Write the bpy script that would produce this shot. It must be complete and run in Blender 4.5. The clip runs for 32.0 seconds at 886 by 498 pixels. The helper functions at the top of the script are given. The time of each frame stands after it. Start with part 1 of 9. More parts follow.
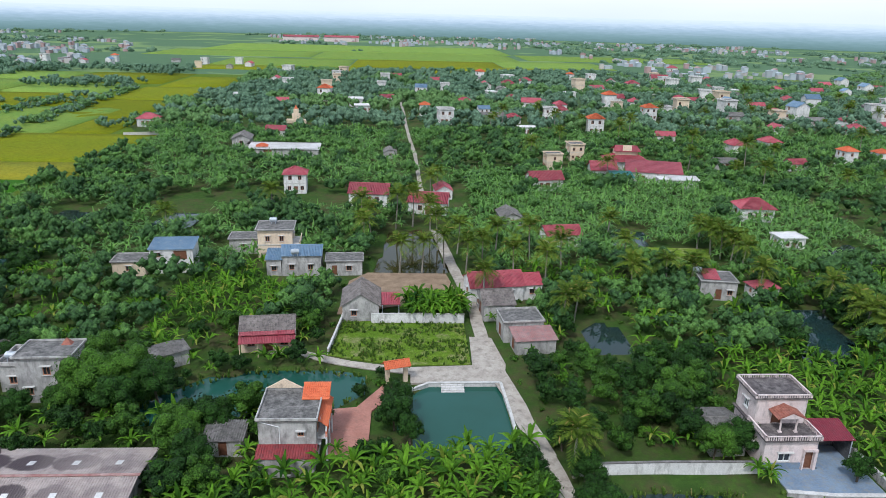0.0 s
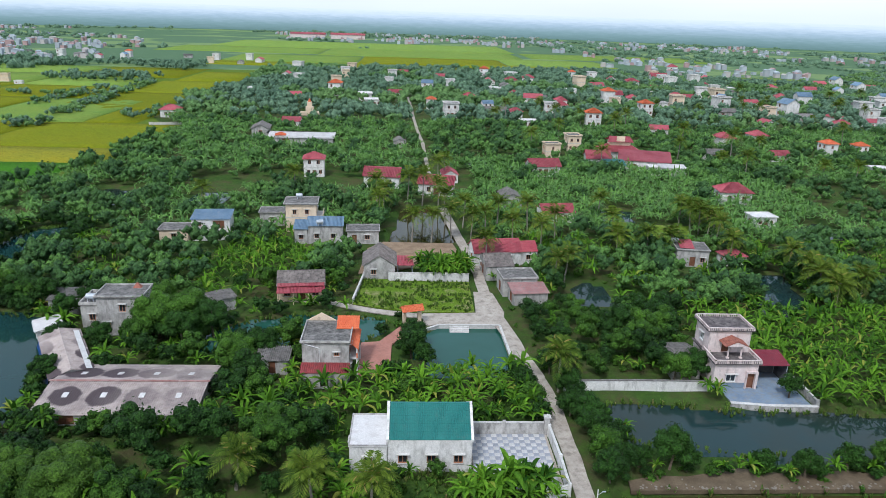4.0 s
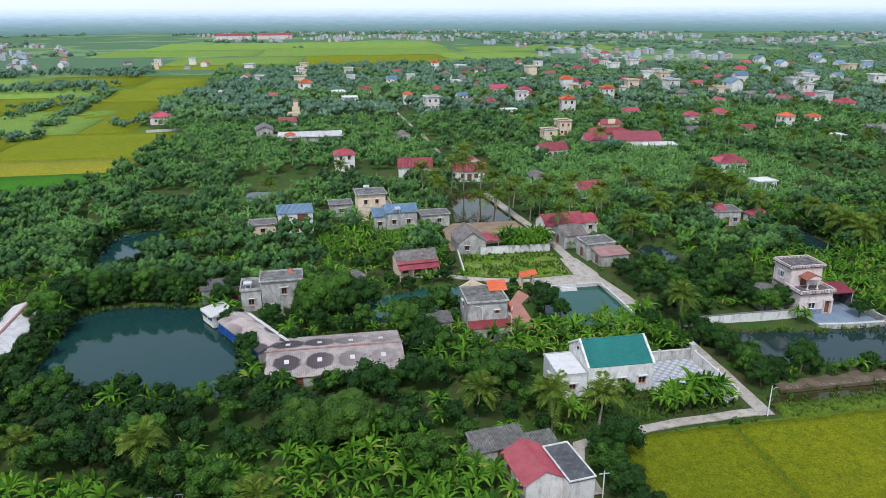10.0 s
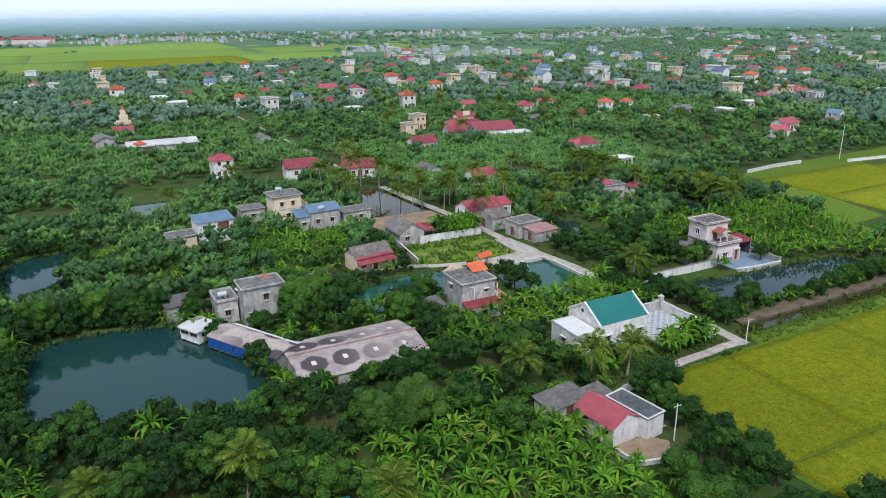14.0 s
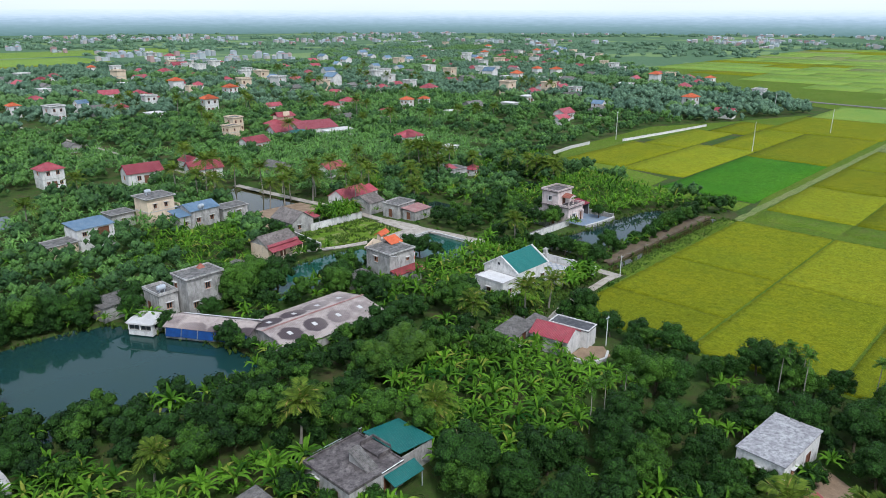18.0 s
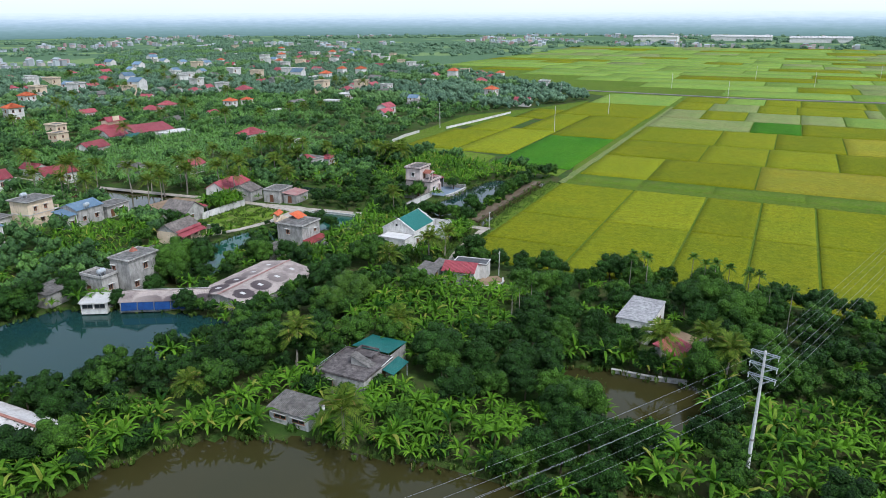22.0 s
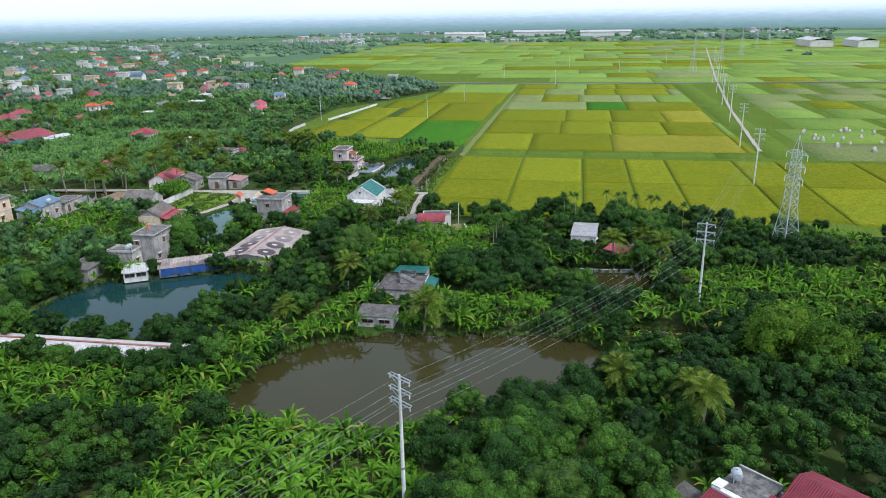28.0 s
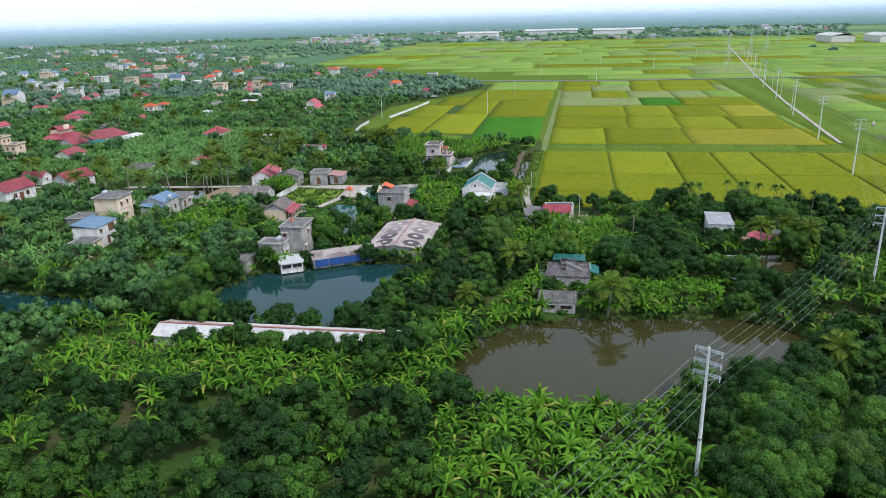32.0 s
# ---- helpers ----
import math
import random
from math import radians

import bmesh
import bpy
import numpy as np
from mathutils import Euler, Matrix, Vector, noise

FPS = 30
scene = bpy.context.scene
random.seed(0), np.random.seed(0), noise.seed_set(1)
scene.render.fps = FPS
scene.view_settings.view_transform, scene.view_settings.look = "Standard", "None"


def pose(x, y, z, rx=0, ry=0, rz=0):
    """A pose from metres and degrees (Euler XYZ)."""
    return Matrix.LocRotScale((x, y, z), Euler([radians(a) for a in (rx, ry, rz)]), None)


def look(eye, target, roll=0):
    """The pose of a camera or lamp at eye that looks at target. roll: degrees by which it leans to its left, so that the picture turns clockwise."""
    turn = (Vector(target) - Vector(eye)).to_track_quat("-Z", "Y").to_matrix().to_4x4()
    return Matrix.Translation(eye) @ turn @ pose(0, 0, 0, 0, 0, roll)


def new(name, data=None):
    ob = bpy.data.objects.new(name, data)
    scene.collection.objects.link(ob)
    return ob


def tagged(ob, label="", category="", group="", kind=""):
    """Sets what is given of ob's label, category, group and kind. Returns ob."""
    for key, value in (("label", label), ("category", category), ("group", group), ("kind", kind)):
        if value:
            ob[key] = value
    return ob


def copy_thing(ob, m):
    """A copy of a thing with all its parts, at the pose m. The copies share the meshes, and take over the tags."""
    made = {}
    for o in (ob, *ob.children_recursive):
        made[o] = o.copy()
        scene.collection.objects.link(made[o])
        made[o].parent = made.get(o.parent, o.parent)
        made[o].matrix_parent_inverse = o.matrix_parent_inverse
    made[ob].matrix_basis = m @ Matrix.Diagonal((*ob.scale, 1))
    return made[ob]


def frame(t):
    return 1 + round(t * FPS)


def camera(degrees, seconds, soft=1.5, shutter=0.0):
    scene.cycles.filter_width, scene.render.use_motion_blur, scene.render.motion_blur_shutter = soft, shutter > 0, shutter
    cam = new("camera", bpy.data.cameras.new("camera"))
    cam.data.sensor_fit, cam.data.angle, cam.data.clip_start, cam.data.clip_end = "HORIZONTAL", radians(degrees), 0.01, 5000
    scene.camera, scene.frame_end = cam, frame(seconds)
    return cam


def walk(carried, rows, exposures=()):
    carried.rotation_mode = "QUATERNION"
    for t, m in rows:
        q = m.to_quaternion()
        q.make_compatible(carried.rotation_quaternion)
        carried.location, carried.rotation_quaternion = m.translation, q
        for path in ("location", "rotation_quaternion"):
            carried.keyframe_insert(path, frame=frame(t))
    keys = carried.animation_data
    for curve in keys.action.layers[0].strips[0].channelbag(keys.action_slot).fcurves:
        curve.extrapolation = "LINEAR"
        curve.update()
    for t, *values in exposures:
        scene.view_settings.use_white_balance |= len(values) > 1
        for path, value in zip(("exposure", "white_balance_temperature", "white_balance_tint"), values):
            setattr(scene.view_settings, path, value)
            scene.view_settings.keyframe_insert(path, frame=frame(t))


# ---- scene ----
cam = camera(64.5, 32.0, soft=0.5)
METRES, EYE, TILT, LEAN, TURN = 247.4, 51.5, 0.0, 0.0, -3.4
ROWS = [
    (0.0, 0.0, 0.0, 0.0, 0.46, -18.21, -1.4),
    (0.5, 0.0002, -0.0063, 0.0001, 0.53, -18.22, -1.49),
    (1.0, 0.0004, -0.0143, 0.0002, 0.6, -18.22, -1.58),
    (1.5, 0.0005, -0.0235, 0.0004, 0.66, -18.24, -1.65),
    (2.0, 0.0003, -0.0336, 0.0004, 0.7, -18.25, -1.71),
    (2.5, -0.0, -0.0446, 0.0003, 0.72, -18.26, -1.75),
    (3.0, -0.0004, -0.0562, 0.0002, 0.75, -18.3, -1.8),
    (3.5, -0.0009, -0.0686, 0.0002, 0.78, -18.32, -1.81),
    (5.5, -0.0239, -0.1158, 0.0015, 0.9, -18.45, -1.26),
    (6.0, -0.0339, -0.1231, 0.0026, 0.86, -18.48, -1.11),
    (6.5, -0.0458, -0.1295, 0.0039, 0.81, -18.51, -0.96),
    (7.0, -0.0587, -0.1348, 0.0044, 0.76, -18.53, -0.83),
    (7.5, -0.0722, -0.139, 0.0049, 0.44, -18.56, -0.64),
    (8.0, -0.0864, -0.1423, 0.0055, -1.71, -18.6, -0.39),
    (8.5, -0.1018, -0.1448, 0.0056, -4.65, -18.65, -0.25),
    (9.0, -0.1178, -0.1462, 0.0059, -6.02, -18.69, -0.08),
    (9.5, -0.1338, -0.1469, 0.0058, -6.12, -18.69, 0.1),
    (10.0, -0.1501, -0.147, 0.0055, -6.19, -18.7, 0.26),
    (10.5, -0.1659, -0.1468, 0.005, -7.08, -18.71, 0.38),
    (11.0, -0.1828, -0.1459, 0.0046, -8.85, -18.74, 0.48),
    (11.5, -0.1995, -0.1447, 0.0044, -10.55, -18.76, 0.57),
    (12.0, -0.2165, -0.1431, 0.0037, -13.06, -18.72, 0.56),
    (12.5, -0.2336, -0.1411, 0.0037, -15.75, -18.77, 0.57),
    (13.0, -0.2506, -0.1387, 0.0038, -18.02, -18.79, 0.61),
    (13.5, -0.2675, -0.1357, 0.0037, -20.75, -18.82, 0.61),
    (14.0, -0.2846, -0.1323, 0.0034, -23.71, -18.83, 0.58),
    (14.5, -0.3017, -0.1285, 0.0035, -26.82, -18.83, 0.5),
    (16.5, -0.3693, -0.1236, 0.0018, -36.94, -18.64, -0.06),
    (17.0, -0.3866, -0.1246, 0.0016, -39.66, -18.59, -0.12),
    (17.5, -0.4039, -0.1254, 0.0011, -41.67, -18.54, -0.12),
    (18.0, -0.4212, -0.1266, 0.0006, -43.37, -18.5, -0.08),
    (18.5, -0.4385, -0.1271, 0.0, -44.98, -18.45, -0.09),
    (19.0, -0.456, -0.1281, -0.0001, -46.58, -18.44, -0.02),
    (19.5, -0.4735, -0.1289, -0.0003, -48.2, -18.41, 0.01),
    (20.0, -0.4912, -0.1295, -0.0004, -50.66, -18.39, 0.03),
    (20.5, -0.5089, -0.1297, -0.0003, -53.24, -18.37, 0.04),
    (21.0, -0.5262, -0.129, -0.0, -55.79, -18.38, 0.06),
    (21.5, -0.5441, -0.1284, 0.0, -58.31, -18.34, 0.1),
    (22.0, -0.5619, -0.1271, 0.0003, -60.63, -18.34, 0.15),
    (22.5, -0.5794, -0.125, 0.0003, -62.5, -18.32, 0.22),
    (23.0, -0.5968, -0.1224, 0.0006, -64.13, -18.34, 0.3),
    (23.5, -0.614, -0.1191, 0.0006, -65.75, -18.34, 0.35),
    (24.0, -0.6311, -0.1155, 0.0007, -67.33, -18.33, 0.41),
    (24.5, -0.6481, -0.1113, 0.0006, -68.72, -18.33, 0.48),
    (25.0, -0.6646, -0.1063, 0.0005, -69.76, -18.33, 0.54),
    (25.5, -0.6813, -0.1011, 0.0002, -70.79, -18.35, 0.62),
    (27.5, -0.7342, -0.0637, 0.0004, -76.09, -18.49, 0.81),
    (28.0, -0.7436, -0.0513, 0.0001, -76.14, -18.5, 0.97),
    (28.5, -0.7518, -0.0379, -0.0006, -76.21, -18.51, 1.08),
    (29.0, -0.7579, -0.0237, -0.0011, -76.22, -18.51, 1.13),
    (29.5, -0.7635, -0.009, -0.0017, -76.25, -18.5, 1.23),
    (30.0, -0.7686, 0.0062, -0.0021, -76.26, -18.49, 1.32),
    (30.5, -0.7734, 0.0218, -0.0024, -76.27, -18.48, 1.39),
    (31.0, -0.778, 0.0378, -0.0027, -76.26, -18.47, 1.44),
    (31.5, -0.7823, 0.054, -0.0029, -76.26, -18.47, 1.48),
    (32.0, -0.7862, 0.0705, -0.003, -76.24, -18.47, 1.51),
]
walk(cam, [(t, pose(0, 0, EYE, TILT, LEAN, TURN) @ pose(METRES * x, METRES * y, METRES * z, 90 + pitch, roll, yaw)) for t, x, y, z, yaw, pitch, roll in ROWS],
     exposures=[(0.0, 0.1, 5750, 10), (14.0, 0.14, 5750, 10), (22.0, 0.17, 5750, 10), (32.0, 0.26, 5750, 10)])

# ---- light ----
world = bpy.data.worlds.new("overcast_sky")
scene.world = world
world.use_nodes = True
wn, wl = world.node_tree.nodes, world.node_tree.links
wn.clear()
w_out = wn.new("ShaderNodeOutputWorld")
w_bg = wn.new("ShaderNodeBackground")
w_bg2 = wn.new("ShaderNodeBackground")
w_add = wn.new("ShaderNodeAddShader")
w_sky = wn.new("ShaderNodeTexSky")
w_sky.sky_type = "NISHITA"
w_sky.sun_disc = False
w_sky.sun_elevation = radians(52)
w_sky.sun_rotation = radians(200)
w_sky.dust_density = 4.0
w_sky.air_density = 1.2
w_bg.inputs["Strength"].default_value = 0.05
wl.new(w_sky.outputs[0], w_bg.inputs["Color"])
# thin, even cloud cover over the blue: white near the horizon, a little greyer higher up
w_tc = wn.new("ShaderNodeTexCoord")
w_sep = wn.new("ShaderNodeSeparateXYZ")
wl.new(w_tc.outputs["Generated"], w_sep.inputs[0])
w_ramp = wn.new("ShaderNodeValToRGB")
w_ramp.color_ramp.elements[0].position = 0.0
w_ramp.color_ramp.elements[0].color = (0.84, 0.90, 0.95, 1)
w_ramp.color_ramp.elements[1].position = 0.35
w_ramp.color_ramp.elements[1].color = (0.51, 0.565, 0.62, 1)
w_el = w_ramp.color_ramp.elements.new(0.035)
w_el.color = (0.95, 0.945, 0.95, 1)
wl.new(w_sep.outputs[2], w_ramp.inputs[0])
w_noise = wn.new("ShaderNodeTexNoise")
w_noise.inputs["Scale"].default_value = 3.0
w_noise.inputs["Detail"].default_value = 5.0
w_map = wn.new("ShaderNodeMapping")
w_map.inputs["Scale"].default_value = (1, 1, 5)
wl.new(w_tc.outputs["Generated"], w_map.inputs[0])
wl.new(w_map.outputs[0], w_noise.inputs["Vector"])
w_mr = wn.new("ShaderNodeMapRange")
w_mr.inputs["To Min"].default_value = 0.9
w_mr.inputs["To Max"].default_value = 1.1
wl.new(w_noise.outputs[0], w_mr.inputs["Value"])
w_mul = wn.new("ShaderNodeVectorMath")
w_mul.operation = "SCALE"
wl.new(w_ramp.outputs[0], w_mul.inputs[0])
wl.new(w_mr.outputs[0], w_mul.inputs["Scale"])
wl.new(w_mul.outputs[0], w_bg2.inputs["Color"])
w_bg2.inputs["Strength"].default_value = 0.95
wl.new(w_bg.outputs[0], w_add.inputs[0])
wl.new(w_bg2.outputs[0], w_add.inputs[1])
wl.new(w_add.outputs[0], w_out.inputs["Surface"])

sun = new("sun", bpy.data.lights.new("sun", "SUN"))
sun.data.energy = 2.3
sun.data.angle = radians(9)
sun.data.color = (1.0, 0.97, 0.92)
sun.matrix_world = look((-60, -120, 180), (0, 0, 0))

# ---- materials ----
def shader(name, rough=0.8, metal=0.0, spec=0.3):
    m = bpy.data.materials.new(name)
    m.use_nodes = True
    n, l = m.node_tree.nodes, m.node_tree.links
    p = n["Principled BSDF"]
    p.inputs["Roughness"].default_value = rough
    p.inputs["Metallic"].default_value = metal
    p.inputs["Specular IOR Level"].default_value = spec
    return m, n, l, p


def noise_tex(n, l, vec, scale, detail=4.0, rough=0.6):
    t = n.new("ShaderNodeTexNoise")
    t.inputs["Scale"].default_value = scale
    t.inputs["Detail"].default_value = detail
    t.inputs["Roughness"].default_value = rough
    l.new(vec, t.inputs["Vector"])
    return t.outputs["Fac"]


def mix_rgb(n, l, fac, a, b, mode="MIX"):
    x = n.new("ShaderNodeMix")
    x.data_type = "RGBA"
    x.blend_type = mode
    for s, v in ((x.inputs[0], fac), (x.inputs[6], a), (x.inputs[7], b)):
        if isinstance(v, (int, float)):
            s.default_value = v
        elif isinstance(v, tuple):
            s.default_value = (*v, 1)
        else:
            l.new(v, s)
    return x.outputs[2]


def span(n, l, v, a, b, lo=0.0, hi=1.0):
    r = n.new("ShaderNodeMapRange")
    for s, x in zip(("From Min", "From Max", "To Min", "To Max"), (a, b, lo, hi)):
        r.inputs[s].default_value = x
    l.new(v, r.inputs["Value"])
    return r.outputs[0]


def calc(n, l, op, a, b=0.0, c=None):
    x = n.new("ShaderNodeMath")
    x.operation = op
    for i, v in enumerate((a, b, c)):
        if v is None:
            continue
        if isinstance(v, (int, float)):
            x.inputs[i].default_value = v
        else:
            l.new(v, x.inputs[i])
    return x.outputs[0]


def bump(n, l, p, height, strength=0.4, dist=0.05):
    b = n.new("ShaderNodeBump")
    b.inputs["Strength"].default_value = strength
    b.inputs["Distance"].default_value = dist
    l.new(height, b.inputs["Height"])
    l.new(b.outputs[0], p.inputs["Normal"])


def place(n, local):
    return n.new("ShaderNodeTexCoord").outputs["Object"] if local else n.new("ShaderNodeNewGeometry").outputs["Position"]


def surface(name, a, b, big=0.4, fine=6.0, rough=0.85, metal=0.0, spec=0.3, stain=None, stain_amount=0.5, relief=0.3, local=True, vary=0.0, streak=False):
    """Two colours mixed at a large scale, with fine grain, relief and stains or streaks of a third colour."""
    m, n, l, p = shader(name, rough, metal, spec)
    vec = place(n, local)
    fac = span(n, l, noise_tex(n, l, vec, big, 5), 0.35, 0.65)
    col = mix_rgb(n, l, fac, a, b)
    grain = noise_tex(n, l, vec, fine, 6, 0.7)
    g = span(n, l, grain, 0.25, 0.75, 0.8, 1.2)
    if vary:
        rnd = n.new("ShaderNodeObjectInfo").outputs["Random"]
        g = calc(n, l, "MULTIPLY", g, span(n, l, rnd, 0, 1, 1 - vary, 1 + vary))
    sc = n.new("ShaderNodeVectorMath")
    sc.operation = "SCALE"
    l.new(col, sc.inputs[0])
    l.new(g, sc.inputs["Scale"])
    col = sc.outputs[0]
    if stain:
        v2 = vec
        if streak:
            mp = n.new("ShaderNodeMapping")
            mp.inputs["Scale"].default_value = (1, 1, 0.4)
            l.new(vec, mp.inputs[0])
            v2 = mp.outputs[0]
        s = span(n, l, noise_tex(n, l, v2, big * 3.1, 7, 0.7), 0.62 - 0.3 * stain_amount, 0.8 - 0.2 * stain_amount)
        col = mix_rgb(n, l, s, col, stain)
    l.new(col, p.inputs["Base Color"])
    bump(n, l, p, grain, relief)
    return m


def foliage(name, dark, light, tip=None, big=0.16, trans=0.25, rough=0.5, spec=0.25, fine=8.0, lo=0.45, hi=1.45, tuft=0.0, relief=0.15):
    """Leaves: each leaf and each plant a little different, some light passing through. tuft: leaf clusters to the metre on full crowns."""
    m, n, l, p = shader(name, rough, 0, spec)
    geo = n.new("ShaderNodeNewGeometry")
    pos = geo.outputs["Position"]
    isl = geo.outputs["Random Per Island"]
    area = span(n, l, noise_tex(n, l, pos, big, 3), 0.3, 0.7)
    rnd = n.new("ShaderNodeObjectInfo").outputs["Random"]
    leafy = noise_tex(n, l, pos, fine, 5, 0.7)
    # The bump's noise also scales the colour: darker hollows, brighter tips
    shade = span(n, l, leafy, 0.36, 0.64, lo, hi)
    height = leafy
    if tuft:
        vo = n.new("ShaderNodeTexVoronoi")
        vo.inputs["Scale"].default_value = tuft
        wob = n.new("ShaderNodeVectorMath")
        wob.operation = "MULTIPLY_ADD"
        nz = n.new("ShaderNodeTexNoise")
        nz.inputs["Scale"].default_value = tuft * 1.6
        nz.inputs["Detail"].default_value = 3.0
        l.new(pos, nz.inputs["Vector"])
        l.new(nz.outputs["Color"], wob.inputs[0])
        wob.inputs[1].default_value = (0.8 / tuft,) * 3
        l.new(pos, wob.inputs[2])
        l.new(wob.outputs[0], vo.inputs["Vector"])
        cell = n.new("ShaderNodeSeparateColor")
        l.new(vo.outputs["Color"], cell.inputs[0])
        isl = calc(n, l, "MULTIPLY_ADD", isl, 0.45, calc(n, l, "MULTIPLY", cell.outputs[0], 0.55))
        height = calc(n, l, "MULTIPLY_ADD", vo.outputs["Distance"], -1.0, calc(n, l, "MULTIPLY", leafy, 0.7))
    f = calc(n, l, "MULTIPLY_ADD", isl, 0.7, calc(n, l, "MULTIPLY_ADD", area, 0.55, calc(n, l, "MULTIPLY_ADD", rnd, 0.3, -0.15)))
    col = mix_rgb(n, l, f, dark, light)
    if tip:
        col = mix_rgb(n, l, span(n, l, isl, 0.93, 0.97), col, tip)
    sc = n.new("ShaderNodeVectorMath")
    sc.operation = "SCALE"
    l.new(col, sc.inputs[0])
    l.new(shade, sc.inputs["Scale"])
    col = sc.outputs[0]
    bump(n, l, p, height, 0.9 if tuft else 0.5, relief)
    l.new(col, p.inputs["Base Color"])
    tr = n.new("ShaderNodeBsdfTranslucent")
    l.new(col, tr.inputs["Color"])
    mx = n.new("ShaderNodeMixShader")
    mx.inputs[0].default_value = trans
    l.new(p.outputs[0], mx.inputs[1])
    l.new(tr.outputs[0], mx.inputs[2])
    l.new(mx.outputs[0], n["Material Output"].inputs["Surface"])
    return m


def water_mat(name, col, rough=0.03, murk=(0.03, 0.05, 0.02)):
    m, n, l, p = shader(name, rough, 0, 0.5)
    p.inputs["IOR"].default_value = 1.33
    pos = place(n, False)
    c = mix_rgb(n, l, span(n, l, noise_tex(n, l, pos, 0.06, 4), 0.35, 0.7), col, murk)
    l.new(c, p.inputs["Base Color"])
    bump(n, l, p, noise_tex(n, l, pos, 1.3, 3), 0.06, 0.05)
    return m


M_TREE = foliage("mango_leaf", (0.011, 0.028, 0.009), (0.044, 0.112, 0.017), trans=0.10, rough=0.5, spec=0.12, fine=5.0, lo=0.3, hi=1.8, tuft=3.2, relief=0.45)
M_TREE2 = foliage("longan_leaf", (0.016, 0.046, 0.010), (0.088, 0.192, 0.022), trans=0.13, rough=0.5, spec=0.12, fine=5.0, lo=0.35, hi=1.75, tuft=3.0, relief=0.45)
# Mid-distance trees: haze mixed into the leaf colour, lighter and bluer than M_TREE
M_MID_HAZED_LIGHT = foliage("mid_hazed_light_leaf", (0.038, 0.100, 0.030), (0.138, 0.272, 0.058), trans=0.12, rough=0.55, spec=0.14, fine=2.5, tuft=1.3, relief=0.5)
M_MID_HAZED = foliage("mid_hazed_leaf", (0.024, 0.066, 0.026), (0.094, 0.192, 0.050), trans=0.12, rough=0.55, spec=0.14, fine=2.5, tuft=1.3, relief=0.5)
M_FLUSH = foliage("flushing_mango_leaf", (0.017, 0.050, 0.008), (0.092, 0.178, 0.020), trans=0.12, rough=0.5, spec=0.16, fine=5.0, tuft=2.6, relief=0.35)
M_LIME = foliage("lime_green_leaf", (0.040, 0.105, 0.010), (0.150, 0.270, 0.024), trans=0.2, rough=0.6, spec=0.1, fine=5.0, tuft=2.2, relief=0.35)
M_BANANA = foliage("banana_leaf", (0.014, 0.056, 0.006), (0.165, 0.340, 0.022), (0.25, 0.28, 0.045), trans=0.25, rough=0.6, spec=0.08, fine=3.0, lo=0.7, hi=1.22)
# Banana leaf again, lightened and blued in colour for haze on farther groves
M_BANANA_HAZED = foliage("hazed_banana_leaf", (0.030, 0.088, 0.022), (0.170, 0.330, 0.066), trans=0.2, rough=0.5, spec=0.2, fine=2.0, lo=0.75, hi=1.2)
M_PALM = foliage("coconut_frond", (0.030, 0.070, 0.008), (0.150, 0.215, 0.024), (0.30, 0.23, 0.07), trans=0.25, rough=0.6, spec=0.08, fine=3.0, lo=0.75, hi=1.2)
# Distance haze is put into these leaf colours: paler and bluer than nearby trees
M_FARWOOD_HAZED = foliage("far_leaf", (0.072, 0.142, 0.098), (0.190, 0.305, 0.178), big=0.03, rough=0.7, spec=0.12, fine=0.9, lo=0.5, hi=1.4, tuft=0.6, relief=0.9)
M_FARGROVE_HAZED = foliage("far_grove_leaf", (0.080, 0.172, 0.062), (0.190, 0.325, 0.105), big=0.03, rough=0.7, spec=0.12, fine=0.9, lo=0.5, hi=1.4, tuft=0.6, relief=0.9)
M_GRASS = foliage("grass_blade", (0.04, 0.10, 0.012), (0.13, 0.21, 0.03), (0.25, 0.22, 0.08), big=0.3)
M_BARK = surface("bark", (0.10, 0.075, 0.05), (0.18, 0.14, 0.10), 1.5, 20, relief=0.8, vary=0.2)
M_PALMBARK = surface("palm_bark", (0.20, 0.18, 0.15), (0.30, 0.27, 0.22), 1.0, 14, relief=0.8, vary=0.15)
M_STEM = surface("banana_stem", (0.12, 0.15, 0.05), (0.22, 0.20, 0.09), 1.2, 10, stain=(0.10, 0.06, 0.03))
M_CONC = surface("concrete_path", (0.345, 0.30, 0.25), (0.44, 0.39, 0.33), 0.25, 5, stain=(0.20, 0.17, 0.14), stain_amount=0.5, local=False)
M_WHITEWALL = surface("white_plaster", (0.60, 0.58, 0.55), (0.72, 0.70, 0.67), 0.4, 6, stain=(0.33, 0.315, 0.29), stain_amount=0.45, vary=0.08, streak=True)
M_GREYWALL = surface("weathered_render", (0.34, 0.325, 0.30), (0.49, 0.47, 0.44), 0.4, 5, stain=(0.18, 0.17, 0.16), stain_amount=0.6, vary=0.1, streak=True)
M_CREAM = surface("cream_plaster", (0.62, 0.48, 0.34), (0.70, 0.57, 0.42), 0.5, 6, stain=(0.35, 0.28, 0.22), stain_amount=0.3, vary=0.06, streak=True)
M_PINK = surface("pink_plaster", (0.58, 0.47, 0.44), (0.68, 0.58, 0.55), 0.5, 6, stain=(0.32, 0.27, 0.25), stain_amount=0.4, vary=0.06, streak=True)
M_FLATROOF = surface("stained_concrete_roof", (0.15, 0.14, 0.13), (0.24, 0.225, 0.21), 0.45, 4, stain=(0.06, 0.058, 0.053), stain_amount=0.75, relief=0.5)
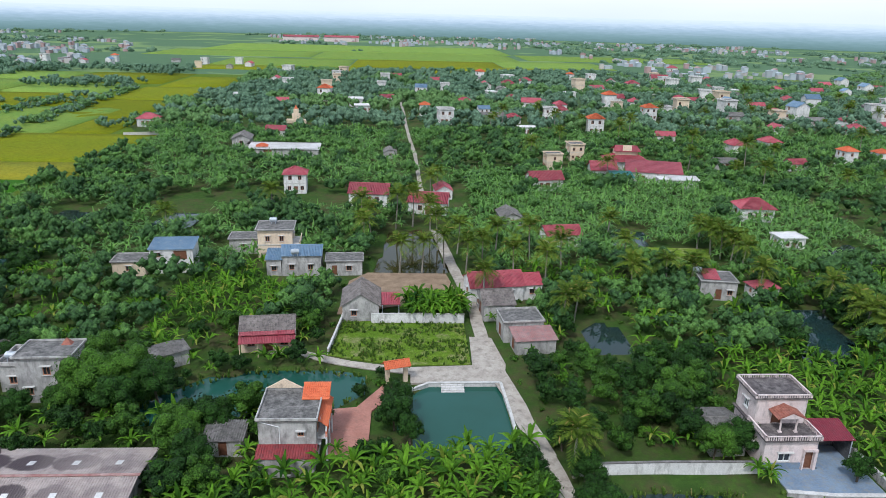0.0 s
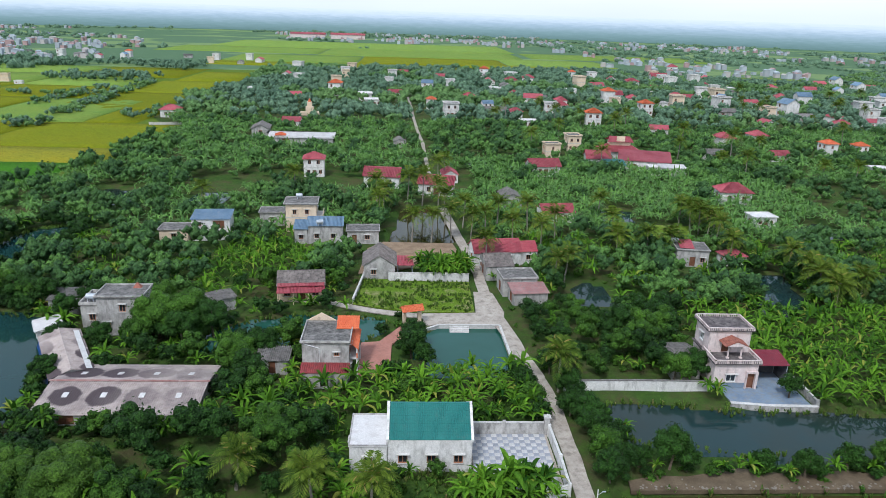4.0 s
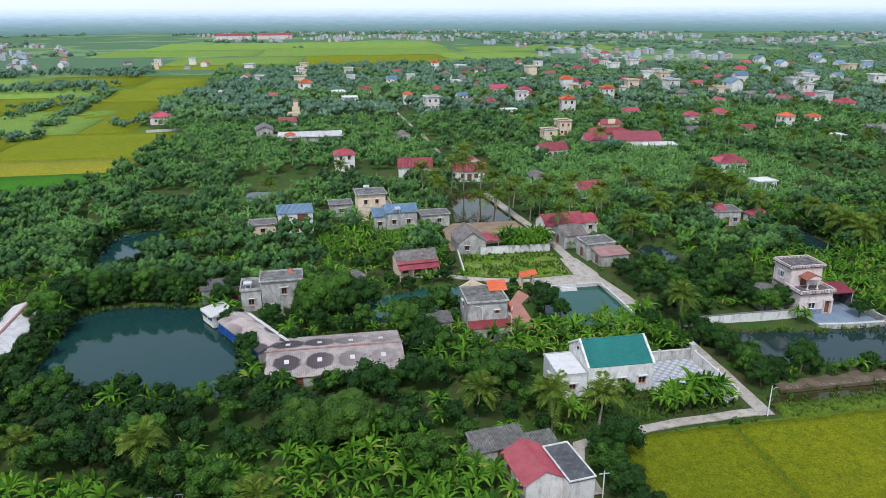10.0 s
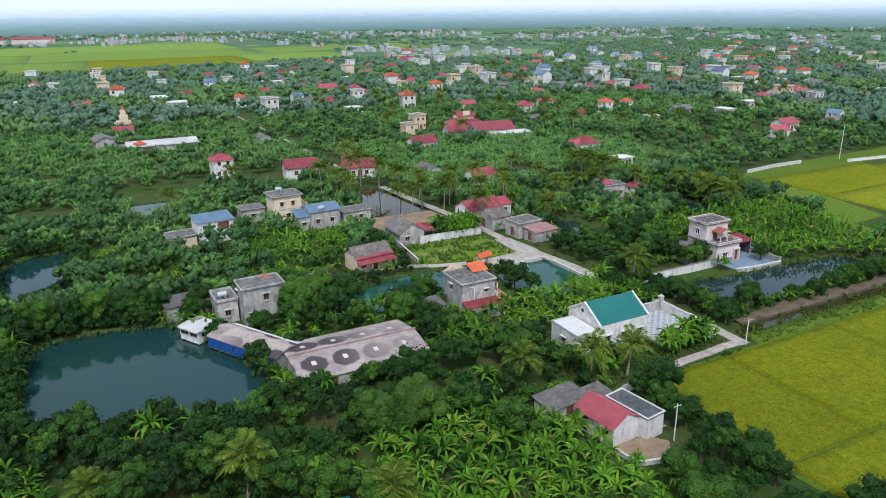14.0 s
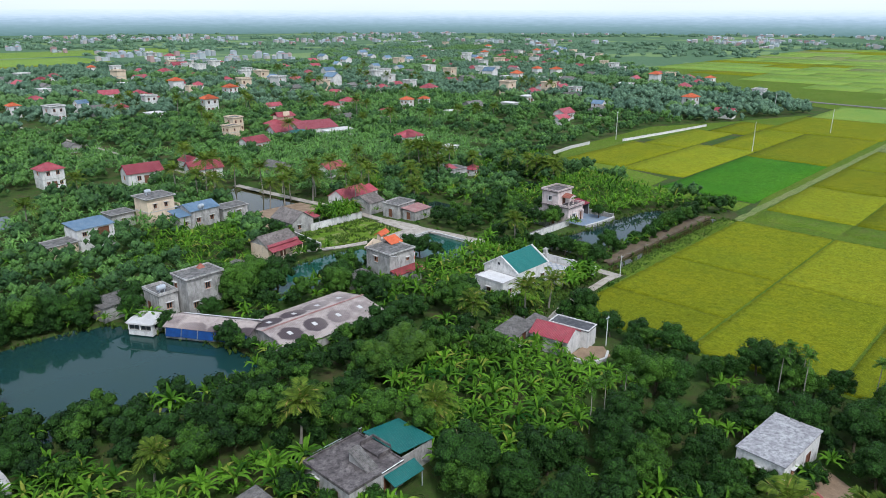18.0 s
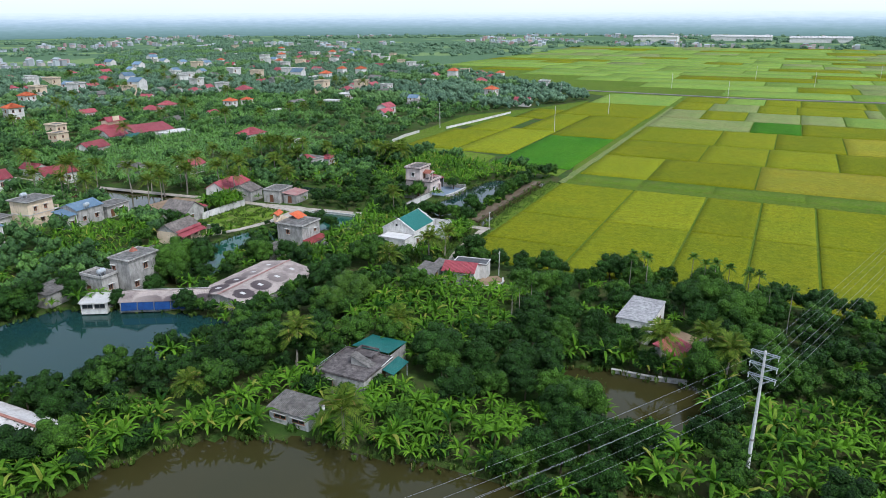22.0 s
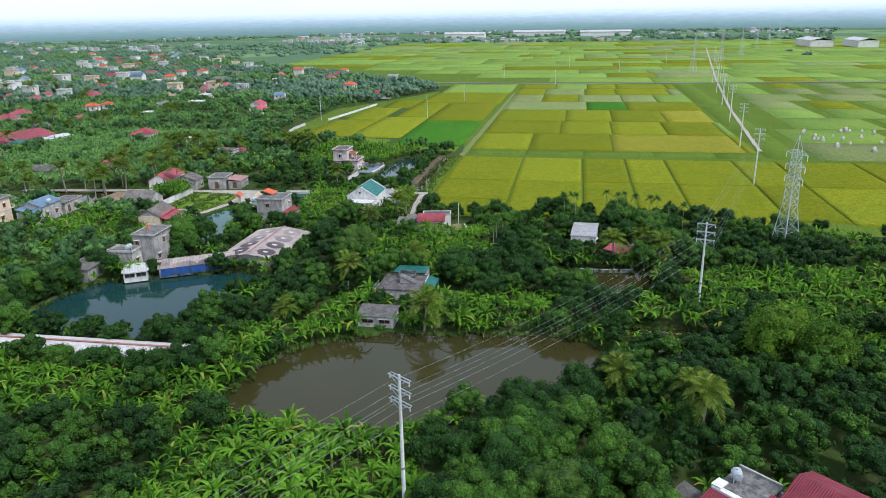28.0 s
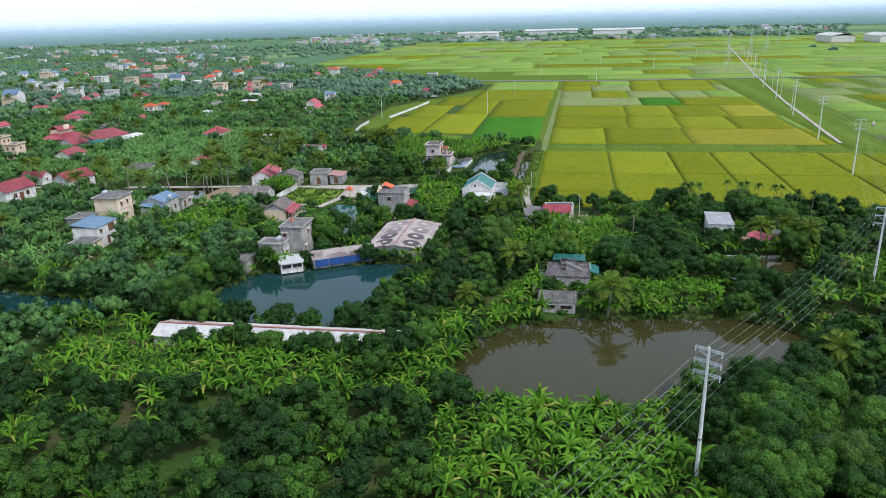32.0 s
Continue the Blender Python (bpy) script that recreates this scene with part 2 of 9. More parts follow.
M_REDROOF = surface("crimson_sheet", (0.33, 0.050, 0.070), (0.41, 0.095, 0.110), 0.5, 5, rough=0.5, spec=0.4, stain=(0.24, 0.09, 0.09), stain_amount=0.35, vary=0.15)
M_LEANRED = surface("dull_red_sheet", (0.26, 0.040, 0.045), (0.33, 0.070, 0.070), 0.5, 5, rough=0.6, stain=(0.16, 0.06, 0.06), stain_amount=0.5)
M_OLDSLAB = surface("blackened_roof_slab", (0.085, 0.070, 0.068), (0.20, 0.175, 0.165), 0.5, 4, stain=(0.045, 0.038, 0.038), stain_amount=0.7, relief=0.6)
M_MAROON = surface("dark_crimson_sheet", (0.21, 0.026, 0.045), (0.27, 0.048, 0.065), 0.5, 5, rough=0.55, spec=0.3, stain=(0.15, 0.05, 0.055), stain_amount=0.35)
M_ORANGE = surface("orange_tile", (0.52, 0.105, 0.04), (0.60, 0.16, 0.065), 0.8, 9, rough=0.6, stain=(0.30, 0.09, 0.05), stain_amount=0.25, vary=0.1)
M_TEAL = surface("teal_sheet", (0.014, 0.135, 0.118), (0.026, 0.170, 0.150), 0.3, 4, rough=0.45, spec=0.45, stain=(0.06, 0.16, 0.14), stain_amount=0.2)
M_BLUEROOF = surface("blue_sheet", (0.13, 0.22, 0.32), (0.20, 0.29, 0.39), 0.4, 5, rough=0.5, stain=(0.30, 0.32, 0.34), stain_amount=0.3, vary=0.1)
M_GREYROOF = surface("fibre_cement_sheet", (0.15, 0.138, 0.125), (0.25, 0.232, 0.215), 0.6, 6, stain=(0.08, 0.075, 0.07), stain_amount=0.6, vary=0.15)
M_OLDTILE = surface("old_dark_tile", (0.13, 0.11, 0.10), (0.23, 0.20, 0.18), 0.7, 8, stain=(0.06, 0.055, 0.05), stain_amount=0.5, vary=0.12, relief=0.6)
M_WHITEROOF = surface("white_sheet", (0.56, 0.54, 0.52), (0.67, 0.65, 0.63), 0.3, 5, rough=0.7, stain=(0.48, 0.44, 0.42), stain_amount=0.35)
M_DARKROOF = surface("tar_roof", (0.055, 0.055, 0.06), (0.10, 0.10, 0.105), 0.5, 5, stain=(0.17, 0.17, 0.17), stain_amount=0.35)
M_FRAME = surface("window_paint", (0.35, 0.16, 0.09), (0.42, 0.21, 0.13), 2, 20, rough=0.5)
M_WFRAME = surface("white_frame", (0.70, 0.70, 0.68), (0.78, 0.78, 0.76), 2, 20, rough=0.5)
M_DOOR = surface("door_wood", (0.14, 0.06, 0.035), (0.20, 0.09, 0.05), 2, 20, rough=0.5)
M_STEEL = surface("galvanised_steel", (0.42, 0.45, 0.48), (0.52, 0.55, 0.58), 1, 10, rough=0.5, metal=0.25)
M_POLE = surface("pole_concrete", (0.58, 0.57, 0.55), (0.68, 0.67, 0.65), 0.6, 8, stain=(0.42, 0.40, 0.38), stain_amount=0.3)
M_WIRE = surface("aluminium_wire", (0.30, 0.31, 0.32), (0.38, 0.38, 0.40), 1, 10, rough=0.6)
M_TARP = surface("blue_tarp", (0.008, 0.040, 0.16), (0.012, 0.065, 0.23), 0.8, 4, rough=0.5, relief=0.8)
M_REDYARD = surface("red_tile_yard", (0.36, 0.16, 0.12), (0.44, 0.21, 0.16), 0.4, 4, stain=(0.25, 0.14, 0.11), stain_amount=0.4, local=False)
M_BLUEYARD = surface("blue_tile_yard", (0.15, 0.20, 0.27), (0.20, 0.26, 0.33), 0.4, 4, stain=(0.23, 0.23, 0.22), stain_amount=0.5, local=False)
M_DIRT = surface("bare_soil", (0.20, 0.135, 0.085), (0.30, 0.215, 0.14), 0.5, 5, relief=0.7, local=False)
M_REDTILE = surface("weathered_red_tile", (0.27, 0.085, 0.055), (0.36, 0.15, 0.11), 0.8, 9, stain=(0.16, 0.07, 0.05), stain_amount=0.5)
M_MUD = surface("mud_bank", (0.088, 0.064, 0.038), (0.15, 0.112, 0.07), 0.5, 5, relief=0.7, local=False)
M_STONE = surface("rubble_stone", (0.22, 0.19, 0.15), (0.34, 0.30, 0.25), 1.2, 6, relief=0.8, vary=0.25)
M_WATER_A = water_mat("pond_blue_green", (0.022, 0.085, 0.066), murk=(0.018, 0.070, 0.048))
M_WATER_B = water_mat("pond_teal", (0.012, 0.042, 0.042), murk=(0.014, 0.042, 0.032))
M_WATER_C = water_mat("pond_brown", (0.042, 0.037, 0.012), murk=(0.036, 0.034, 0.011))
M_WATER_D = water_mat("canal_grey_green", (0.014, 0.036, 0.036), murk=(0.024, 0.032, 0.023))

m_, n_, l_, p_ = shader("window_glass", 0.08, 0, 0.5)
p_.inputs["Base Color"].default_value = (0.03, 0.035, 0.04, 1)
M_GLASS = m_


def rice(name, a, b, c):
    """Ripening rice: colour drifts over the plot, with fine standing texture and faint drill rows."""
    m, n, l, p = shader(name, 0.95, 0, 0.05)
    pos = place(n, False)
    col = mix_rgb(n, l, span(n, l, noise_tex(n, l, pos, 0.05, 4), 0.35, 0.65), a, b)
    col = mix_rgb(n, l, span(n, l, noise_tex(n, l, pos, 0.35, 5, 0.7), 0.5, 0.75), col, c)
    rnd = n.new("ShaderNodeObjectInfo").outputs["Random"]
    grain = noise_tex(n, l, pos, 3.4, 8, 0.85)
    clump = noise_tex(n, l, pos, 1.1, 4, 0.7)
    g = calc(n, l, "MULTIPLY", span(n, l, grain, 0.34, 0.66, 0.45, 1.5), span(n, l, rnd, 0, 1, 0.9, 1.12))
    g = calc(n, l, "MULTIPLY", g, span(n, l, clump, 0.3, 0.7, 0.74, 1.24))
    sc = n.new("ShaderNodeVectorMath")
    sc.operation = "SCALE"
    l.new(col, sc.inputs[0])
    l.new(g, sc.inputs["Scale"])
    l.new(sc.outputs[0], p.inputs["Base Color"])
    bump(n, l, p, grain, 0.9, 0.25)
    return m


M_RICE_Y = rice("rice_yellow", (0.212, 0.222, 0.010), (0.180, 0.212, 0.011), (0.142, 0.176, 0.012))
M_RICE_YG = rice("rice_yellow_green", (0.182, 0.192, 0.007), (0.150, 0.178, 0.008), (0.120, 0.148, 0.009))
M_RICE_G = rice("rice_green", (0.046, 0.150, 0.010), (0.060, 0.168, 0.011), (0.045, 0.12, 0.010))
M_RICE_PALE = rice("rice_pale", (0.160, 0.262, 0.048), (0.200, 0.270, 0.048), (0.135, 0.225, 0.050))
M_RICE_GOLD = rice("rice_gold", (0.255, 0.228, 0.020), (0.220, 0.222, 0.022), (0.172, 0.186, 0.022))
M_FALLOW = rice("fallow_plot", (0.17, 0.23, 0.07), (0.22, 0.23, 0.09), (0.14, 0.20, 0.05))
M_BUND = rice("grassy_bund", (0.095, 0.160, 0.016), (0.118, 0.172, 0.020), (0.140, 0.150, 0.038))
M_LAWN = rice("weedy_lawn", (0.115, 0.205, 0.018), (0.165, 0.240, 0.028), (0.34, 0.28, 0.17))

# ---- mesh tools ----
class Build:
    """Collects boxes, slabs and tubes into one mesh."""

    def __init__(self):
        self.v, self.f = [], []

    def add(self, verts, faces):
        k = len(self.v)
        self.v.extend(verts)
        self.f.extend(tuple(i + k for i in f) for f in faces)
        return self

    def box(self, x0, y0, z0, x1, y1, z1):
        return self.add([(x, y, z) for z in (z0, z1) for x, y in ((x0, y0), (x1, y0), (x1, y1), (x0, y1))],
                        [(0, 3, 2, 1), (4, 5, 6, 7), (0, 1, 5, 4), (1, 2, 6, 5), (2, 3, 7, 6), (3, 0, 4, 7)])

    def prism(self, ring, z0, z1):
        n = len(ring)
        v = [(x, y, z0) for x, y in ring] + [(x, y, z1) for x, y in ring]
        return self.add(v, [tuple(range(n - 1, -1, -1)), tuple(range(n, 2 * n))] + [(i, (i + 1) % n, (i + 1) % n + n, i + n) for i in range(n)])

    def slab(self, a, b, c, d, t=0.1):
        """A sheet on four corners, t thick downwards."""
        v = [tuple(p) for p in (a, b, c, d)] + [(p[0], p[1], p[2] - t) for p in (a, b, c, d)]
        return self.add(v, [(0, 1, 2, 3), (7, 6, 5, 4), (0, 4, 5, 1), (1, 5, 6, 2), (2, 6, 7, 3), (3, 7, 4, 0)])

    def tube(self, a, b, r0, r1=None, n=8):
        a, b = Vector(a), Vector(b)
        r1 = r0 if r1 is None else r1
        q = (b - a).to_track_quat("Z", "Y")
        v = []
        for p, r in ((a, r0), (b, r1)):
            for i in range(n):
                w = 2 * math.pi * i / n
                v.append(tuple(p + q @ Vector((r * math.cos(w), r * math.sin(w), 0))))
        return self.add(v, [(i, (i + 1) % n, (i + 1) % n + n, i + n) for i in range(n)] + [tuple(range(n - 1, -1, -1)), tuple(range(n, 2 * n))])

    def cable(self, pts, r, n=4):
        """One continuous round cable through the points."""
        k = len(self.v)
        for i, p in enumerate(pts):
            d = Vector(pts[min(i + 1, len(pts) - 1)]) - Vector(pts[max(i - 1, 0)])
            q = d.to_track_quat("Z", "Y")
            for j in range(n):
                w = 2 * math.pi * j / n
                self.v.append(tuple(Vector(p) + q @ Vector((r * math.cos(w), r * math.sin(w), 0))))
        for i in range(len(pts) - 1):
            for j in range(n):
                a, b = k + i * n + j, k + i * n + (j + 1) % n
                self.f.append((a, b, b + n, a + n))
        return self

    def ribbed(self, a, b, c, d, pitch=0.3, amp=0.05, rows=0, step=0.03):
        """A profiled roof sheet: a, b along the eave, c, d along the ridge (c above b). Ribs run up the slope; rows give tile steps."""
        a, b, c, d = (Vector(p) for p in (a, b, c, d))
        nrm = (b - a).cross(d - a).normalized()
        n = max(2, int((b - a).length / pitch))
        us, hs = [], []
        for i in range(n):
            for w, h in ((0.0, 0.0), (0.45, 0.0), (0.6, 1.0), (0.85, 1.0)):
                us.append((i + w) / n)
                hs.append(h * amp)
        us.append(1.0)
        hs.append(0.0)
        vs = [(0.0, 0.0), (1.0, 0.0)] if rows == 0 else [(s, o) for k in range(rows) for s, o in ((k / rows, step), ((k + 1) / rows - 1e-3, 0.0))]
        k, m = len(self.v), len(us)
        for s, o in vs:
            for u, h in zip(us, hs):
                p = (a.lerp(b, u)).lerp(d.lerp(c, u), s) + nrm * (h + o)
                self.v.append(tuple(p))
        for j in range(len(vs) - 1):
            for i in range(m - 1):
                self.f.append((k + j * m + i, k + j * m + i + 1, k + (j + 1) * m + i + 1, k + (j + 1) * m + i))
        self.slab(a, b, c, d, 0.06)
        return self

    def welded(self):
        """Joins points that coincide, so that neighbouring pieces hang together."""
        seen, idx, v = {}, [], []
        for p in self.v:
            k = tuple(round(c, 4) for c in p)
            if k not in seen:
                seen[k] = len(v)
                v.append(p)
            idx.append(seen[k])
        self.v, self.f = v, [tuple(idx[i] for i in f) for f in self.f]
        return self

    def mesh(self, name, mat):
        me = bpy.data.meshes.new(name)
        me.from_pydata(self.v, [], self.f)
        me.materials.append(mat)
        return me


def part(name, bm, material, parent=None, label=""):
    """Links a builder (or a ready mesh) as one object under a thing or part."""
    me = bm.mesh(name, material) if isinstance(bm, Build) else bm
    ob = new(name, me)
    ob.parent = parent
    if label:
        ob["label"] = label
    return ob


def thing(name, x, y, z=0.0, rot=0.0, label="", category="", group="", kind=""):
    e = new(name)
    e.empty_display_size = 0.5
    e.matrix_world = pose(x, y, z, 0, 0, rot)
    return tagged(e, label, category, group, kind)


def raw_mesh(name, v, quads, mat, tris=None, smooth=False):
    """A mesh from arrays of points and faces."""
    me = bpy.data.meshes.new(name)
    v = np.asarray(v, np.float32)
    quads = np.zeros((0, 4), np.int32) if quads is None else np.asarray(quads, np.int32)
    tris = np.zeros((0, 3), np.int32) if tris is None else np.asarray(tris, np.int32)
    me.vertices.add(len(v))
    me.vertices.foreach_set("co", v.ravel())
    nl = quads.size + tris.size
    me.loops.add(nl)
    me.loops.foreach_set("vertex_index", np.concatenate([quads.ravel(), tris.ravel()]))
    npoly = len(quads) + len(tris)
    me.polygons.add(npoly)
    starts = np.concatenate([np.arange(len(quads)) * 4, quads.size + np.arange(len(tris)) * 3]).astype(np.int32)
    me.polygons.foreach_set("loop_start", starts)
    if smooth:
        me.polygons.foreach_set("use_smooth", np.ones(npoly, bool))
    me.materials.append(mat)
    me.update(calc_edges=True)
    return me


def inside(poly, x, y):
    """Which of the points lie in the polygon."""
    r = np.zeros(np.shape(x), bool)
    n = len(poly)
    for i in range(n):
        (x0, y0), (x1, y1) = poly[i], poly[i - 1]
        if y0 != y1:
            r ^= ((y0 > y) != (y1 > y)) & (x < (x1 - x0) * (y - y0) / (y1 - y0) + x0)
    return r


def seg_dist(pts, x, y):
    """Distance of points from a polyline."""
    best = np.full(np.shape(x), 1e9)
    for (x0, y0), (x1, y1) in zip(pts[:-1], pts[1:]):
        dx, dy = x1 - x0, y1 - y0
        t = np.clip(((x - x0) * dx + (y - y0) * dy) / (dx * dx + dy * dy + 1e-9), 0, 1)
        best = np.minimum(best, np.hypot(x - x0 - t * dx, y - y0 - t * dy))
    return best


def ring_round(poly, times=2):
    """Rounds a polygon's corners."""
    for _ in range(times):
        out = []
        for i in range(len(poly)):
            (x0, y0), (x1, y1) = poly[i], poly[(i + 1) % len(poly)]
            out += [(0.75 * x0 + 0.25 * x1, 0.75 * y0 + 0.25 * y1), (0.25 * x0 + 0.75 * x1, 0.25 * y0 + 0.75 * y1)]
        poly = out
    return poly

# ---- plan: ponds, lanes, plots ----
POND_LOT = [(0.3, 82), (1.2, 90), (4, 92.3), (14.2, 92.3), (14.6, 76), (3, 75.5)]
POND_HOUSE = ring_round([(-37, 86), (-34, 90), (-28, 95), (-21, 97), (-8, 96.5), (-4.8, 93), (-7.2, 88), (-11, 85), (-24, 85.5), (-30, 83), (-35, 82.5)], 1)
POND_WEST = ring_round([(-86, 66), (-87, 84), (-86, 97), (-75, 97.5), (-65, 95.5), (-59.5, 86), (-55.5, 76), (-53.5, 64), (-56, 60), (-66, 61), (-74, 63)], 1)
POND_NW = ring_round([(-91, 114), (-94, 140), (-90, 149), (-78, 149), (-80, 130), (-82, 113)], 1)
POND_CANAL = ring_round([(24, 66.5), (34, 66.8), (46, 64.6), (57, 64.4), (70, 63.5), (76, 58), (74, 52.5), (60, 52.5), (45, 53.5), (32, 55.5), (26, 58)], 1)
DITCH = [(21.2, 46.5), (40, 46.7), (60, 46.6), (76, 46.4), (76, 44.2), (55, 44.3), (38, 44.4), (21.6, 44.7)]
POND_BIG = ring_round([(-106.5, 46), (-101, 46.5), (-88, 43), (-82, 37), (-77.5, 24.5), (-76.8, 12.5), (-74.8, 4), (-75.5, -2), (-80, -9.5), (-85, -11.3), (-92, -5), (-97.5, 1), (-100, 13), (-107, 15), (-111, 23), (-111, 34), (-109.5, 41)], 1)
POND_SE = ring_round([(-46, 5), (-42.6, -2), (-43, -9.5), (-41.8, -15), (-45, -19), (-50, -19), (-59, -17), (-60, -11), (-56, -5), (-52, 1)], 1)
POND_LILY = ring_round([(-72, -12), (-68.5, -17), (-71, -27), (-77, -27.5), (-80, -21), (-79, -15)], 1)
POND_PALM = [(-6, 140.5), (-3, 170), (4, 173), (7.5, 165), (9.6, 140)]
POND_EAST = [(66, 99), (72, 122), (80, 122), (78, 106), (72, 98)]
POND_EAST2 = [(52, 162), (55, 176), (63, 172), (59, 160)]
POND_N1 = [(-64, 174), (-63, 187), (-54, 186.5), (-55, 172.5)]
POND_NB = [(-91, 176), (-91, 189), (-79, 185), (-79, 169)]
POND_MID = [(31.5, 112.7), (35.2, 115.8), (38.4, 111.6), (37.4, 102.4), (30.9, 102.3)]
POND_FARE = [(103, 159), (112, 163), (112, 149), (100.6, 148.7)]
POND_N2 = [(20, 236), (20, 246), (42, 246), (42, 238)]
PONDS = [("pond", POND_LOT, M_WATER_A, "square blue-green pond with concrete edges beside the lane"),
         ("pond", POND_HOUSE, M_WATER_A, "blue-green garden pond beside the grey house"),
         ("pond", POND_WEST, M_WATER_B, "large teal fish pond beside the long barn"),
         ("pond", POND_NW, M_WATER_B, "narrow still pond between dense trees"),
         ("canal", POND_CANAL, M_WATER_D, "wide grey-green canal below the villa wall"),
         ("ditch", DITCH, M_WATER_C, "narrow ditch along the edge of the rice"),
         ("pond", POND_BIG, M_WATER_C, "large brown fish pond ringed by banana plants"),
         ("pond", POND_SE, M_WATER_C, "brown pond beside a flat-roofed shed"),
         ("pond", POND_LILY, M_WATER_C, "small brown pond with floating water lilies"),
         ("pond", POND_PALM, M_WATER_C, "brown pond under tall coconut palms"),
         ("pond", POND_EAST, M_WATER_D, "narrow dark pond between orchards"),
         ("pond", POND_EAST2, M_WATER_D, "small pond in a clearing"),
         ("pond", POND_MID, M_WATER_D, "small dark garden pond with a low wall"),
         ("pond", POND_FARE, M_WATER_D, "small walled pond behind the orchards"),
         ("pond", POND_NB, M_WATER_D, "dark pond behind a belt of trees"),
         ("pond", POND_N1, M_WATER_D, "small dark pond among trees"),
         ("pond", POND_N2, M_WATER_D, "small dark pond among trees")]

LANE = [(18.6, 41.5), (18.9, 50), (18.9, 60), (19.0, 67), (18.0, 74), (16.6, 82), (15.6, 90), (14.2, 98), (13.4, 108), (13.2, 118), (12.4, 130), (11.0, 142), (9.6, 155), (8.0, 172), (6.0, 200), (5.2, 225), (4.9, 243), (4.3, 276), (2.5, 311), (1.0, 350), (-0.2, 398), (-2.4, 454)]
LANE_S = [(17.6, 42.6), (14.8, 42.6), (5.9, 42.0), (-2.4, 41.0), (-6.0, 40.2), (-9.4, 39.4), (-10.7, 36.0), (-10.7, 29.6)]
PATH_W = [(1.8, 96.2), (-4, 97.6), (-12, 100.2), (-17, 103), (-24, 104)]
PLAZA = [(1.2, 92.6), (15.2, 92.6), (16.2, 98.5), (15.0, 108), (11.3, 108.5), (10.9, 98.2), (1.2, 97.6)]
LOT = [(-11.9, 102), (-10.6, 117), (-5.6, 117), (-5.4, 114.2), (10.8, 114.2), (10.7, 98.6), (0.8, 98.4), (-6, 100)]
RED_YARD = [(-9.6, 74.5), (-4.3, 74.5), (-4.2, 85), (-1.6, 88.5), (-2.9, 92), (-6.3, 86), (-9.6, 85.5)]
BLUE_YARD = [(45, 66.2), (56.5, 65.6), (56.4, 76), (51, 76), (51, 71), (45, 71)]
TEAL_YARD = [(6.4, 47.6), (6.4, 58.6), (16.6, 58.6), (16.7, 47.6)]
SAND_YARD = [(-19.5, 29.4), (-14, 29.4), (-12, 27), (-14, 24.5), (-19, 24.8)]
OLD_YARD = [(-12, 118), (-11, 135), (-7.5, 140), (9.0, 139.6), (11.3, 124), (-1, 122)]
P_YARD = [(-30, -10), (-30, -16), (-26, -16), (-22, -9)]
NORTH_CLEAR = [(54, 146), (55, 159), (74, 158), (69, 145)]
VERGE = [(20.8, 65.5), (44.8, 65.5), (44.8, 72.0), (20.8, 72.0)]
FIELD_TRACK = [(77, 40.5), (300, 39)]
CANAL_ROAD = [(96, -71), (150, -76.5), (230, -85), (420, -110), (900, -180)]
FAR_ROAD = [(430, 420), (372, 102), (364, 0), (374, -94), (390, -400)]
VILLAGE = [(-230, -150), (-60, -150), (-16, -78), (-9, -46), (-4.4, -34), (-2.9, -10), (-5.3, 19), (-5.2, 39.2), (19, 40.5), (22, 44), (77, 44), (86, 46), (101, 102), (115, 130), (157, 134), (212, 136), (259, 113), (313, 94), (350, 107), (430, 196), (548, 330), (760, 520), (860, 700), (900, 900), (560, 840), (380, 640), (330, 640), (200, 730), (0, 700), (-128, 690), (-132, 611), (-122, 550), (-131, 436), (-128, 340), (-104, 306), (-108, 240), (-113, 190), (-230, 160)]

# ---- ground: one sheet to the horizon, hollowed at the ponds ----
def axis(lo, hi, step, grow=1.22, far=4700):
    mid = list(np.arange(lo, hi + 0.01, step))
    a, s = [mid[0]], step
    while a[0] > -far:
        s *= grow
        a.insert(0, a[0] - s)
    b, s = [mid[-1]], step
    while b[-1] < far:
        s *= grow
        b.append(b[-1] + s)
    return np.array(a[:-1] + mid + b[1:])


gx, gy = axis(-165, 120, 2.0), axis(-70, 200, 2.0)
GX, GY = np.meshgrid(gx, gy)
GZ = -0.16 + 0.07 * np.sin(GX * 0.37 + np.sin(GY * 0.21)) * np.cos(GY * 0.31)
for _, poly, _, _ in PONDS:
    GZ[inside(poly, GX, GY)] = -2.0
nx, ny = len(gx), len(gy)
gi = np.arange(nx * ny).reshape(ny, nx)
gq = np.stack([gi[:-1, :-1], gi[:-1, 1:], gi[1:, 1:], gi[1:, :-1]], -1).reshape(-1, 4)
m_, n_, l_, p_ = shader("ground_cover", 0.95, 0, 0.1)
pos_ = place(n_, False)
c_ = mix_rgb(n_, l_, span(n_, l_, noise_tex(n_, l_, pos_, 0.12, 6, 0.65), 0.42, 0.62), (0.038, 0.080, 0.014), (0.090, 0.072, 0.036))
c_ = mix_rgb(n_, l_, span(n_, l_, noise_tex(n_, l_, pos_, 0.7, 5, 0.7), 0.45, 0.7), c_, (0.065, 0.130, 0.018))
grain_ = noise_tex(n_, l_, pos_, 4.0, 5, 0.75)
l_.new(mix_rgb(n_, l_, span(n_, l_, grain_, 0.3, 0.7, 0.0, 0.5), c_, (0.03, 0.05, 0.012)), p_.inputs["Base Color"])
bump(n_, l_, p_, grain_, 0.8, 0.2)
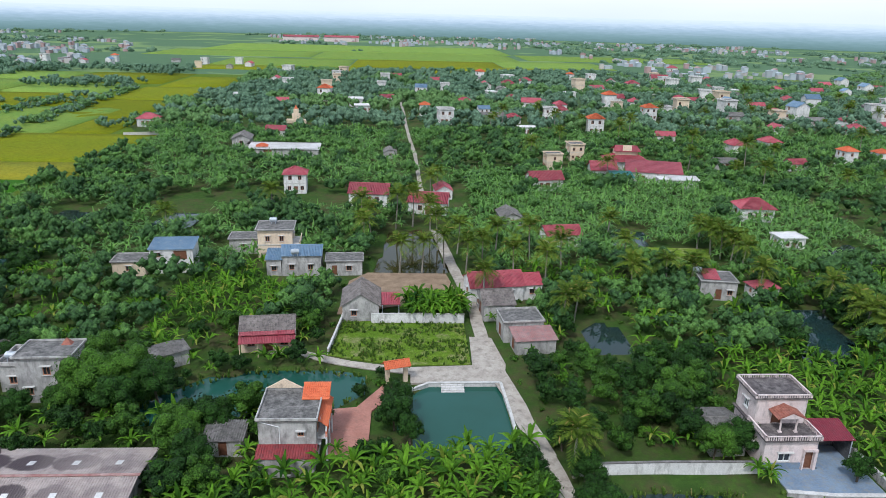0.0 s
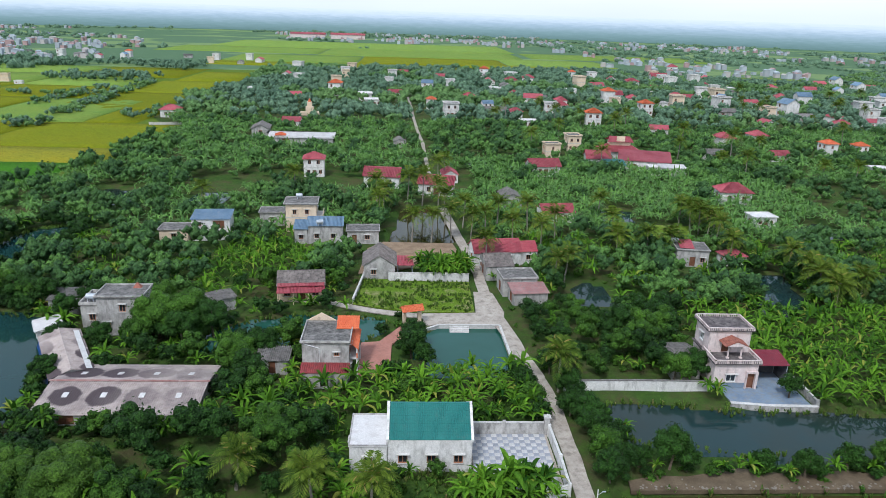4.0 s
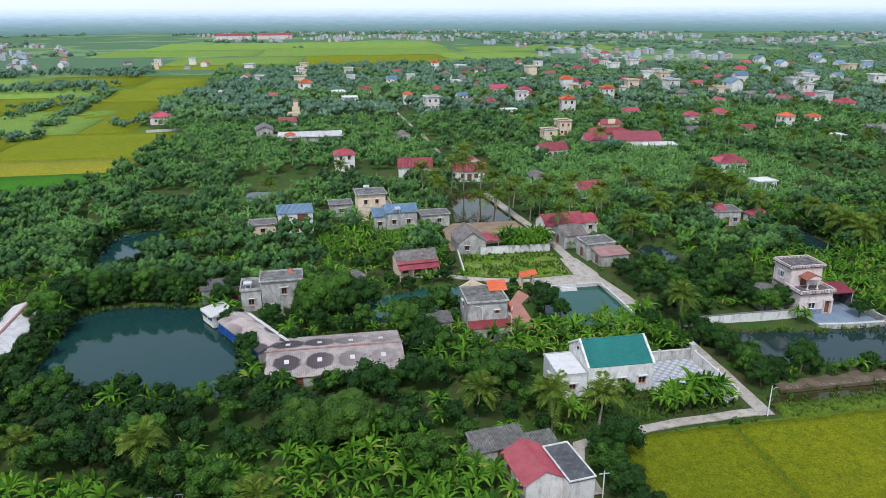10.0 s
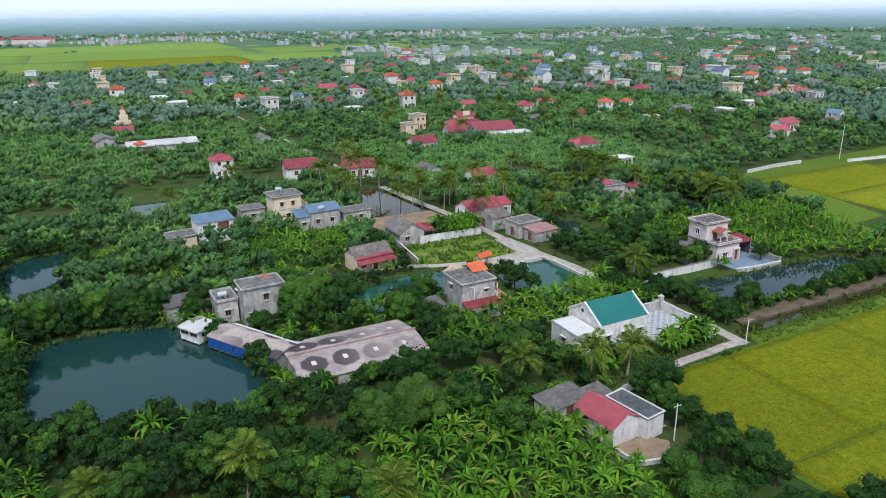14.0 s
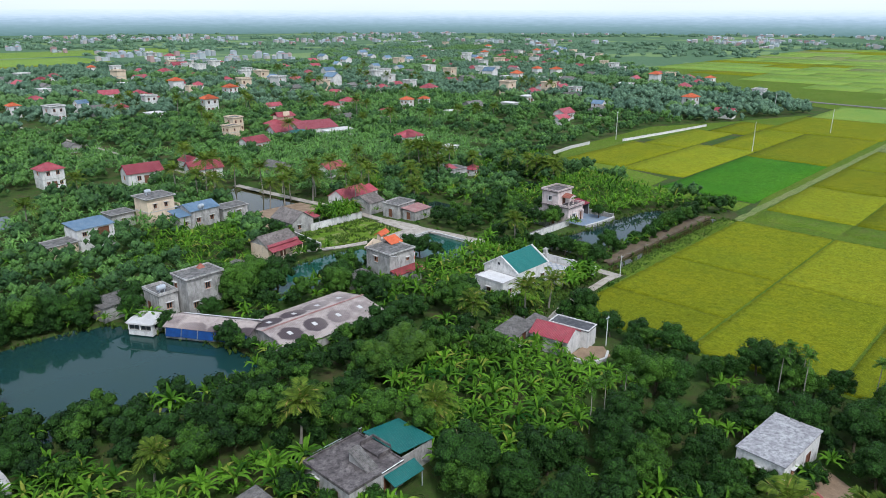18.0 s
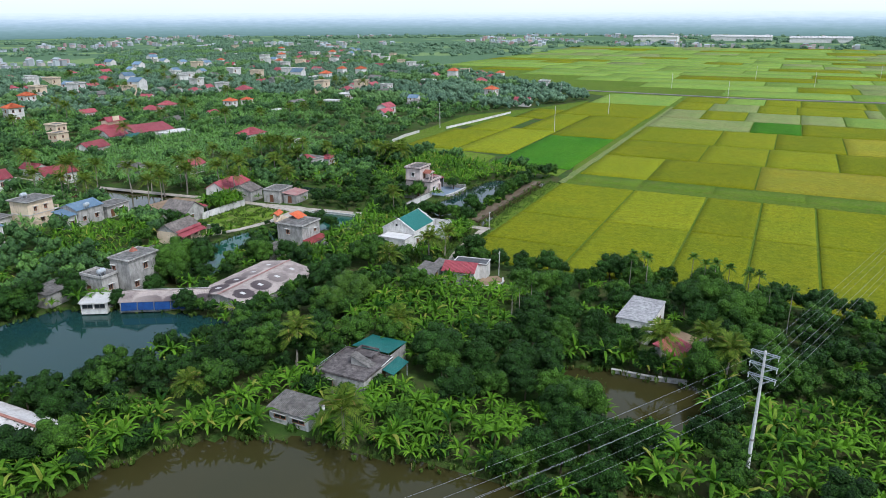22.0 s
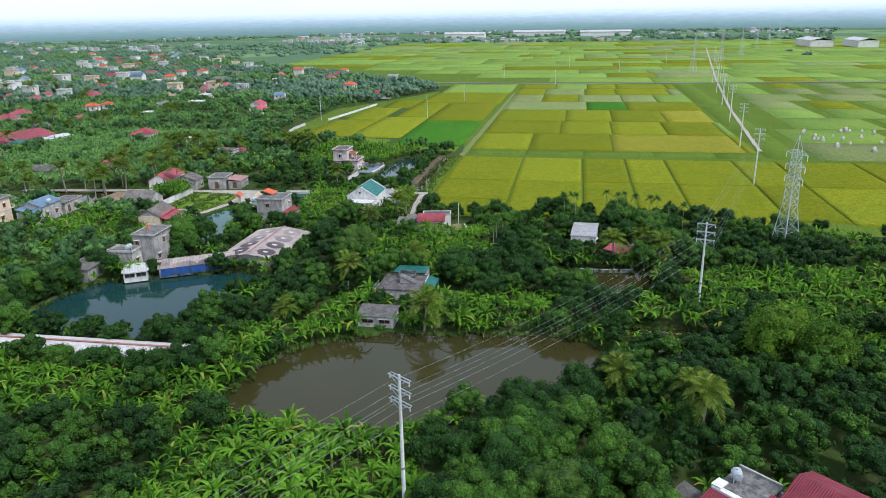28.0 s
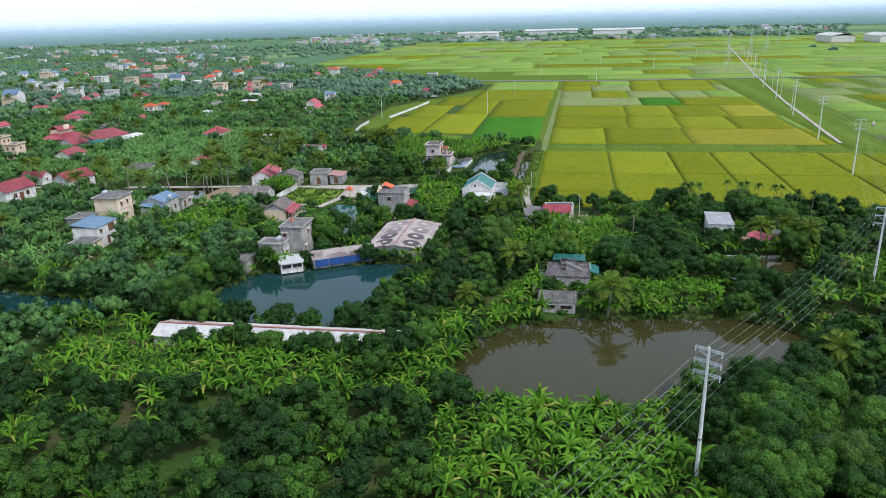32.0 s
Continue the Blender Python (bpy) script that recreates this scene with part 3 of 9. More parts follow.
# beyond the village the sheet carries the far plain's patchwork of crops and woods
geo_len = n_.new("ShaderNodeVectorMath")
geo_len.operation = "LENGTH"
l_.new(pos_, geo_len.inputs[0])
far_ = mix_rgb(n_, l_, span(n_, l_, noise_tex(n_, l_, pos_, 0.006, 5, 0.6), 0.52, 0.56), (0.085, 0.150, 0.075), (0.16, 0.235, 0.09))
near_ = p_.inputs["Base Color"].links[0].from_socket
l_.new(mix_rgb(n_, l_, span(n_, l_, geo_len.outputs["Value"], 430, 560), near_, far_), p_.inputs["Base Color"])
M_GROUND = m_
ground = new("ground", raw_mesh("ground", np.stack([GX, GY, GZ], -1).reshape(-1, 3), gq, M_GROUND, smooth=True))
tagged(ground, "uneven grassy and earthy ground reaching to the horizon", "ground", kind="structure")


def grow_ring(poly, by):
    cx, cy = sum(p[0] for p in poly) / len(poly), sum(p[1] for p in poly) / len(poly)
    return [(x + by * (x - cx) / (math.hypot(x - cx, y - cy) + 1e-6), y + by * (y - cy) / (math.hypot(x - cx, y - cy) + 1e-6)) for x, y in poly]


for nm, poly, mat, lab in PONDS:
    b = Build().prism(grow_ring(poly, 1.5), -0.75, -0.5)
    tagged(part(nm, b, mat), lab, "water", kind="structure")


def ribbon(name, pts, width, z, mat, label, category="road", edge=0.0, thick=0.16, seed=3):
    """A strip of paving along a line, with slightly uneven edges."""
    rng = random.Random(seed)
    fine = []
    for (x0, y0), (x1, y1) in zip(pts[:-1], pts[1:]):
        k = max(1, int(math.hypot(x1 - x0, y1 - y0) / 3))
        fine += [(x0 + (x1 - x0) * i / k, y0 + (y1 - y0) * i / k) for i in range(k)]
    fine.append(pts[-1])
    L, R = [], []
    for i, (x, y) in enumerate(fine):
        ax, ay = fine[max(0, i - 1)]
        bx, by = fine[min(len(fine) - 1, i + 1)]
        d = math.hypot(bx - ax, by - ay)
        nx_, ny_ = -(by - ay) / d, (bx - ax) / d
        w0, w1 = (width / 2 + rng.uniform(-edge, edge) for _ in "ab")
        L.append((x + nx_ * w0, y + ny_ * w0))
        R.append((x - nx_ * w1, y - ny_ * w1))
    b = Build()
    n = len(fine)
    v = [(*p, z) for p in L] + [(*p, z) for p in R] + [(*p, z - thick) for p in L] + [(*p, z - thick) for p in R]
    f = []
    for i in range(n - 1):
        f += [(i, n + i, n + i + 1, i + 1), (2 * n + i, i, i + 1, 2 * n + i + 1), (n + i, 3 * n + i, 3 * n + i + 1, n + i + 1)]
    b.add(v, f)
    return tagged(part(name, b, mat), label, category, kind="structure")


def plot(name, ring, z0, z1, mat, label, category="ground"):
    return tagged(part(name, Build().prism(ring, z0, z1), mat), label, category, kind="structure")


ribbon("road", LANE[:5], 2.2, 0.061, M_CONC, "pale concrete village lane past the teal-roofed house", edge=0.12)
ribbon("road", LANE[4:9], 2.6, 0.06, M_CONC, "pale concrete village lane", edge=0.12)
ribbon("road", LANE[8:14], 2.3, 0.056, M_CONC, "pale concrete village lane between walls and palms", edge=0.12)
ribbon("road", LANE[14:], 1.4, 0.05, M_CONC, "narrow pale village lane running on between trees", edge=0.1)
ribbon("road", LANE_S, 1.7, 0.052, M_CONC, "pale concrete path along the rice field", edge=0.12)
ribbon("pavement", PATH_W, 1.9, 0.05, M_CONC, "pale concrete garden path by the pond", edge=0.2)
plot("pavement", PLAZA, -0.3, 0.064, M_CONC, "pale concrete forecourt at the pond's head", "pavement")
plot("ground_lot", LOT, -0.3, -0.02, M_LAWN, "walled vacant lot overgrown with grass and weeds")
plot("pavement_yard", RED_YARD, -0.3, 0.05, M_REDYARD, "red tiled house yard", "pavement")
plot("pavement_yard", BLUE_YARD, -0.5, 0.05, M_BLUEYARD, "blue tiled villa yard by the canal", "pavement")
plot("ground_sand", SAND_YARD, -0.3, 0.03, M_DIRT, "sandy yard in front of the small red house")
plot("ground_yard", OLD_YARD, -0.3, 0.02, M_DIRT, "bare earth yard of the old house")
plot("ground_yard", P_YARD, -0.3, 0.02, M_DIRT, "bare earth beside the flat-roofed shed")
plot("ground_clearing", NORTH_CLEAR, -0.3, 0.0, M_LAWN, "overgrown clearing beside the palms")
plot("ground_bank", [(24.4, 47.2), (50, 47.3), (76, 47.0), (75, 49.4), (66, 50.6), (60, 49.6), (52, 50.9), (45, 50.2), (39, 51.4), (32, 49.8), (28, 50.0), (24.6, 49)], -0.5, 0.05, M_MUD, "bare brown earth bank between canal and ditch")
ribbon("road", FIELD_TRACK, 2.2, 0.1, M_FALLOW, "grassy earth track between rice fields", edge=0.35, thick=0.5)
ribbon("road", CANAL_ROAD, 1.5, 0.3, M_CONC, "pale concrete canal road across the fields", edge=0.2)
plot("ground_field", [(77.2, -700), (1180, -700), (1180, 330), (560, 330), (380, 150), (345, 91), (90, 41), (77.2, 41)], -0.6, -0.03, M_BUND, "open grassy plain under the rice plots")
plot("ground_field", [(-470, 186), (-114, 186), (-104, 240), (-112, 306), (-133, 345), (-136, 640), (-470, 640)], -0.6, -0.03, M_BUND, "open grassy plain west of the village")
plot("ground_field", [(-6, -130), (76.5, -130), (76.5, 40.3), (18, 40.6), (6, 40.6), (-4.4, 39.4), (-4.6, 19), (-2.2, -10), (-3.8, -34), (-8.4, -46), (-11, -70)], -0.6, -0.03, M_BUND, "grassy bunds under the nearest rice plots")
plot("ground_verge", [(86.5, 44.5), (97.6, 44.5), (97.8, 76), (111.6, 77), (117.6, 100), (117.8, 121), (101.5, 102)], -0.6, -0.02, M_BUND, "grassy verge between orchard and rice")
plot("ground_verge", [(115.5, 129), (118, 121.6), (180.5, 121.6), (181, 110.6), (252.5, 110.6), (252.8, 92.6), (312, 92.6), (259, 112.5), (212, 135.5), (157, 133.5)], -0.6, -0.02, M_BUND, "grassy verge below the village wall")
ribbon("road", FAR_ROAD, 5.0, 0.3, M_GREYROOF, "grey road crossing the rice plain", thick=0.6)

# ---- rice fields ----
rng = random.Random(11)


def tuft_top(x0, y0, x1, y1, z, step):
    """A closely planted, uneven crop surface with steep sides."""
    xs = np.linspace(x0, x1, max(4, int((x1 - x0) / step)))
    ys = np.linspace(y0, y1, max(4, int((y1 - y0) / step)))
    X, Y = np.meshgrid(xs, ys)
    r = np.random.RandomState(int(abs(x0 * 13 + y0 * 7)) % 9973)
    Z = z + r.uniform(-0.12, 0.1, X.shape)
    X[:, 1], X[:, -2], Y[1, :], Y[-2, :] = X[:, 0] + 0.15, X[:, -1] - 0.15, Y[0, :] + 0.15, Y[-1, :] - 0.15
    Z[0, :] = Z[-1, :] = -0.2
    Z[:, 0] = Z[:, -1] = -0.2
    i = np.arange(X.size).reshape(X.shape)
    q = np.stack([i[:-1, :-1], i[:-1, 1:], i[1:, 1:], i[1:, :-1]], -1).reshape(-1, 4)
    return np.stack([X, Y, Z], -1).reshape(-1, 3), q


def rice_plot(x0, y0, x1, y1, mat, label, step=1.2, z=0.5):
    v, q = tuft_top(x0 + 0.05, y0 + 0.05, x1 - 0.05, y1 - 0.05, z, step)
    ob = new("rice_field", raw_mesh("rice_field", v, q, mat))
    tagged(ob, label, "rice field", "rice plots", "structure")


YEL, GRN, PAL, GLD, FAL, YG = M_RICE_Y, M_RICE_G, M_RICE_PALE, M_RICE_GOLD, M_FALLOW, M_RICE_YG
LBL = {YEL: "ripening yellow-green rice plot", GRN: "bright green young rice plot", PAL: "pale green rice plot on the far plain", GLD: "golden ripe rice plot", FAL: "fallow plot with weeds and stubble", YG: "yellow-green rice plot"}
# two strips nearest the village
for y0, y1, ma, mb in ((16.8, 39.8, YG, YG), (-4.6, 16.4, YG, YEL), (-19.6, -5, YG, YG), (-33.4, -20, YEL, YEL), (-56.4, -33.8, YG, YG), (-71, -57, YG, YEL), (-96, -71.4, YEL, YG), (-130, -96.4, YG, YG)):
    lo = {16.8: -3.4, -4.6: -3.2, -19.6: -1.6, -33.4: -2.8, -56.4: -6, -71: 0, -96: -2, -130: 2}[y0]
    if y0 > 10:
        rice_plot(lo - 0.8, y0, 12.4, y1, YG, LBL[YG], 0.7, 0.35)
        lo = 12.8
    rice_plot(lo, y0, 37.4, y1, ma, LBL[ma], 0.75, 0.35)
    rice_plot(37.8, y0, 76, y1, mb, LBL[mb], 0.8, 0.35)
rice_plot(20.5, 40.4, 76, 44.0, M_BUND, "grassy bank along the ditch", 0.8, 0.25)
# strips beyond the cross ditch, out to the road
strips = ((82, 92.6), (93.4, 131.4), (132.2, 170), (170.8, 213), (213.8, 250.4), (251.2, 288.4), (289.2, 325.4), (326.2, 360))
KNOWN = {1: ((16, YEL), (-17, YG), (-66, GLD)), 2: ((4.6, YG), (-18.4, YEL), (-42, YEL), (-66, YG)), 3: ((3, YG), (-20, YEL), (-46, YG), (-68, GLD)), 4: ((-8, FAL), (-30, GRN), (-69, YG))}
for k, (x0, x1) in enumerate(strips):
    y = 38.6
    for yb, mat in KNOWN.get(k, ()):
        rice_plot(x0, yb + 0.25, x1, y, mat, LBL[mat], 2.0, 0.28)
        y = yb
    while y > -68:
        w = rng.choice((20, 26, 34, 22))
        yb = max(y - w, -69.5)
        mat = rng.choice((PAL, YG, YG, YG, FAL))
        rice_plot(x0, yb + 0.3, x1, y, M_BUND if k == 0 else mat, "grassy strip along the cross ditch" if k == 0 else LBL[mat], 2.2, 0.08 if k == 0 else 0.28)
        y = yb
for x0, y0, x1, y1, mat in ((99, 44, 168, 73, GRN), (169, 44, 240, 73, YG), (241, 43, 300, 92, YG), (117, 74, 180, 97, YEL), (181, 74, 240, 92, YG), (118, 98, 168, 121, YG), (169, 98, 218, 116, YEL), (219, 93, 258, 109, YG), (301.5, 42, 358, 90, PAL)):
    rice_plot(x0, y0, x1, y1, mat, LBL[mat], 2.2, 0.28)
rice_plot(82, -84, 380, -70.5, M_BUND, "grassy strip along the canal road", 4, 0.05)
# the plain: many plots in rows, far off
for x0 in range(378, 1150, 42):
    y = 330 if x0 > 560 else 20 + (x0 - 378) * 1.5
    while y > -520:
        w = rng.choice((40, 60, 80, 110))
        mat = rng.choice((PAL, PAL, PAL, PAL, YG, FAL))
        rice_plot(x0, y - w + 0.9, x0 + 41.2, y, mat, LBL[mat], 9, 0.12)
        y -= w
for x0 in range(82, 370, 36):
    y = -86 if x0 < 150 else -94
    while y > -330:
        w = rng.choice((30, 44, 60))
        mat = rng.choice((PAL, FAL, YG, FAL, PAL))
        rice_plot(x0, y - w + 1, x0 + 34.8, y - x0 * 0.03, mat, LBL[mat], 5, 0.15)
        y -= w
# fields west and north of the village
for x0, y0, x1, y1, mat in ((-200, 186, -114, 222, GRN), (-200, 223, -108, 250, GLD), (-168, 251, -107, 312, YEL), (-200, 251, -169, 312, YG), (-152, 313, -128, 360, YG), (-210, 313, -153, 400, PAL),
                            (-190, 361, -134, 440, YG), (-260, 405, -192, 470, YG), (-182, 441, -134, 520, YEL), (-176, 521, -126, 610, YG), (-340, 300, -212, 402, YG), (-300, 186, -202, 298, YEL), (-460, 186, -302, 298, YG), (-460, 300, -342, 402, PAL), (-262, 472, -192, 540, PAL), (-460, 404, -264, 480, YG), (-460, 482, -264, 560, PAL), (-262, 542, -180, 638, YG), (-460, 562, -264, 638, PAL), 
                            (-205, 702, -60, 760, YEL), (-58, 702, 60, 770, YG), (62, 735, 190, 800, YEL), (-205, 762, -60, 900, PAL), (-58, 772, 110, 905, YG), (112, 802, 240, 930, PAL),
                            (-330, 930, -120, 1080, PAL), (-118, 910, 150, 1120, PAL), (-300, 1090, 160, 1330, PAL), (340, 600, 400, 720, PAL), (402, 600, 470, 650, YG), (165, 960, 420, 1100, PAL)):
    rice_plot(x0, y0, x1, y1, mat, LBL[mat], 4 if y0 < 450 else 12, 0.2)

# ---- houses ----
FOOTPRINTS = []


def wall_shell(L, W, h, holes=(), t=0.22, z0=-0.3, sides="SNEW"):
    """Four walls round the origin, with openings cut right through. holes: (side, along, sill, width, height)."""
    b = Build()
    for side in sides:
        run = L if side in "SN" else W - 2 * t
        own = [(u - w / 2, u + w / 2, s, s + hh) for sd, u, s, w, hh in holes if sd == side]
        us = sorted({-run / 2, run / 2, *(o[0] for o in own), *(o[1] for o in own)})
        zs = sorted({z0, h, *(o[2] for o in own), *(o[3] for o in own)})
        for u0, u1 in zip(us[:-1], us[1:]):
            for a, c in zip(zs[:-1], zs[1:]):
                um, zm = (u0 + u1) / 2, (a + c) / 2
                if any(o[0] < um < o[1] and o[2] < zm < o[3] for o in own):
                    continue
                if side == "S":
                    b.box(u0, -W / 2, a, u1, -W / 2 + t, c)
                elif side == "N":
                    b.box(u0, W / 2 - t, a, u1, W / 2, c)
                elif side == "E":
                    b.box(L / 2 - t, u0, a, L / 2, u1, c)
                else:
                    b.box(-L / 2, u0, a, -L / 2 + t, u1, c)
    return b.welded()


def fit_side(side, L, W, u, z):
    """Pose on a wall's face, x along the wall, y outwards."""
    if side == "S":
        return pose(u, -W / 2, z, 0, 0, 180)
    if side == "N":
        return pose(u, W / 2, z, 0, 0, 0)
    if side == "E":
        return pose(L / 2, u, z, 0, 0, -90)
    return pose(-L / 2, u, z, 0, 0, 90)


opening_cache = {}


def add_window(parent, L, W, side, u, z, w, h, mat=M_FRAME, hood=True, plain=False):
    key = ("w", round(w, 2), round(h, 2), mat.name, hood)
    if key not in opening_cache:
        f = Build().box(-w / 2, -0.16, 0, -w / 2 + 0.08, 0.03, h).box(w / 2 - 0.08, -0.16, 0, w / 2, 0.03, h)
        f.box(-w / 2 + 0.08, -0.16, 0, w / 2 - 0.08, 0.03, 0.08).box(-w / 2 + 0.08, -0.16, h - 0.08, w / 2 - 0.08, 0.03, h).box(-0.035, -0.14, 0.08, 0.035, 0.01, h - 0.08)
        p = Build().box(-w / 2 + 0.08, -0.13, 0.08, -0.04, -0.11, h - 0.08).box(0.04, -0.13, 0.08, w / 2 - 0.08, -0.11, h - 0.08)
        s = Build().box(-w / 2 - 0.12, 0.002, -0.1, w / 2 + 0.12, 0.14, -0.01)
        hd = Build().box(-w / 2 - 0.25, 0.002, h + 0.08, w / 2 + 0.25, 0.4, h + 0.17)
        opening_cache[key] = (f.mesh("window", mat), p.mesh("pane", M_GLASS), s.mesh("sill", M_CONC_L), hd.mesh("hood", M_CONC_L))
    f, p, s, hd = opening_cache[key]
    ob = part("window", f, None, parent)
    ob.matrix_local = fit_side(side, L, W, u, z)
    part("pane", p, None, ob)
    if plain:
        return
    part("sill", s, None, ob)
    if hood:
        part("hood", hd, None, ob)


def add_door(parent, L, W, side, u, w, h, mat=M_DOOR, z=0.0, plain=False):
    key = ("d", round(w, 2), round(h, 2), mat.name)
    if key not in opening_cache:
        f = Build().box(-w / 2, -0.18, 0, -w / 2 + 0.09, 0.03, h).box(w / 2 - 0.09, -0.18, 0, w / 2, 0.03, h).box(-w / 2 + 0.09, -0.18, h - 0.09, w / 2 - 0.09, 0.03, h)
        lf = Build()
        n = 2 if w > 1.3 else 1
        q = (w - 0.18) / n
        for i in range(n):
            x0 = -w / 2 + 0.09 + i * q
            lf.box(x0 + 0.01, -0.14, 0.02, x0 + q - 0.01, -0.09, h - 0.1).box(x0 + 0.12, -0.09, 0.25, x0 + q - 0.12, -0.07, h * 0.42).box(x0 + 0.12, -0.09, h * 0.5, x0 + q - 0.12, -0.07, h - 0.3)
        opening_cache[key] = (f.mesh("door", mat), lf.mesh("leaf", mat))
    f, lf = opening_cache[key]
    ob = part("door", f, None, parent)
    ob.matrix_local = fit_side(side, L, W, u, z)
    part("leaf", lf, None, ob)


M_CONC_L = surface("pale_concrete_trim", (0.48, 0.46, 0.43), (0.58, 0.56, 0.53), 0.6, 6, stain=(0.3, 0.29, 0.27), stain_amount=0.4)


def flat_roof(e, L, W, h, over=0.25, lip=0.35, mat=M_FLATROOF, rim=M_GREYWALL):
    l2, w2 = L / 2 + over, W / 2 + over
    part("roof", Build().box(-l2, -w2, h, l2, w2, h + 0.14), mat, e)
    if lip:
        t = 0.16
        b = Build().box(-l2, -w2, h + 0.143, l2, -w2 + t, h + 0.143 + lip).box(-l2, w2 - t, h + 0.143, l2, w2, h + 0.143 + lip)
        b.box(-l2, -w2 + t, h + 0.143, -l2 + t, w2 - t, h + 0.143 + lip).box(l2 - t, -w2 + t, h + 0.143, l2, w2 - t, h + 0.143 + lip)
        part("parapet", b, rim, e)


def gable_roof(e, L, W, h, rise, mat, over=0.35, pitch=0.3, rows=0, wall=None, amp=0.05):
    """Ridge along x."""
    l2, w2 = L / 2 + over, W / 2 + over
    drop = rise * over / (W / 2)
    part("roof_slope", Build().ribbed((-l2, -w2, h - drop), (l2, -w2, h - drop), (l2, 0, h + rise), (-l2, 0, h + rise), pitch, amp, rows), mat, e)
    part("roof_slope", Build().ribbed((l2, w2, h - drop), (-l2, w2, h - drop), (-l2, 0, h + rise), (l2, 0, h + rise), pitch, amp, rows), mat, e)
    part("ridge", Build().tube((-l2, 0, h + rise + 0.03), (l2, 0, h + rise + 0.03), 0.1, 0.1, 6), mat, e)
    if wall:
        for sx in (-1, 1):
            x0, x1 = sorted((sx * L / 2, sx * (L / 2 - 0.2)))
            b = Build().add([(x0, -W / 2, h), (x0, W / 2, h), (x0, 0, h + rise - 0.08), (x1, -W / 2, h), (x1, W / 2, h), (x1, 0, h + rise - 0.08)],
                            [(0, 2, 1), (3, 4, 5), (0, 1, 4, 3), (1, 2, 5, 4), (2, 0, 3, 5)])
            part("gable", b, wall, e)


def mono_roof(e, L, W, h0, h1, mat, over=0.3, pitch=0.3, name="roof", dx=0.0, dy=0.0):
    """Slopes up from the south side (h0) to the north (h1)."""
    l2, w2 = L / 2 + over, W / 2 + over
    return part(name, Build().ribbed((dx - l2, dy - w2, h0), (dx + l2, dy - w2, h0), (dx + l2, dy + w2, h1), (dx - l2, dy + w2, h1), pitch, 0.04), mat, e)


def hip_roof(e, L, W, h, rise, mat, over=0.5):
    l2, w2 = L / 2 + over, W / 2 + over
    r = max(0.15, l2 - w2 * 0.95)
    z = h - 0.1
    b = Build().ribbed((-l2, -w2, z), (l2, -w2, z), (r, 0, h + rise), (-r, 0, h + rise), 0.33, 0.04)
    part("roof_slope", b, mat, e)
    part("roof_slope", Build().ribbed((l2, w2, z), (-l2, w2, z), (-r, 0, h + rise), (r, 0, h + rise), 0.33, 0.04), mat, e)
    part("roof_hip", Build().ribbed((l2, -w2, z), (l2, w2, z), (r, 0.02, h + rise), (r, -0.02, h + rise), 0.33, 0.03), mat, e)
    part("roof_hip", Build().ribbed((-l2, w2, z), (-l2, -w2, z), (-r, -0.02, h + rise), (-r, 0.02, h + rise), 0.33, 0.03), mat, e)
    c = Build().tube((-r, 0, h + rise + 0.04), (r, 0, h + rise + 0.04), 0.11, 0.11, 6)
    for sx in (-1, 1):
        for sy in (-1, 1):
            c.tube((sx * r, 0, h + rise + 0.03), (sx * l2, sy * w2, z + 0.03), 0.09, 0.09, 5)
    part("ridge", c, mat, e)
    part("ceiling_board", Build().box(-l2 + 0.1, -w2 + 0.1, h - 0.16, l2 - 0.1, w2 - 0.1, h - 0.11), M_WFRAME, e)


def house(name, x, y, rot, L, W, h, wall, label, holes=(), category="house", storeys=1, group="", frame=M_FRAME, foot=True, plain=False):
    e = thing(name, x, y, 0, rot, label, category, group)
    if foot:
        FOOTPRINTS.append((x, y, rot, L / 2, W / 2))
    part("wall", wall_shell(L, W, h, [q[1:] for q in holes]), wall, e)
    for kind, side, u, s, w, hh in holes:
        if kind == "w":
            add_window(e, L, W, side, u, s, w, hh, frame, plain=plain)
        elif kind == "d":
            add_door(e, L, W, side, u, w, hh, z=s, plain=plain)
    if storeys > 1:
        b = Build()
        for k in range(1, storeys):
            z = h * k / storeys
            b.box(-L / 2 - 0.1, -W / 2 - 0.1, z, L / 2 + 0.1, -W / 2 - 0.003, z + 0.18).box(-L / 2 - 0.1, W / 2 + 0.003, z, L / 2 + 0.1, W / 2 + 0.1, z + 0.18)
            b.box(-L / 2 - 0.1, -W / 2, z, -L / 2 - 0.003, W / 2, z + 0.18).box(L / 2 + 0.003, -W / 2, z, L / 2 + 0.1, W / 2, z + 0.18)
        part("band", b, M_CONC_L, e)
    part("floor_slab", Build().box(-L / 2 + 0.23, -W / 2 + 0.23, -0.2, L / 2 - 0.23, W / 2 - 0.23, 0.05), M_CONC_L, e)
    return e


def balustrade(e, pts, z, h=0.75, step=0.35, mat=M_WHITEWALL, name="balustrade"):
    b = Build()
    for (x0, y0), (x1, y1) in zip(pts[:-1], pts[1:]):
        d = math.hypot(x1 - x0, y1 - y0)
        n = max(1, int(d / step))
        for i in range(n + 1):
            x, y = x0 + (x1 - x0) * i / n, y0 + (y1 - y0) * i / n
            s = 0.11 if i % 6 == 0 else 0.05
            b.box(x - s, y - s, z, x + s, y + s, z + h - 0.09)
        ux, uy = (x1 - x0) / d * 0.1, (y1 - y0) / d * 0.1
        b.prism([(x0 - uy - ux, y0 + ux - uy), (x0 + uy - ux, y0 - ux - uy), (x1 + uy + ux, y1 - ux + uy), (x1 - uy + ux, y1 + ux + uy)], z + h - 0.09, z + h)
    return part(name, b, mat, e)


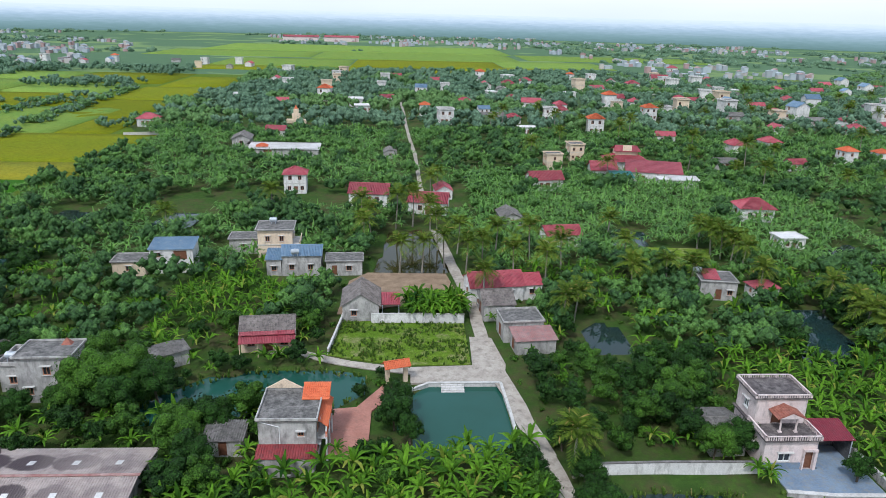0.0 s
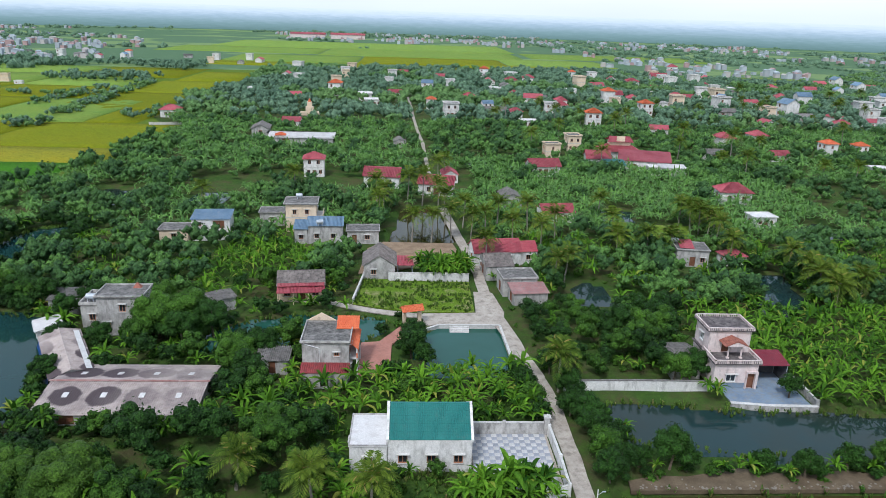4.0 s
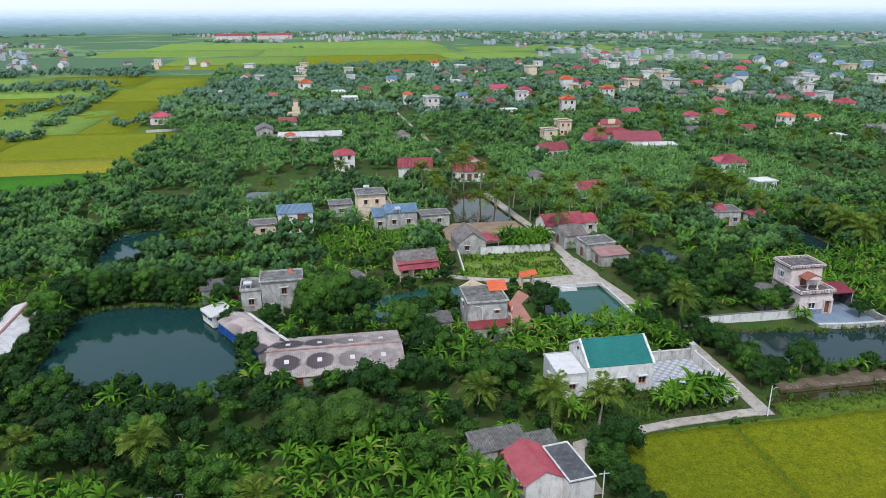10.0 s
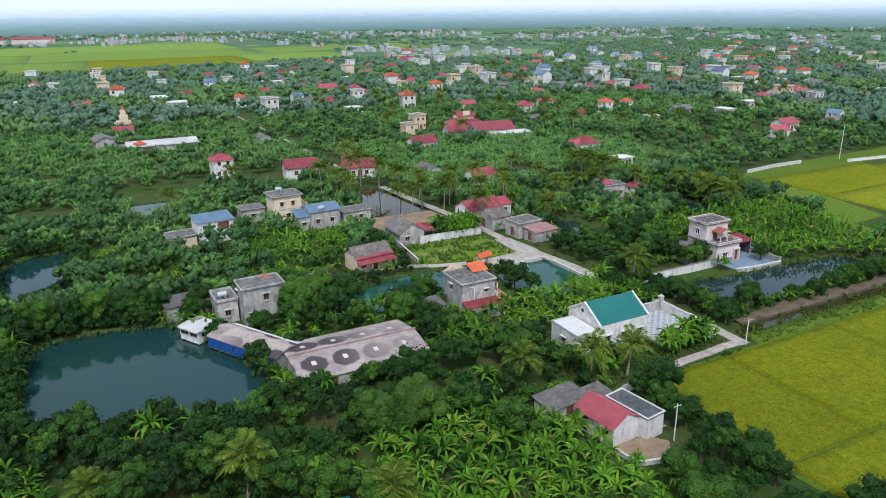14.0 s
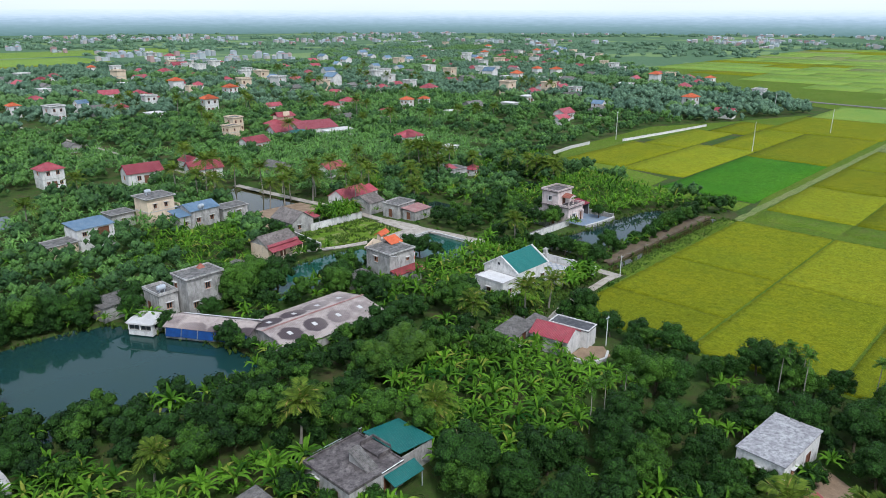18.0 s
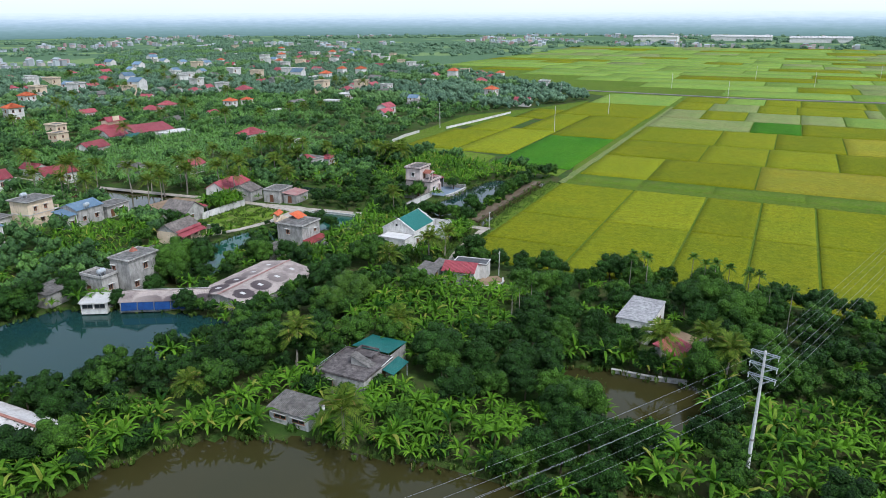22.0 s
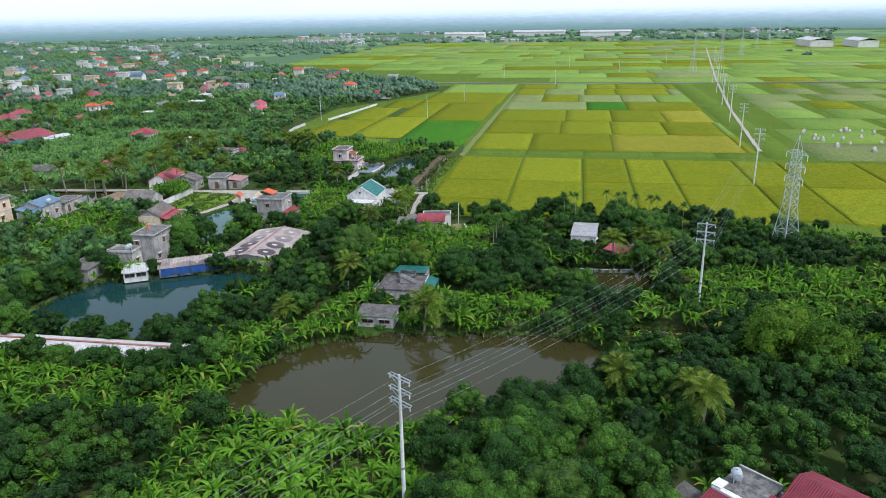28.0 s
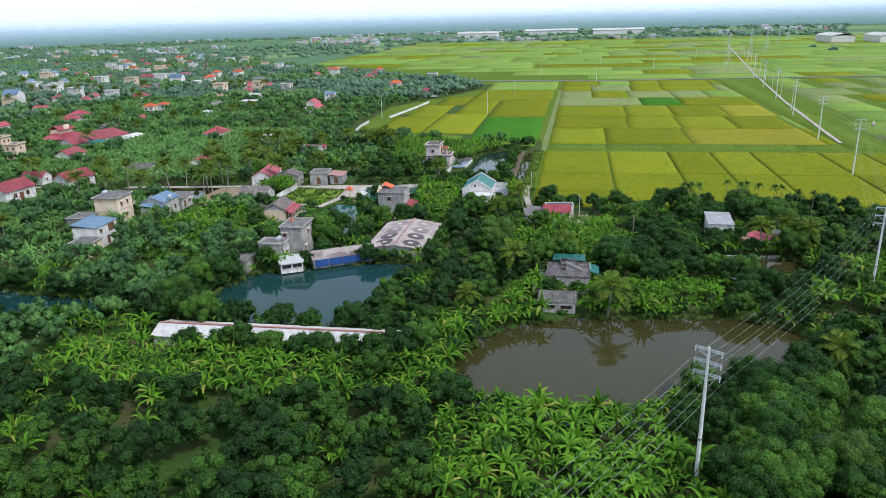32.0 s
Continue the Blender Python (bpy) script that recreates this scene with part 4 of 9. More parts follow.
def water_tank(x, y, z, label="stainless steel water tank on a rooftop stand", r=0.5, ln=1.4, rot=0):
    e = thing("water_tank", x, y, z, rot, label, "water tank", "rooftop water tanks")
    b = Build().tube((-ln / 2, 0, 0.95), (ln / 2, 0, 0.95), r, r, 14).tube((-ln / 2 - 0.12, 0, 0.95), (-ln / 2, 0, 0.95), r * 0.6, r, 14).tube((ln / 2, 0, 0.95), (ln / 2 + 0.12, 0, 0.95), r, r * 0.6, 14)
    part("drum", b, M_STEEL, e)
    for sx in (-0.45, 0.45):
        for sy in (-0.35, 0.35):
            part("stand_leg", Build().box(sx - 0.05, sy - 0.05, 0, sx + 0.05, sy + 0.05, 0.75), M_STEEL, e)
        part("stand_brace", Build().box(sx - 0.045, -0.3, 0.45, sx + 0.045, 0.3, 0.52), M_STEEL, e)
    part("lid", Build().tube((0, 0, 0.95 + r - 0.02), (0, 0, 1.04 + r), 0.18, 0.15, 10), M_STEEL, e)


def wall_run(name, pts, h, t, mat, label, piers=0.0, cap=None, z=-0.4):
    """A free-standing wall along a line, with a cap and piers."""
    e = thing(name, pts[0][0], pts[0][1], 0, 0, label, "wall")
    ox, oy = pts[0]
    for (x0, y0), (x1, y1) in zip(pts[:-1], pts[1:]):
        d = math.hypot(x1 - x0, y1 - y0)
        ux, uy = (x1 - x0) / d, (y1 - y0) / d

        def strip(w, za, zb):
            a = w / 2
            return Build().prism([(x0 - ox - uy * a, y0 - oy + ux * a), (x0 - ox + uy * a, y0 - oy - ux * a), (x1 - ox + uy * a, y1 - oy - ux * a), (x1 - ox - uy * a, y1 - oy + ux * a)], za, zb)
        part("wall_panel", strip(t, z, h), mat, e)
        part("coping", strip(t + 0.12, h + 0.002, h + 0.1), cap or M_CONC_L, e)
        if piers:
            n = max(1, int(d / piers))
            for i in range(0 if (x0, y0) == tuple(pts[0]) else 1, n + 1):
                px, py = x0 - ox + ux * d * i / n, y0 - oy + uy * d * i / n
                part("pier", Build().box(px - t * 0.93, py - t * 0.93, z, px + t * 0.93, py + t * 0.93, h + 0.28), mat, e)
    return e


# --- the house with the teal roof, its white annex and tiled yard
e = house("house", 1.1, 55.2, 0, 10.0, 8.2, 4.3, M_WHITEWALL, "white house with a bright teal profiled metal roof", [("w", "S", -3.2, 1.1, 1.1, 1.2), ("w", "S", 0.2, 1.1, 1.1, 1.2), ("d", "E", -0.5, 0.05, 1.5, 2.3), ("w", "N", 2, 1.2, 1.1, 1.2), ("w", "S", 3.4, 1.1, 1.1, 1.2)])
gable_roof(e, 9.9, 8.2, 4.3, 2.5, M_TEAL, 0.02, 0.25, 14, M_WHITEWALL)
for sx in (-1, 1):
    b = Build()
    for sy in (-1, 1):
        b.slab((sx * 5.0 - 0.16, sy * 4.3, 4.45), (sx * 5.0 + 0.16, sy * 4.3, 4.45), (sx * 5.0 + 0.16, 0, 7.05), (sx * 5.0 - 0.16, 0, 7.05), 0.3)
    part("verge", b, M_WHITEWALL, e, "white plastered verge")
part("vent", Build().box(-5.02, 0.2, 5.1, -4.9, 0.7, 5.55), M_GLASS, e)
e = house("annex", -6.2, 54.4, 0, 4.4, 6.8, 3.4, M_WHITEWALL, "low white flat-roofed annex beside the teal-roofed house", [("w", "W", 0, 1.1, 1.0, 1.0), ("w", "S", 0, 1.1, 1.0, 1.0)])
flat_roof(e, 4.4, 6.8, 3.4, 0.1, 0.12, M_WHITEROOF)
wall_run("garden_wall", [(6.4, 58.9), (11, 58.9), (16.4, 58.9)], 1.7, 0.22, M_GREYWALL, "grey rendered wall along the tiled yard", 3.5)
wall_run("garden_wall", [(16.9, 58.6), (17.0, 52), (16.9, 46.5), (14.2, 45.4)], 1.4, 0.22, M_WHITEWALL, "white rendered wall along the lane", 3.6)
e = thing("gate_pier", 16.6, 58.9, 0, 0, "square grey gate pier with a round cap", "gate pier")
part("shaft", Build().box(-0.35, -0.35, -0.3, 0.35, 0.35, 2.5), M_GREYWALL, e)
part("cap", Build().box(-0.45, -0.45, 2.502, 0.45, 0.45, 2.65).tube((0, 0, 2.65), (0, 0, 2.95), 0.3, 0.12, 10), M_CONC_L, e)
# --- the grey house by the pond
e = house("house", -13.6, 76.5, 0, 6.8, 7.0, 6.0, M_GREYWALL, "two-storey weathered grey house with a flat roof and orange tiled awnings", [("w", "S", 1.6, 3.9, 0.7, 0.7), ("d", "E", 0.5, 0.05, 1.4, 2.3), ("w", "E", -2.2, 1.0, 1.1, 1.3), ("w", "E", -1.8, 3.7, 1.0, 1.5), ("d", "E", 1.2, 3.2, 1.2, 2.2), ("w", "W", 0.5, 3.9, 1.0, 1.2), ("w", "N", 0, 3.9, 1.2, 1.3)], storeys=1)
flat_roof(e, 6.8, 7.0, 6.0, 0.25, 0.3)
part("pediment", Build().add([(-3.5, 3.45, 6.45), (0.9, 3.45, 6.45), (-1.3, 3.45, 7.7), (-3.5, 3.7, 6.45), (0.9, 3.7, 6.45), (-1.3, 3.7, 7.7)], [(0, 1, 2), (5, 4, 3), (0, 3, 4, 1), (1, 4, 5, 2), (2, 5, 3, 0)]), M_CREAM, e, "cream triangular gable crest")
part("awning", Build().ribbed((4.7, -2.6, 4.6), (4.7, 4.2, 4.6), (3.42, 4.2, 5.6), (3.42, -2.6, 5.6), 0.25, 0.05, 6), M_ORANGE, e, "bright orange tiled awning")
part("awning", Build().ribbed((1.2, 0.9, 6.3), (4.6, 0.9, 6.3), (4.6, 3.5, 7.3), (1.2, 3.5, 7.3), 0.25, 0.05, 7), M_ORANGE, e, "bright orange tiled awning")
part("balcony", Build().box(3.42, -2.6, 2.95, 4.6, 3.4, 3.15), M_CONC_L, e)
balustrade(e, [(4.5, -2.5), (4.5, 3.3)], 3.15, 0.8, 0.3, M_ORANGE, "balcony_rail")
for yy in (-2.5, 0.4, 3.3):
    part("column", Build().tube((4.5, yy, -0.2), (4.5, yy, 2.95), 0.14, 0.12, 8).tube((4.5, yy, 3.15), (4.5, yy, 4.7), 0.12, 0.1, 8), M_WHITEWALL, e)
part("drain_pipe", Build().tube((-3.2, -3.56, 5.9), (-0.9, -3.56, 5.2), 0.05, 0.05, 6).tube((-0.9, -3.56, 5.2), (-0.9, -3.56, 0.2), 0.05, 0.05, 6), M_WFRAME, e)
e = thing("lean_to", -13.6, 71.4, 0, 0, "lean-to with a dark red metal roof against the grey house", "shed")
FOOTPRINTS.append((-13.6, 71.4, 0, 3.4, 1.6))
o = part("wall", wall_shell(6.6, 2.0, 2.3, [("S", 0, 0.05, 1.2, 1.9)]), M_GREYWALL, e)
o.location = (0, 0.35, 0)
mono_roof(e, 6.8, 2.0, 2.4, 2.9, M_LEANRED, 0.15, dy=0.35)
# --- gate with the orange roof
e = thing("gate_house", -0.9, 93.2, 0, 18, "small yard gate with an orange tiled roof", "gate")
FOOTPRINTS.append((-0.9, 93.2, 18, 2.0, 0.8))
for sx in (-1.4, 1.4):
    part("pier", Build().box(sx - 0.3, -0.3, -0.2, sx + 0.3, 0.3, 2.6), M_CREAM, e)
part("lintel", Build().box(-1.75, -0.32, 2.602, 1.75, 0.32, 2.9), M_CREAM, e)
gable_roof(e, 3.6, 1.6, 2.9, 0.6, M_ORANGE, 0.2, 0.25, 4)
# --- the villa by the canal
e = house("villa", 47.2, 75.3, 0, 6.6, 8.4, 4.0, M_PINK, "two-storey pale pink villa with balustraded roof terraces", [("w", "S", -0.7, 1.1, 1.5, 1.2), ("d", "S", 2.2, 0.05, 1.3, 2.4), ("w", "W", -1.5, 1.1, 1.1, 1.2), ("w", "W", 2, 1.1, 1.1, 1.2), ("w", "E", 0, 1.1, 1.1, 1.2)], frame=M_WFRAME)
part("terrace", Build().box(-3.6, -4.6, 4.0, 3.6, 4.4, 4.18), M_OLDSLAB, e)
balustrade(e, [(-3.45, 0.2), (-3.45, -4.45), (3.45, -4.45), (3.45, 0.2)], 4.18, 0.6, 0.3, M_PINK)
up = wall_shell(6.4, 5.0, 3.5, [("S", -0.5, 0.1, 1.2, 2.2), ("W", 0, 1.0, 1.1, 1.3), ("E", 0, 1.0, 1.1, 1.3)], z0=0.0)
o = part("upper_wall", up, M_PINK, e)
o.location = (0, 1.8, 4.182)
add_door(o, 6.4, 5.0, "S", -0.5, 1.2, 2.2, z=0.1)
add_window(o, 6.4, 5.0, "W", 0, 1.0, 1.1, 1.3, M_WFRAME)
add_window(o, 6.4, 5.0, "E", 0, 1.0, 1.1, 1.3, M_WFRAME)
part("roof", Build().box(-3.65, -0.95, 7.69, 3.65, 4.6, 7.87), M_OLDSLAB, e)
balustrade(e, [(-3.5, -0.8), (3.5, -0.8), (3.5, 4.45), (-3.5, 4.45), (-3.5, -0.8)], 7.87, 0.45, 0.3, M_PINK)
for sx in (-0.9, 1.1):
    part("column", Build().tube((sx, -2.6, 4.18), (sx, -2.6, 6.4), 0.13, 0.11, 10).box(sx - 0.2, -2.8, 4.18, sx + 0.2, -2.4, 4.35), M_PINK, e)
part("porch_roof", Build().ribbed((-1.7, -3.2, 6.3), (0.1, -3.2, 7.1), (0.1, -0.75, 7.1), (-1.7, -0.75, 6.3), 0.25, 0.04, 5), M_REDTILE, e, "weathered red tiled porch roof")
part("porch_roof", Build().ribbed((0.1, -3.2, 7.1), (1.9, -3.2, 6.3), (1.9, -0.75, 6.3), (0.1, -0.75, 7.1), 0.25, 0.04, 5), M_REDTILE, e, "weathered red tiled porch roof")
part("porch_gable", Build().add([(-1.6, -3.15, 6.3), (1.8, -3.15, 6.3), (0.1, -3.15, 7.03), (-1.6, -3.0, 6.3), (1.8, -3.0, 6.3), (0.1, -3.0, 7.03)], [(0, 1, 2), (5, 4, 3), (0, 3, 4, 1), (1, 4, 5, 2), (2, 5, 3, 0)]), M_PINK, e)
part("arch", Build().box(1.5, -4.62, 0, 1.65, -4.25, 2.9).box(2.9, -4.62, 0, 3.25, -4.25, 2.9).box(1.65, -4.62, 2.6, 2.9, -4.25, 2.9), M_PINK, e)
part("tile_skirt", Build().box(-3.35, -4.26, 0, 1.5, -4.215, 0.9), M_BLUEYARD, e, "blue tiled dado")
e = thing("carport", 53.3, 74.2, 0, 0, "carport with a crimson metal roof beside the villa", "shed")
FOOTPRINTS.append((53.3, 74.2, 0, 2.7, 2))
mono_roof(e, 5.0, 3.6, 3.2, 3.9, M_MAROON, 0.2)
part("side_wall", Build().box(2.42, -1.7, -0.3, 2.5, 1.74, 3.2), M_DARKROOF, e)
part("side_wall", Build().box(-2.5, -1.7, -0.3, -2.42, 1.74, 3.2), M_DARKROOF, e)
for sx in (-2.4, 2.4):
    for sy in (-1.8, 1.8):
        part("post", Build().tube((sx, sy, -0.3), (sx, sy, 3.25 + (0.6 if sy > 0 else 0)), 0.07, 0.07, 8), M_STEEL, e)
part("back_wall", Build().box(-2.5, 1.75, -0.3, 2.5, 1.9, 3.4), M_DARKROOF, e)
e = house("shed", 41.0, 77.5, 0, 4.4, 7.0, 2.6, M_GREYWALL, "old grey shed behind the villa", [("d", "S", 0.4, 0.05, 1.0, 2.0)], "shed")
gable_roof(e, 4.4, 7.0, 2.6, 0.8, M_GREYROOF, 0.3, 0.25, 0, M_GREYWALL)
wall_run("boundary_wall", [(21.3, 70.4), (32, 70.6), (43.2, 70.4)], 1.5, 0.25, M_WHITEWALL, "long white rendered wall above the canal", 0, M_GREYROOF)
wall_run("retaining_wall", [(44.6, 66.3), (50, 65.5), (57, 65.3)], 0.35, 0.5, M_GREYWALL, "low stained retaining wall at the canal's edge", 0, None, -0.9)
wall_run("yard_wall", [(57, 65.6), (57.2, 71), (57, 76)], 1.0, 0.2, M_GREYWALL, "low grey yard wall with steel rails beside the villa", 2.2)
# --- the long barn with the stained roof, and its wing along the pond
m_, n_, l_, p_ = shader("stained_barn_sheet", 0.75, 0, 0.3)
obj_ = place(n_, True)
sep_ = n_.new("ShaderNodeSeparateXYZ")
l_.new(obj_, sep_.inputs[0])
base_ = mix_rgb(n_, l_, span(n_, l_, noise_tex(n_, l_, obj_, 0.3, 7, 0.75), 0.42, 0.7), (0.52, 0.44, 0.40), (0.24, 0.19, 0.18))
wob_ = noise_tex(n_, l_, obj_, 0.28, 4)
u_ = calc(n_, l_, "SUBTRACT", calc(n_, l_, "FRACT", calc(n_, l_, "MULTIPLY_ADD", sep_.outputs[0], 0.2, calc(n_, l_, "MULTIPLY_ADD", wob_, 0.30, -0.17))), 0.5)
v_ = calc(n_, l_, "SUBTRACT", calc(n_, l_, "ABSOLUTE", calc(n_, l_, "ADD", sep_.outputs[1], calc(n_, l_, "MULTIPLY_ADD", wob_, 1.4, -0.7))), 3.2)
dd_ = calc(n_, l_, "ADD", calc(n_, l_, "MULTIPLY", calc(n_, l_, "MULTIPLY", u_, u_), calc(n_, l_, "MULTIPLY_ADD", calc(n_, l_, "GREATER_THAN", sep_.outputs[1], 0.0), -1.5, 4.3)), calc(n_, l_, "MULTIPLY", calc(n_, l_, "MULTIPLY", v_, v_), 0.19))
blot_ = span(n_, l_, calc(n_, l_, "ADD", dd_, calc(n_, l_, "MULTIPLY", noise_tex(n_, l_, obj_, 0.9, 7, 0.75), 0.9)), 1.33, 1.08)
blot_ = calc(n_, l_, "MULTIPLY", blot_, span(n_, l_, calc(n_, l_, "MULTIPLY_ADD", noise_tex(n_, l_, obj_, 0.3, 3), 8.0, sep_.outputs[0]), 1.0, 9.0, 1.0, 0.25))
col_ = mix_rgb(n_, l_, blot_, base_, (0.095, 0.072, 0.076))
gr_ = noise_tex(n_, l_, obj_, 5, 6, 0.7)
l_.new(mix_rgb(n_, l_, span(n_, l_, gr_, 0.5, 0.8, 0, 0.35), col_, (0.20, 0.18, 0.17)), p_.inputs["Base Color"])
bump(n_, l_, p_, gr_, 0.3)
M_BARN = m_
M_BARNRIDGE = surface("faded_rust_cap", (0.30, 0.14, 0.12), (0.42, 0.30, 0.27), 0.5, 5, stain=(0.22, 0.10, 0.09), stain_amount=0.6)
e = house("barn", -39.6, 67.4, 0, 20.6, 13.2, 1.7, M_GREYWALL, "long low barn with a blotched, weathered pale sheet roof", [("d", "S", -6, 0.05, 2.2, 1.5), ("d", "S", 4, 0.05, 2.2, 1.5), ("w", "E", 2, 0.5, 1.2, 0.8)], "barn")
gable_roof(e, 20.6, 13.2, 1.7, 1.05, M_BARN, 0.3, 0.3, 0, M_GREYWALL, 0.03)
for sx in (-7.4, -2.4, 2.6, 7.4):
    for sy in (-1, 1):
        y0, y1 = (3.0 * sy - 0.5, 3.0 * sy + 0.5)
        zf = lambda q: 1.7 + 1.05 * (1 - abs(q) / 6.6) + 0.09
        part("skylight", Build().slab((sx - 0.36, y0, zf(y0)), (sx + 0.36, y0, zf(y0)), (sx + 0.36, y1, zf(y1)), (sx - 0.36, y1, zf(y1)), 0.04), M_WHITEROOF, e, "small translucent skylight sheet")
part("ridge_cap", Build().box(-10.8, -0.2, 2.82, 10.8, 0.2, 2.89), M_BARNRIDGE, e, "rust-red ridge capping")
e = house("barn_wing", -53.0, 77.6, 120.5, 15.5, 5.6, 1.9, M_GREYWALL, "low barn wing with a stained sheet roof beside the pond", [("d", "S", 3, 0.05, 2.0, 1.7), ("d", "N", -3, 0.05, 2.0, 1.7)], "barn")
gable_roof(e, 15.5, 5.6, 1.9, 0.85, M_BARN, 0.25, 0.3, 0, M_GREYWALL)
part("white_strip", Build().slab((-7.7, -2.7, 2.12), (7.0, -2.7, 2.12), (7.0, -1.9, 2.36), (-7.7, -1.9, 2.36), 0.03), M_WHITEROOF, e, "band of new white roof sheet")
for i in range(5):
    x0 = -7.4 + i * 3.0
    part("tarpaulin", Build().slab((x0, 3.3, 0.35), (x0 + 2.8, 3.35, 0.3 + 0.1 * (i % 2)), (x0 + 2.8, 2.95, 1.75), (x0, 2.95, 1.75), 0.04), M_TARP, e, "sagging blue tarpaulin")
e = house("pond_hut", -60.3, 87.6, 120.5, 4.6, 3.6, 1.9, M_WHITEWALL, "small white-roofed hut at the pond's edge", [("w", "N", -1.1, 0.75, 1.9, 0.95), ("w", "N", 1.1, 0.75, 1.9, 0.95), ("w", "E", 0, 0.75, 2.2, 0.95), ("w", "W", 0, 0.75, 2.2, 0.95)], "hut", frame=M_GREYROOF)
mono_roof(e, 4.6, 3.6, 2.5, 2.0, M_WHITEROOF, 0.3)
# --- the tall grey farmhouse and its lower wings
e = house("farmhouse", -48.7, 90.4, 2, 7.2, 5.0, 6.6, M_GREYWALL, "two-storey grey rendered farmhouse with a flat stained roof", [("w", "S", 0.4, 4.1, 1.0, 1.3), ("w", "E", 0, 4.1, 1.0, 1.3), ("w", "S", -2.2, 1.1, 1.0, 1.2), ("d", "N", 0, 0.05, 1.4, 2.3), ("w", "W", 1.6, 4.2, 0.9, 1.2)])
flat_roof(e, 7.2, 5.0, 6.6, 0.3, 0.25)
part("roof_shrine", Build().add([(1.0, 1.2, 6.74), (2.4, 1.2, 6.74), (2.4, 2.3, 6.74), (1.0, 2.3, 6.74), (1.7, 1.75, 7.7)], [(0, 1, 4), (1, 2, 4), (2, 3, 4), (3, 0, 4), (3, 2, 1, 0)]), M_REDTILE, e, "small dull red pointed stair roof")
e = house("farmhouse_wing", -54.6, 93.6, 2, 3.6, 5.6, 3.9, M_GREYWALL, "lower grey wing of the farmhouse with a roof terrace", [("w", "S", 0, 1.2, 1.0, 1.2), ("d", "W", 1, 0.05, 1.1, 2.1)])
flat_roof(e, 3.6, 5.6, 3.9, 0.15, 0.5)
water_tank(-55.0, 92.2, 4.04)
e = house("shed", -60.5, 98.5, 8, 8.0, 4.2, 2.6, M_GREYWALL, "long low shed with a pale sheet roof among trees", [("d", "S", 2, 0.05, 1.2, 2.0)], "shed")
mono_roof(e, 8.0, 4.2, 2.7, 3.2, M_GREYROOF)
e = house("shed", -40.4, 92.8, 2, 4.2, 4.6, 2.5, M_GREYWALL, "small shed with a rusty red sheet roof", [("d", "E", 0, 0.05, 1.0, 2.0)], "shed")
mono_roof(e, 4.2, 4.6, 2.6, 3.1, M_REDROOF)
e = house("shed", -36.5, 98.5, 35, 7.0, 3.0, 2.3, M_GREYWALL, "narrow shed with a pale sheet roof", [("d", "S", 0, 0.05, 1.0, 1.9)], "shed")
mono_roof(e, 7.0, 3.0, 2.4, 2.9, M_GREYROOF)
e = house("shed", -21.8, 76.5, 0, 4.6, 3.4, 2.2, M_GREYWALL, "small grey shed with patched sheet roof by the grey house", [("d", "S", 0, 0.05, 1.0, 1.9)], "shed")
mono_roof(e, 4.6, 3.4, 2.3, 2.8, M_GREYROOF)
# --- the small house with the crimson roof, and old sheds beside it
e = house("house", -17.5, 32.8, 8, 4.6, 6.6, 2.7, M_WHITEWALL, "small white house with a crimson sheet roof", [("w", "W", -2.0, 1.0, 0.9, 1.2), ("d", "W", 1.6, 0.05, 1.0, 2.1)])
for sx in (-1, 1):
    a, b2 = (sx * 2.6, -3.45), (sx * 2.6, 3.45)
    if sx < 0:
        part("roof_slope", Build().ribbed((-2.7, 3.5, 2.65), (-2.7, -3.5, 2.65), (0, -3.5, 4.1), (0, 3.5, 4.1), 0.25, 0.045), M_REDROOF, e)
    else:
        part("roof_slope", Build().ribbed((2.7, -3.5, 2.65), (2.7, 3.5, 2.65), (0, 3.5, 4.1), (0, -3.5, 4.1), 0.25, 0.045), M_REDROOF, e)
for yy in (-3.3, 3.1):
    part("gable", Build().add([(-2.3, yy, 2.7), (2.3, yy, 2.7), (0, yy, 3.98), (-2.3, yy + 0.2, 2.7), (2.3, yy + 0.2, 2.7), (0, yy + 0.2, 3.98)], [(0, 1, 2), (5, 4, 3), (0, 3, 4, 1), (1, 4, 5, 2), (2, 5, 3, 0)]), M_WHITEWALL, e)
e = house("annex", -13.4, 32.2, 8, 3.2, 7.0, 2.9, M_WHITEWALL, "flat dark-roofed annex beside the crimson-roofed house", [("d", "E", 1.0, 0.05, 1.0, 2.1), ("w", "E", -1.8, 1.0, 0.9, 1.0)])
flat_roof(e, 3.2, 7.0, 2.9, 0.1, 0.15, M_DARKROOF, M_WHITEWALL)
e = house("shed", -20.3, 38.9, 8, 6.6, 3.4, 2.2, M_GREYWALL, "old shed with a worn grey sheet roof", [("d", "S", 0, 0.05, 1.2, 1.9)], "shed")
mono_roof(e, 6.6, 3.4, 2.3, 2.9, M_GREYROOF)
e = house("shed", -14.8, 38.2, 8, 3.2, 2.6, 2.0, M_GREYWALL, "small shed with a broken grey sheet roof", [("d", "S", 0, 0.05, 1.0, 1.8)], "shed")
mono_roof(e, 3.2, 2.6, 2.1, 2.5, M_GREYROOF)
wall_run("low_wall", [(-19.6, 29.0), (-19.0, 25.0), (-16, 24.2), (-13.6, 25.2)], 0.4, 0.25, M_CONC_L, "low white kerb wall round the sandy yard")
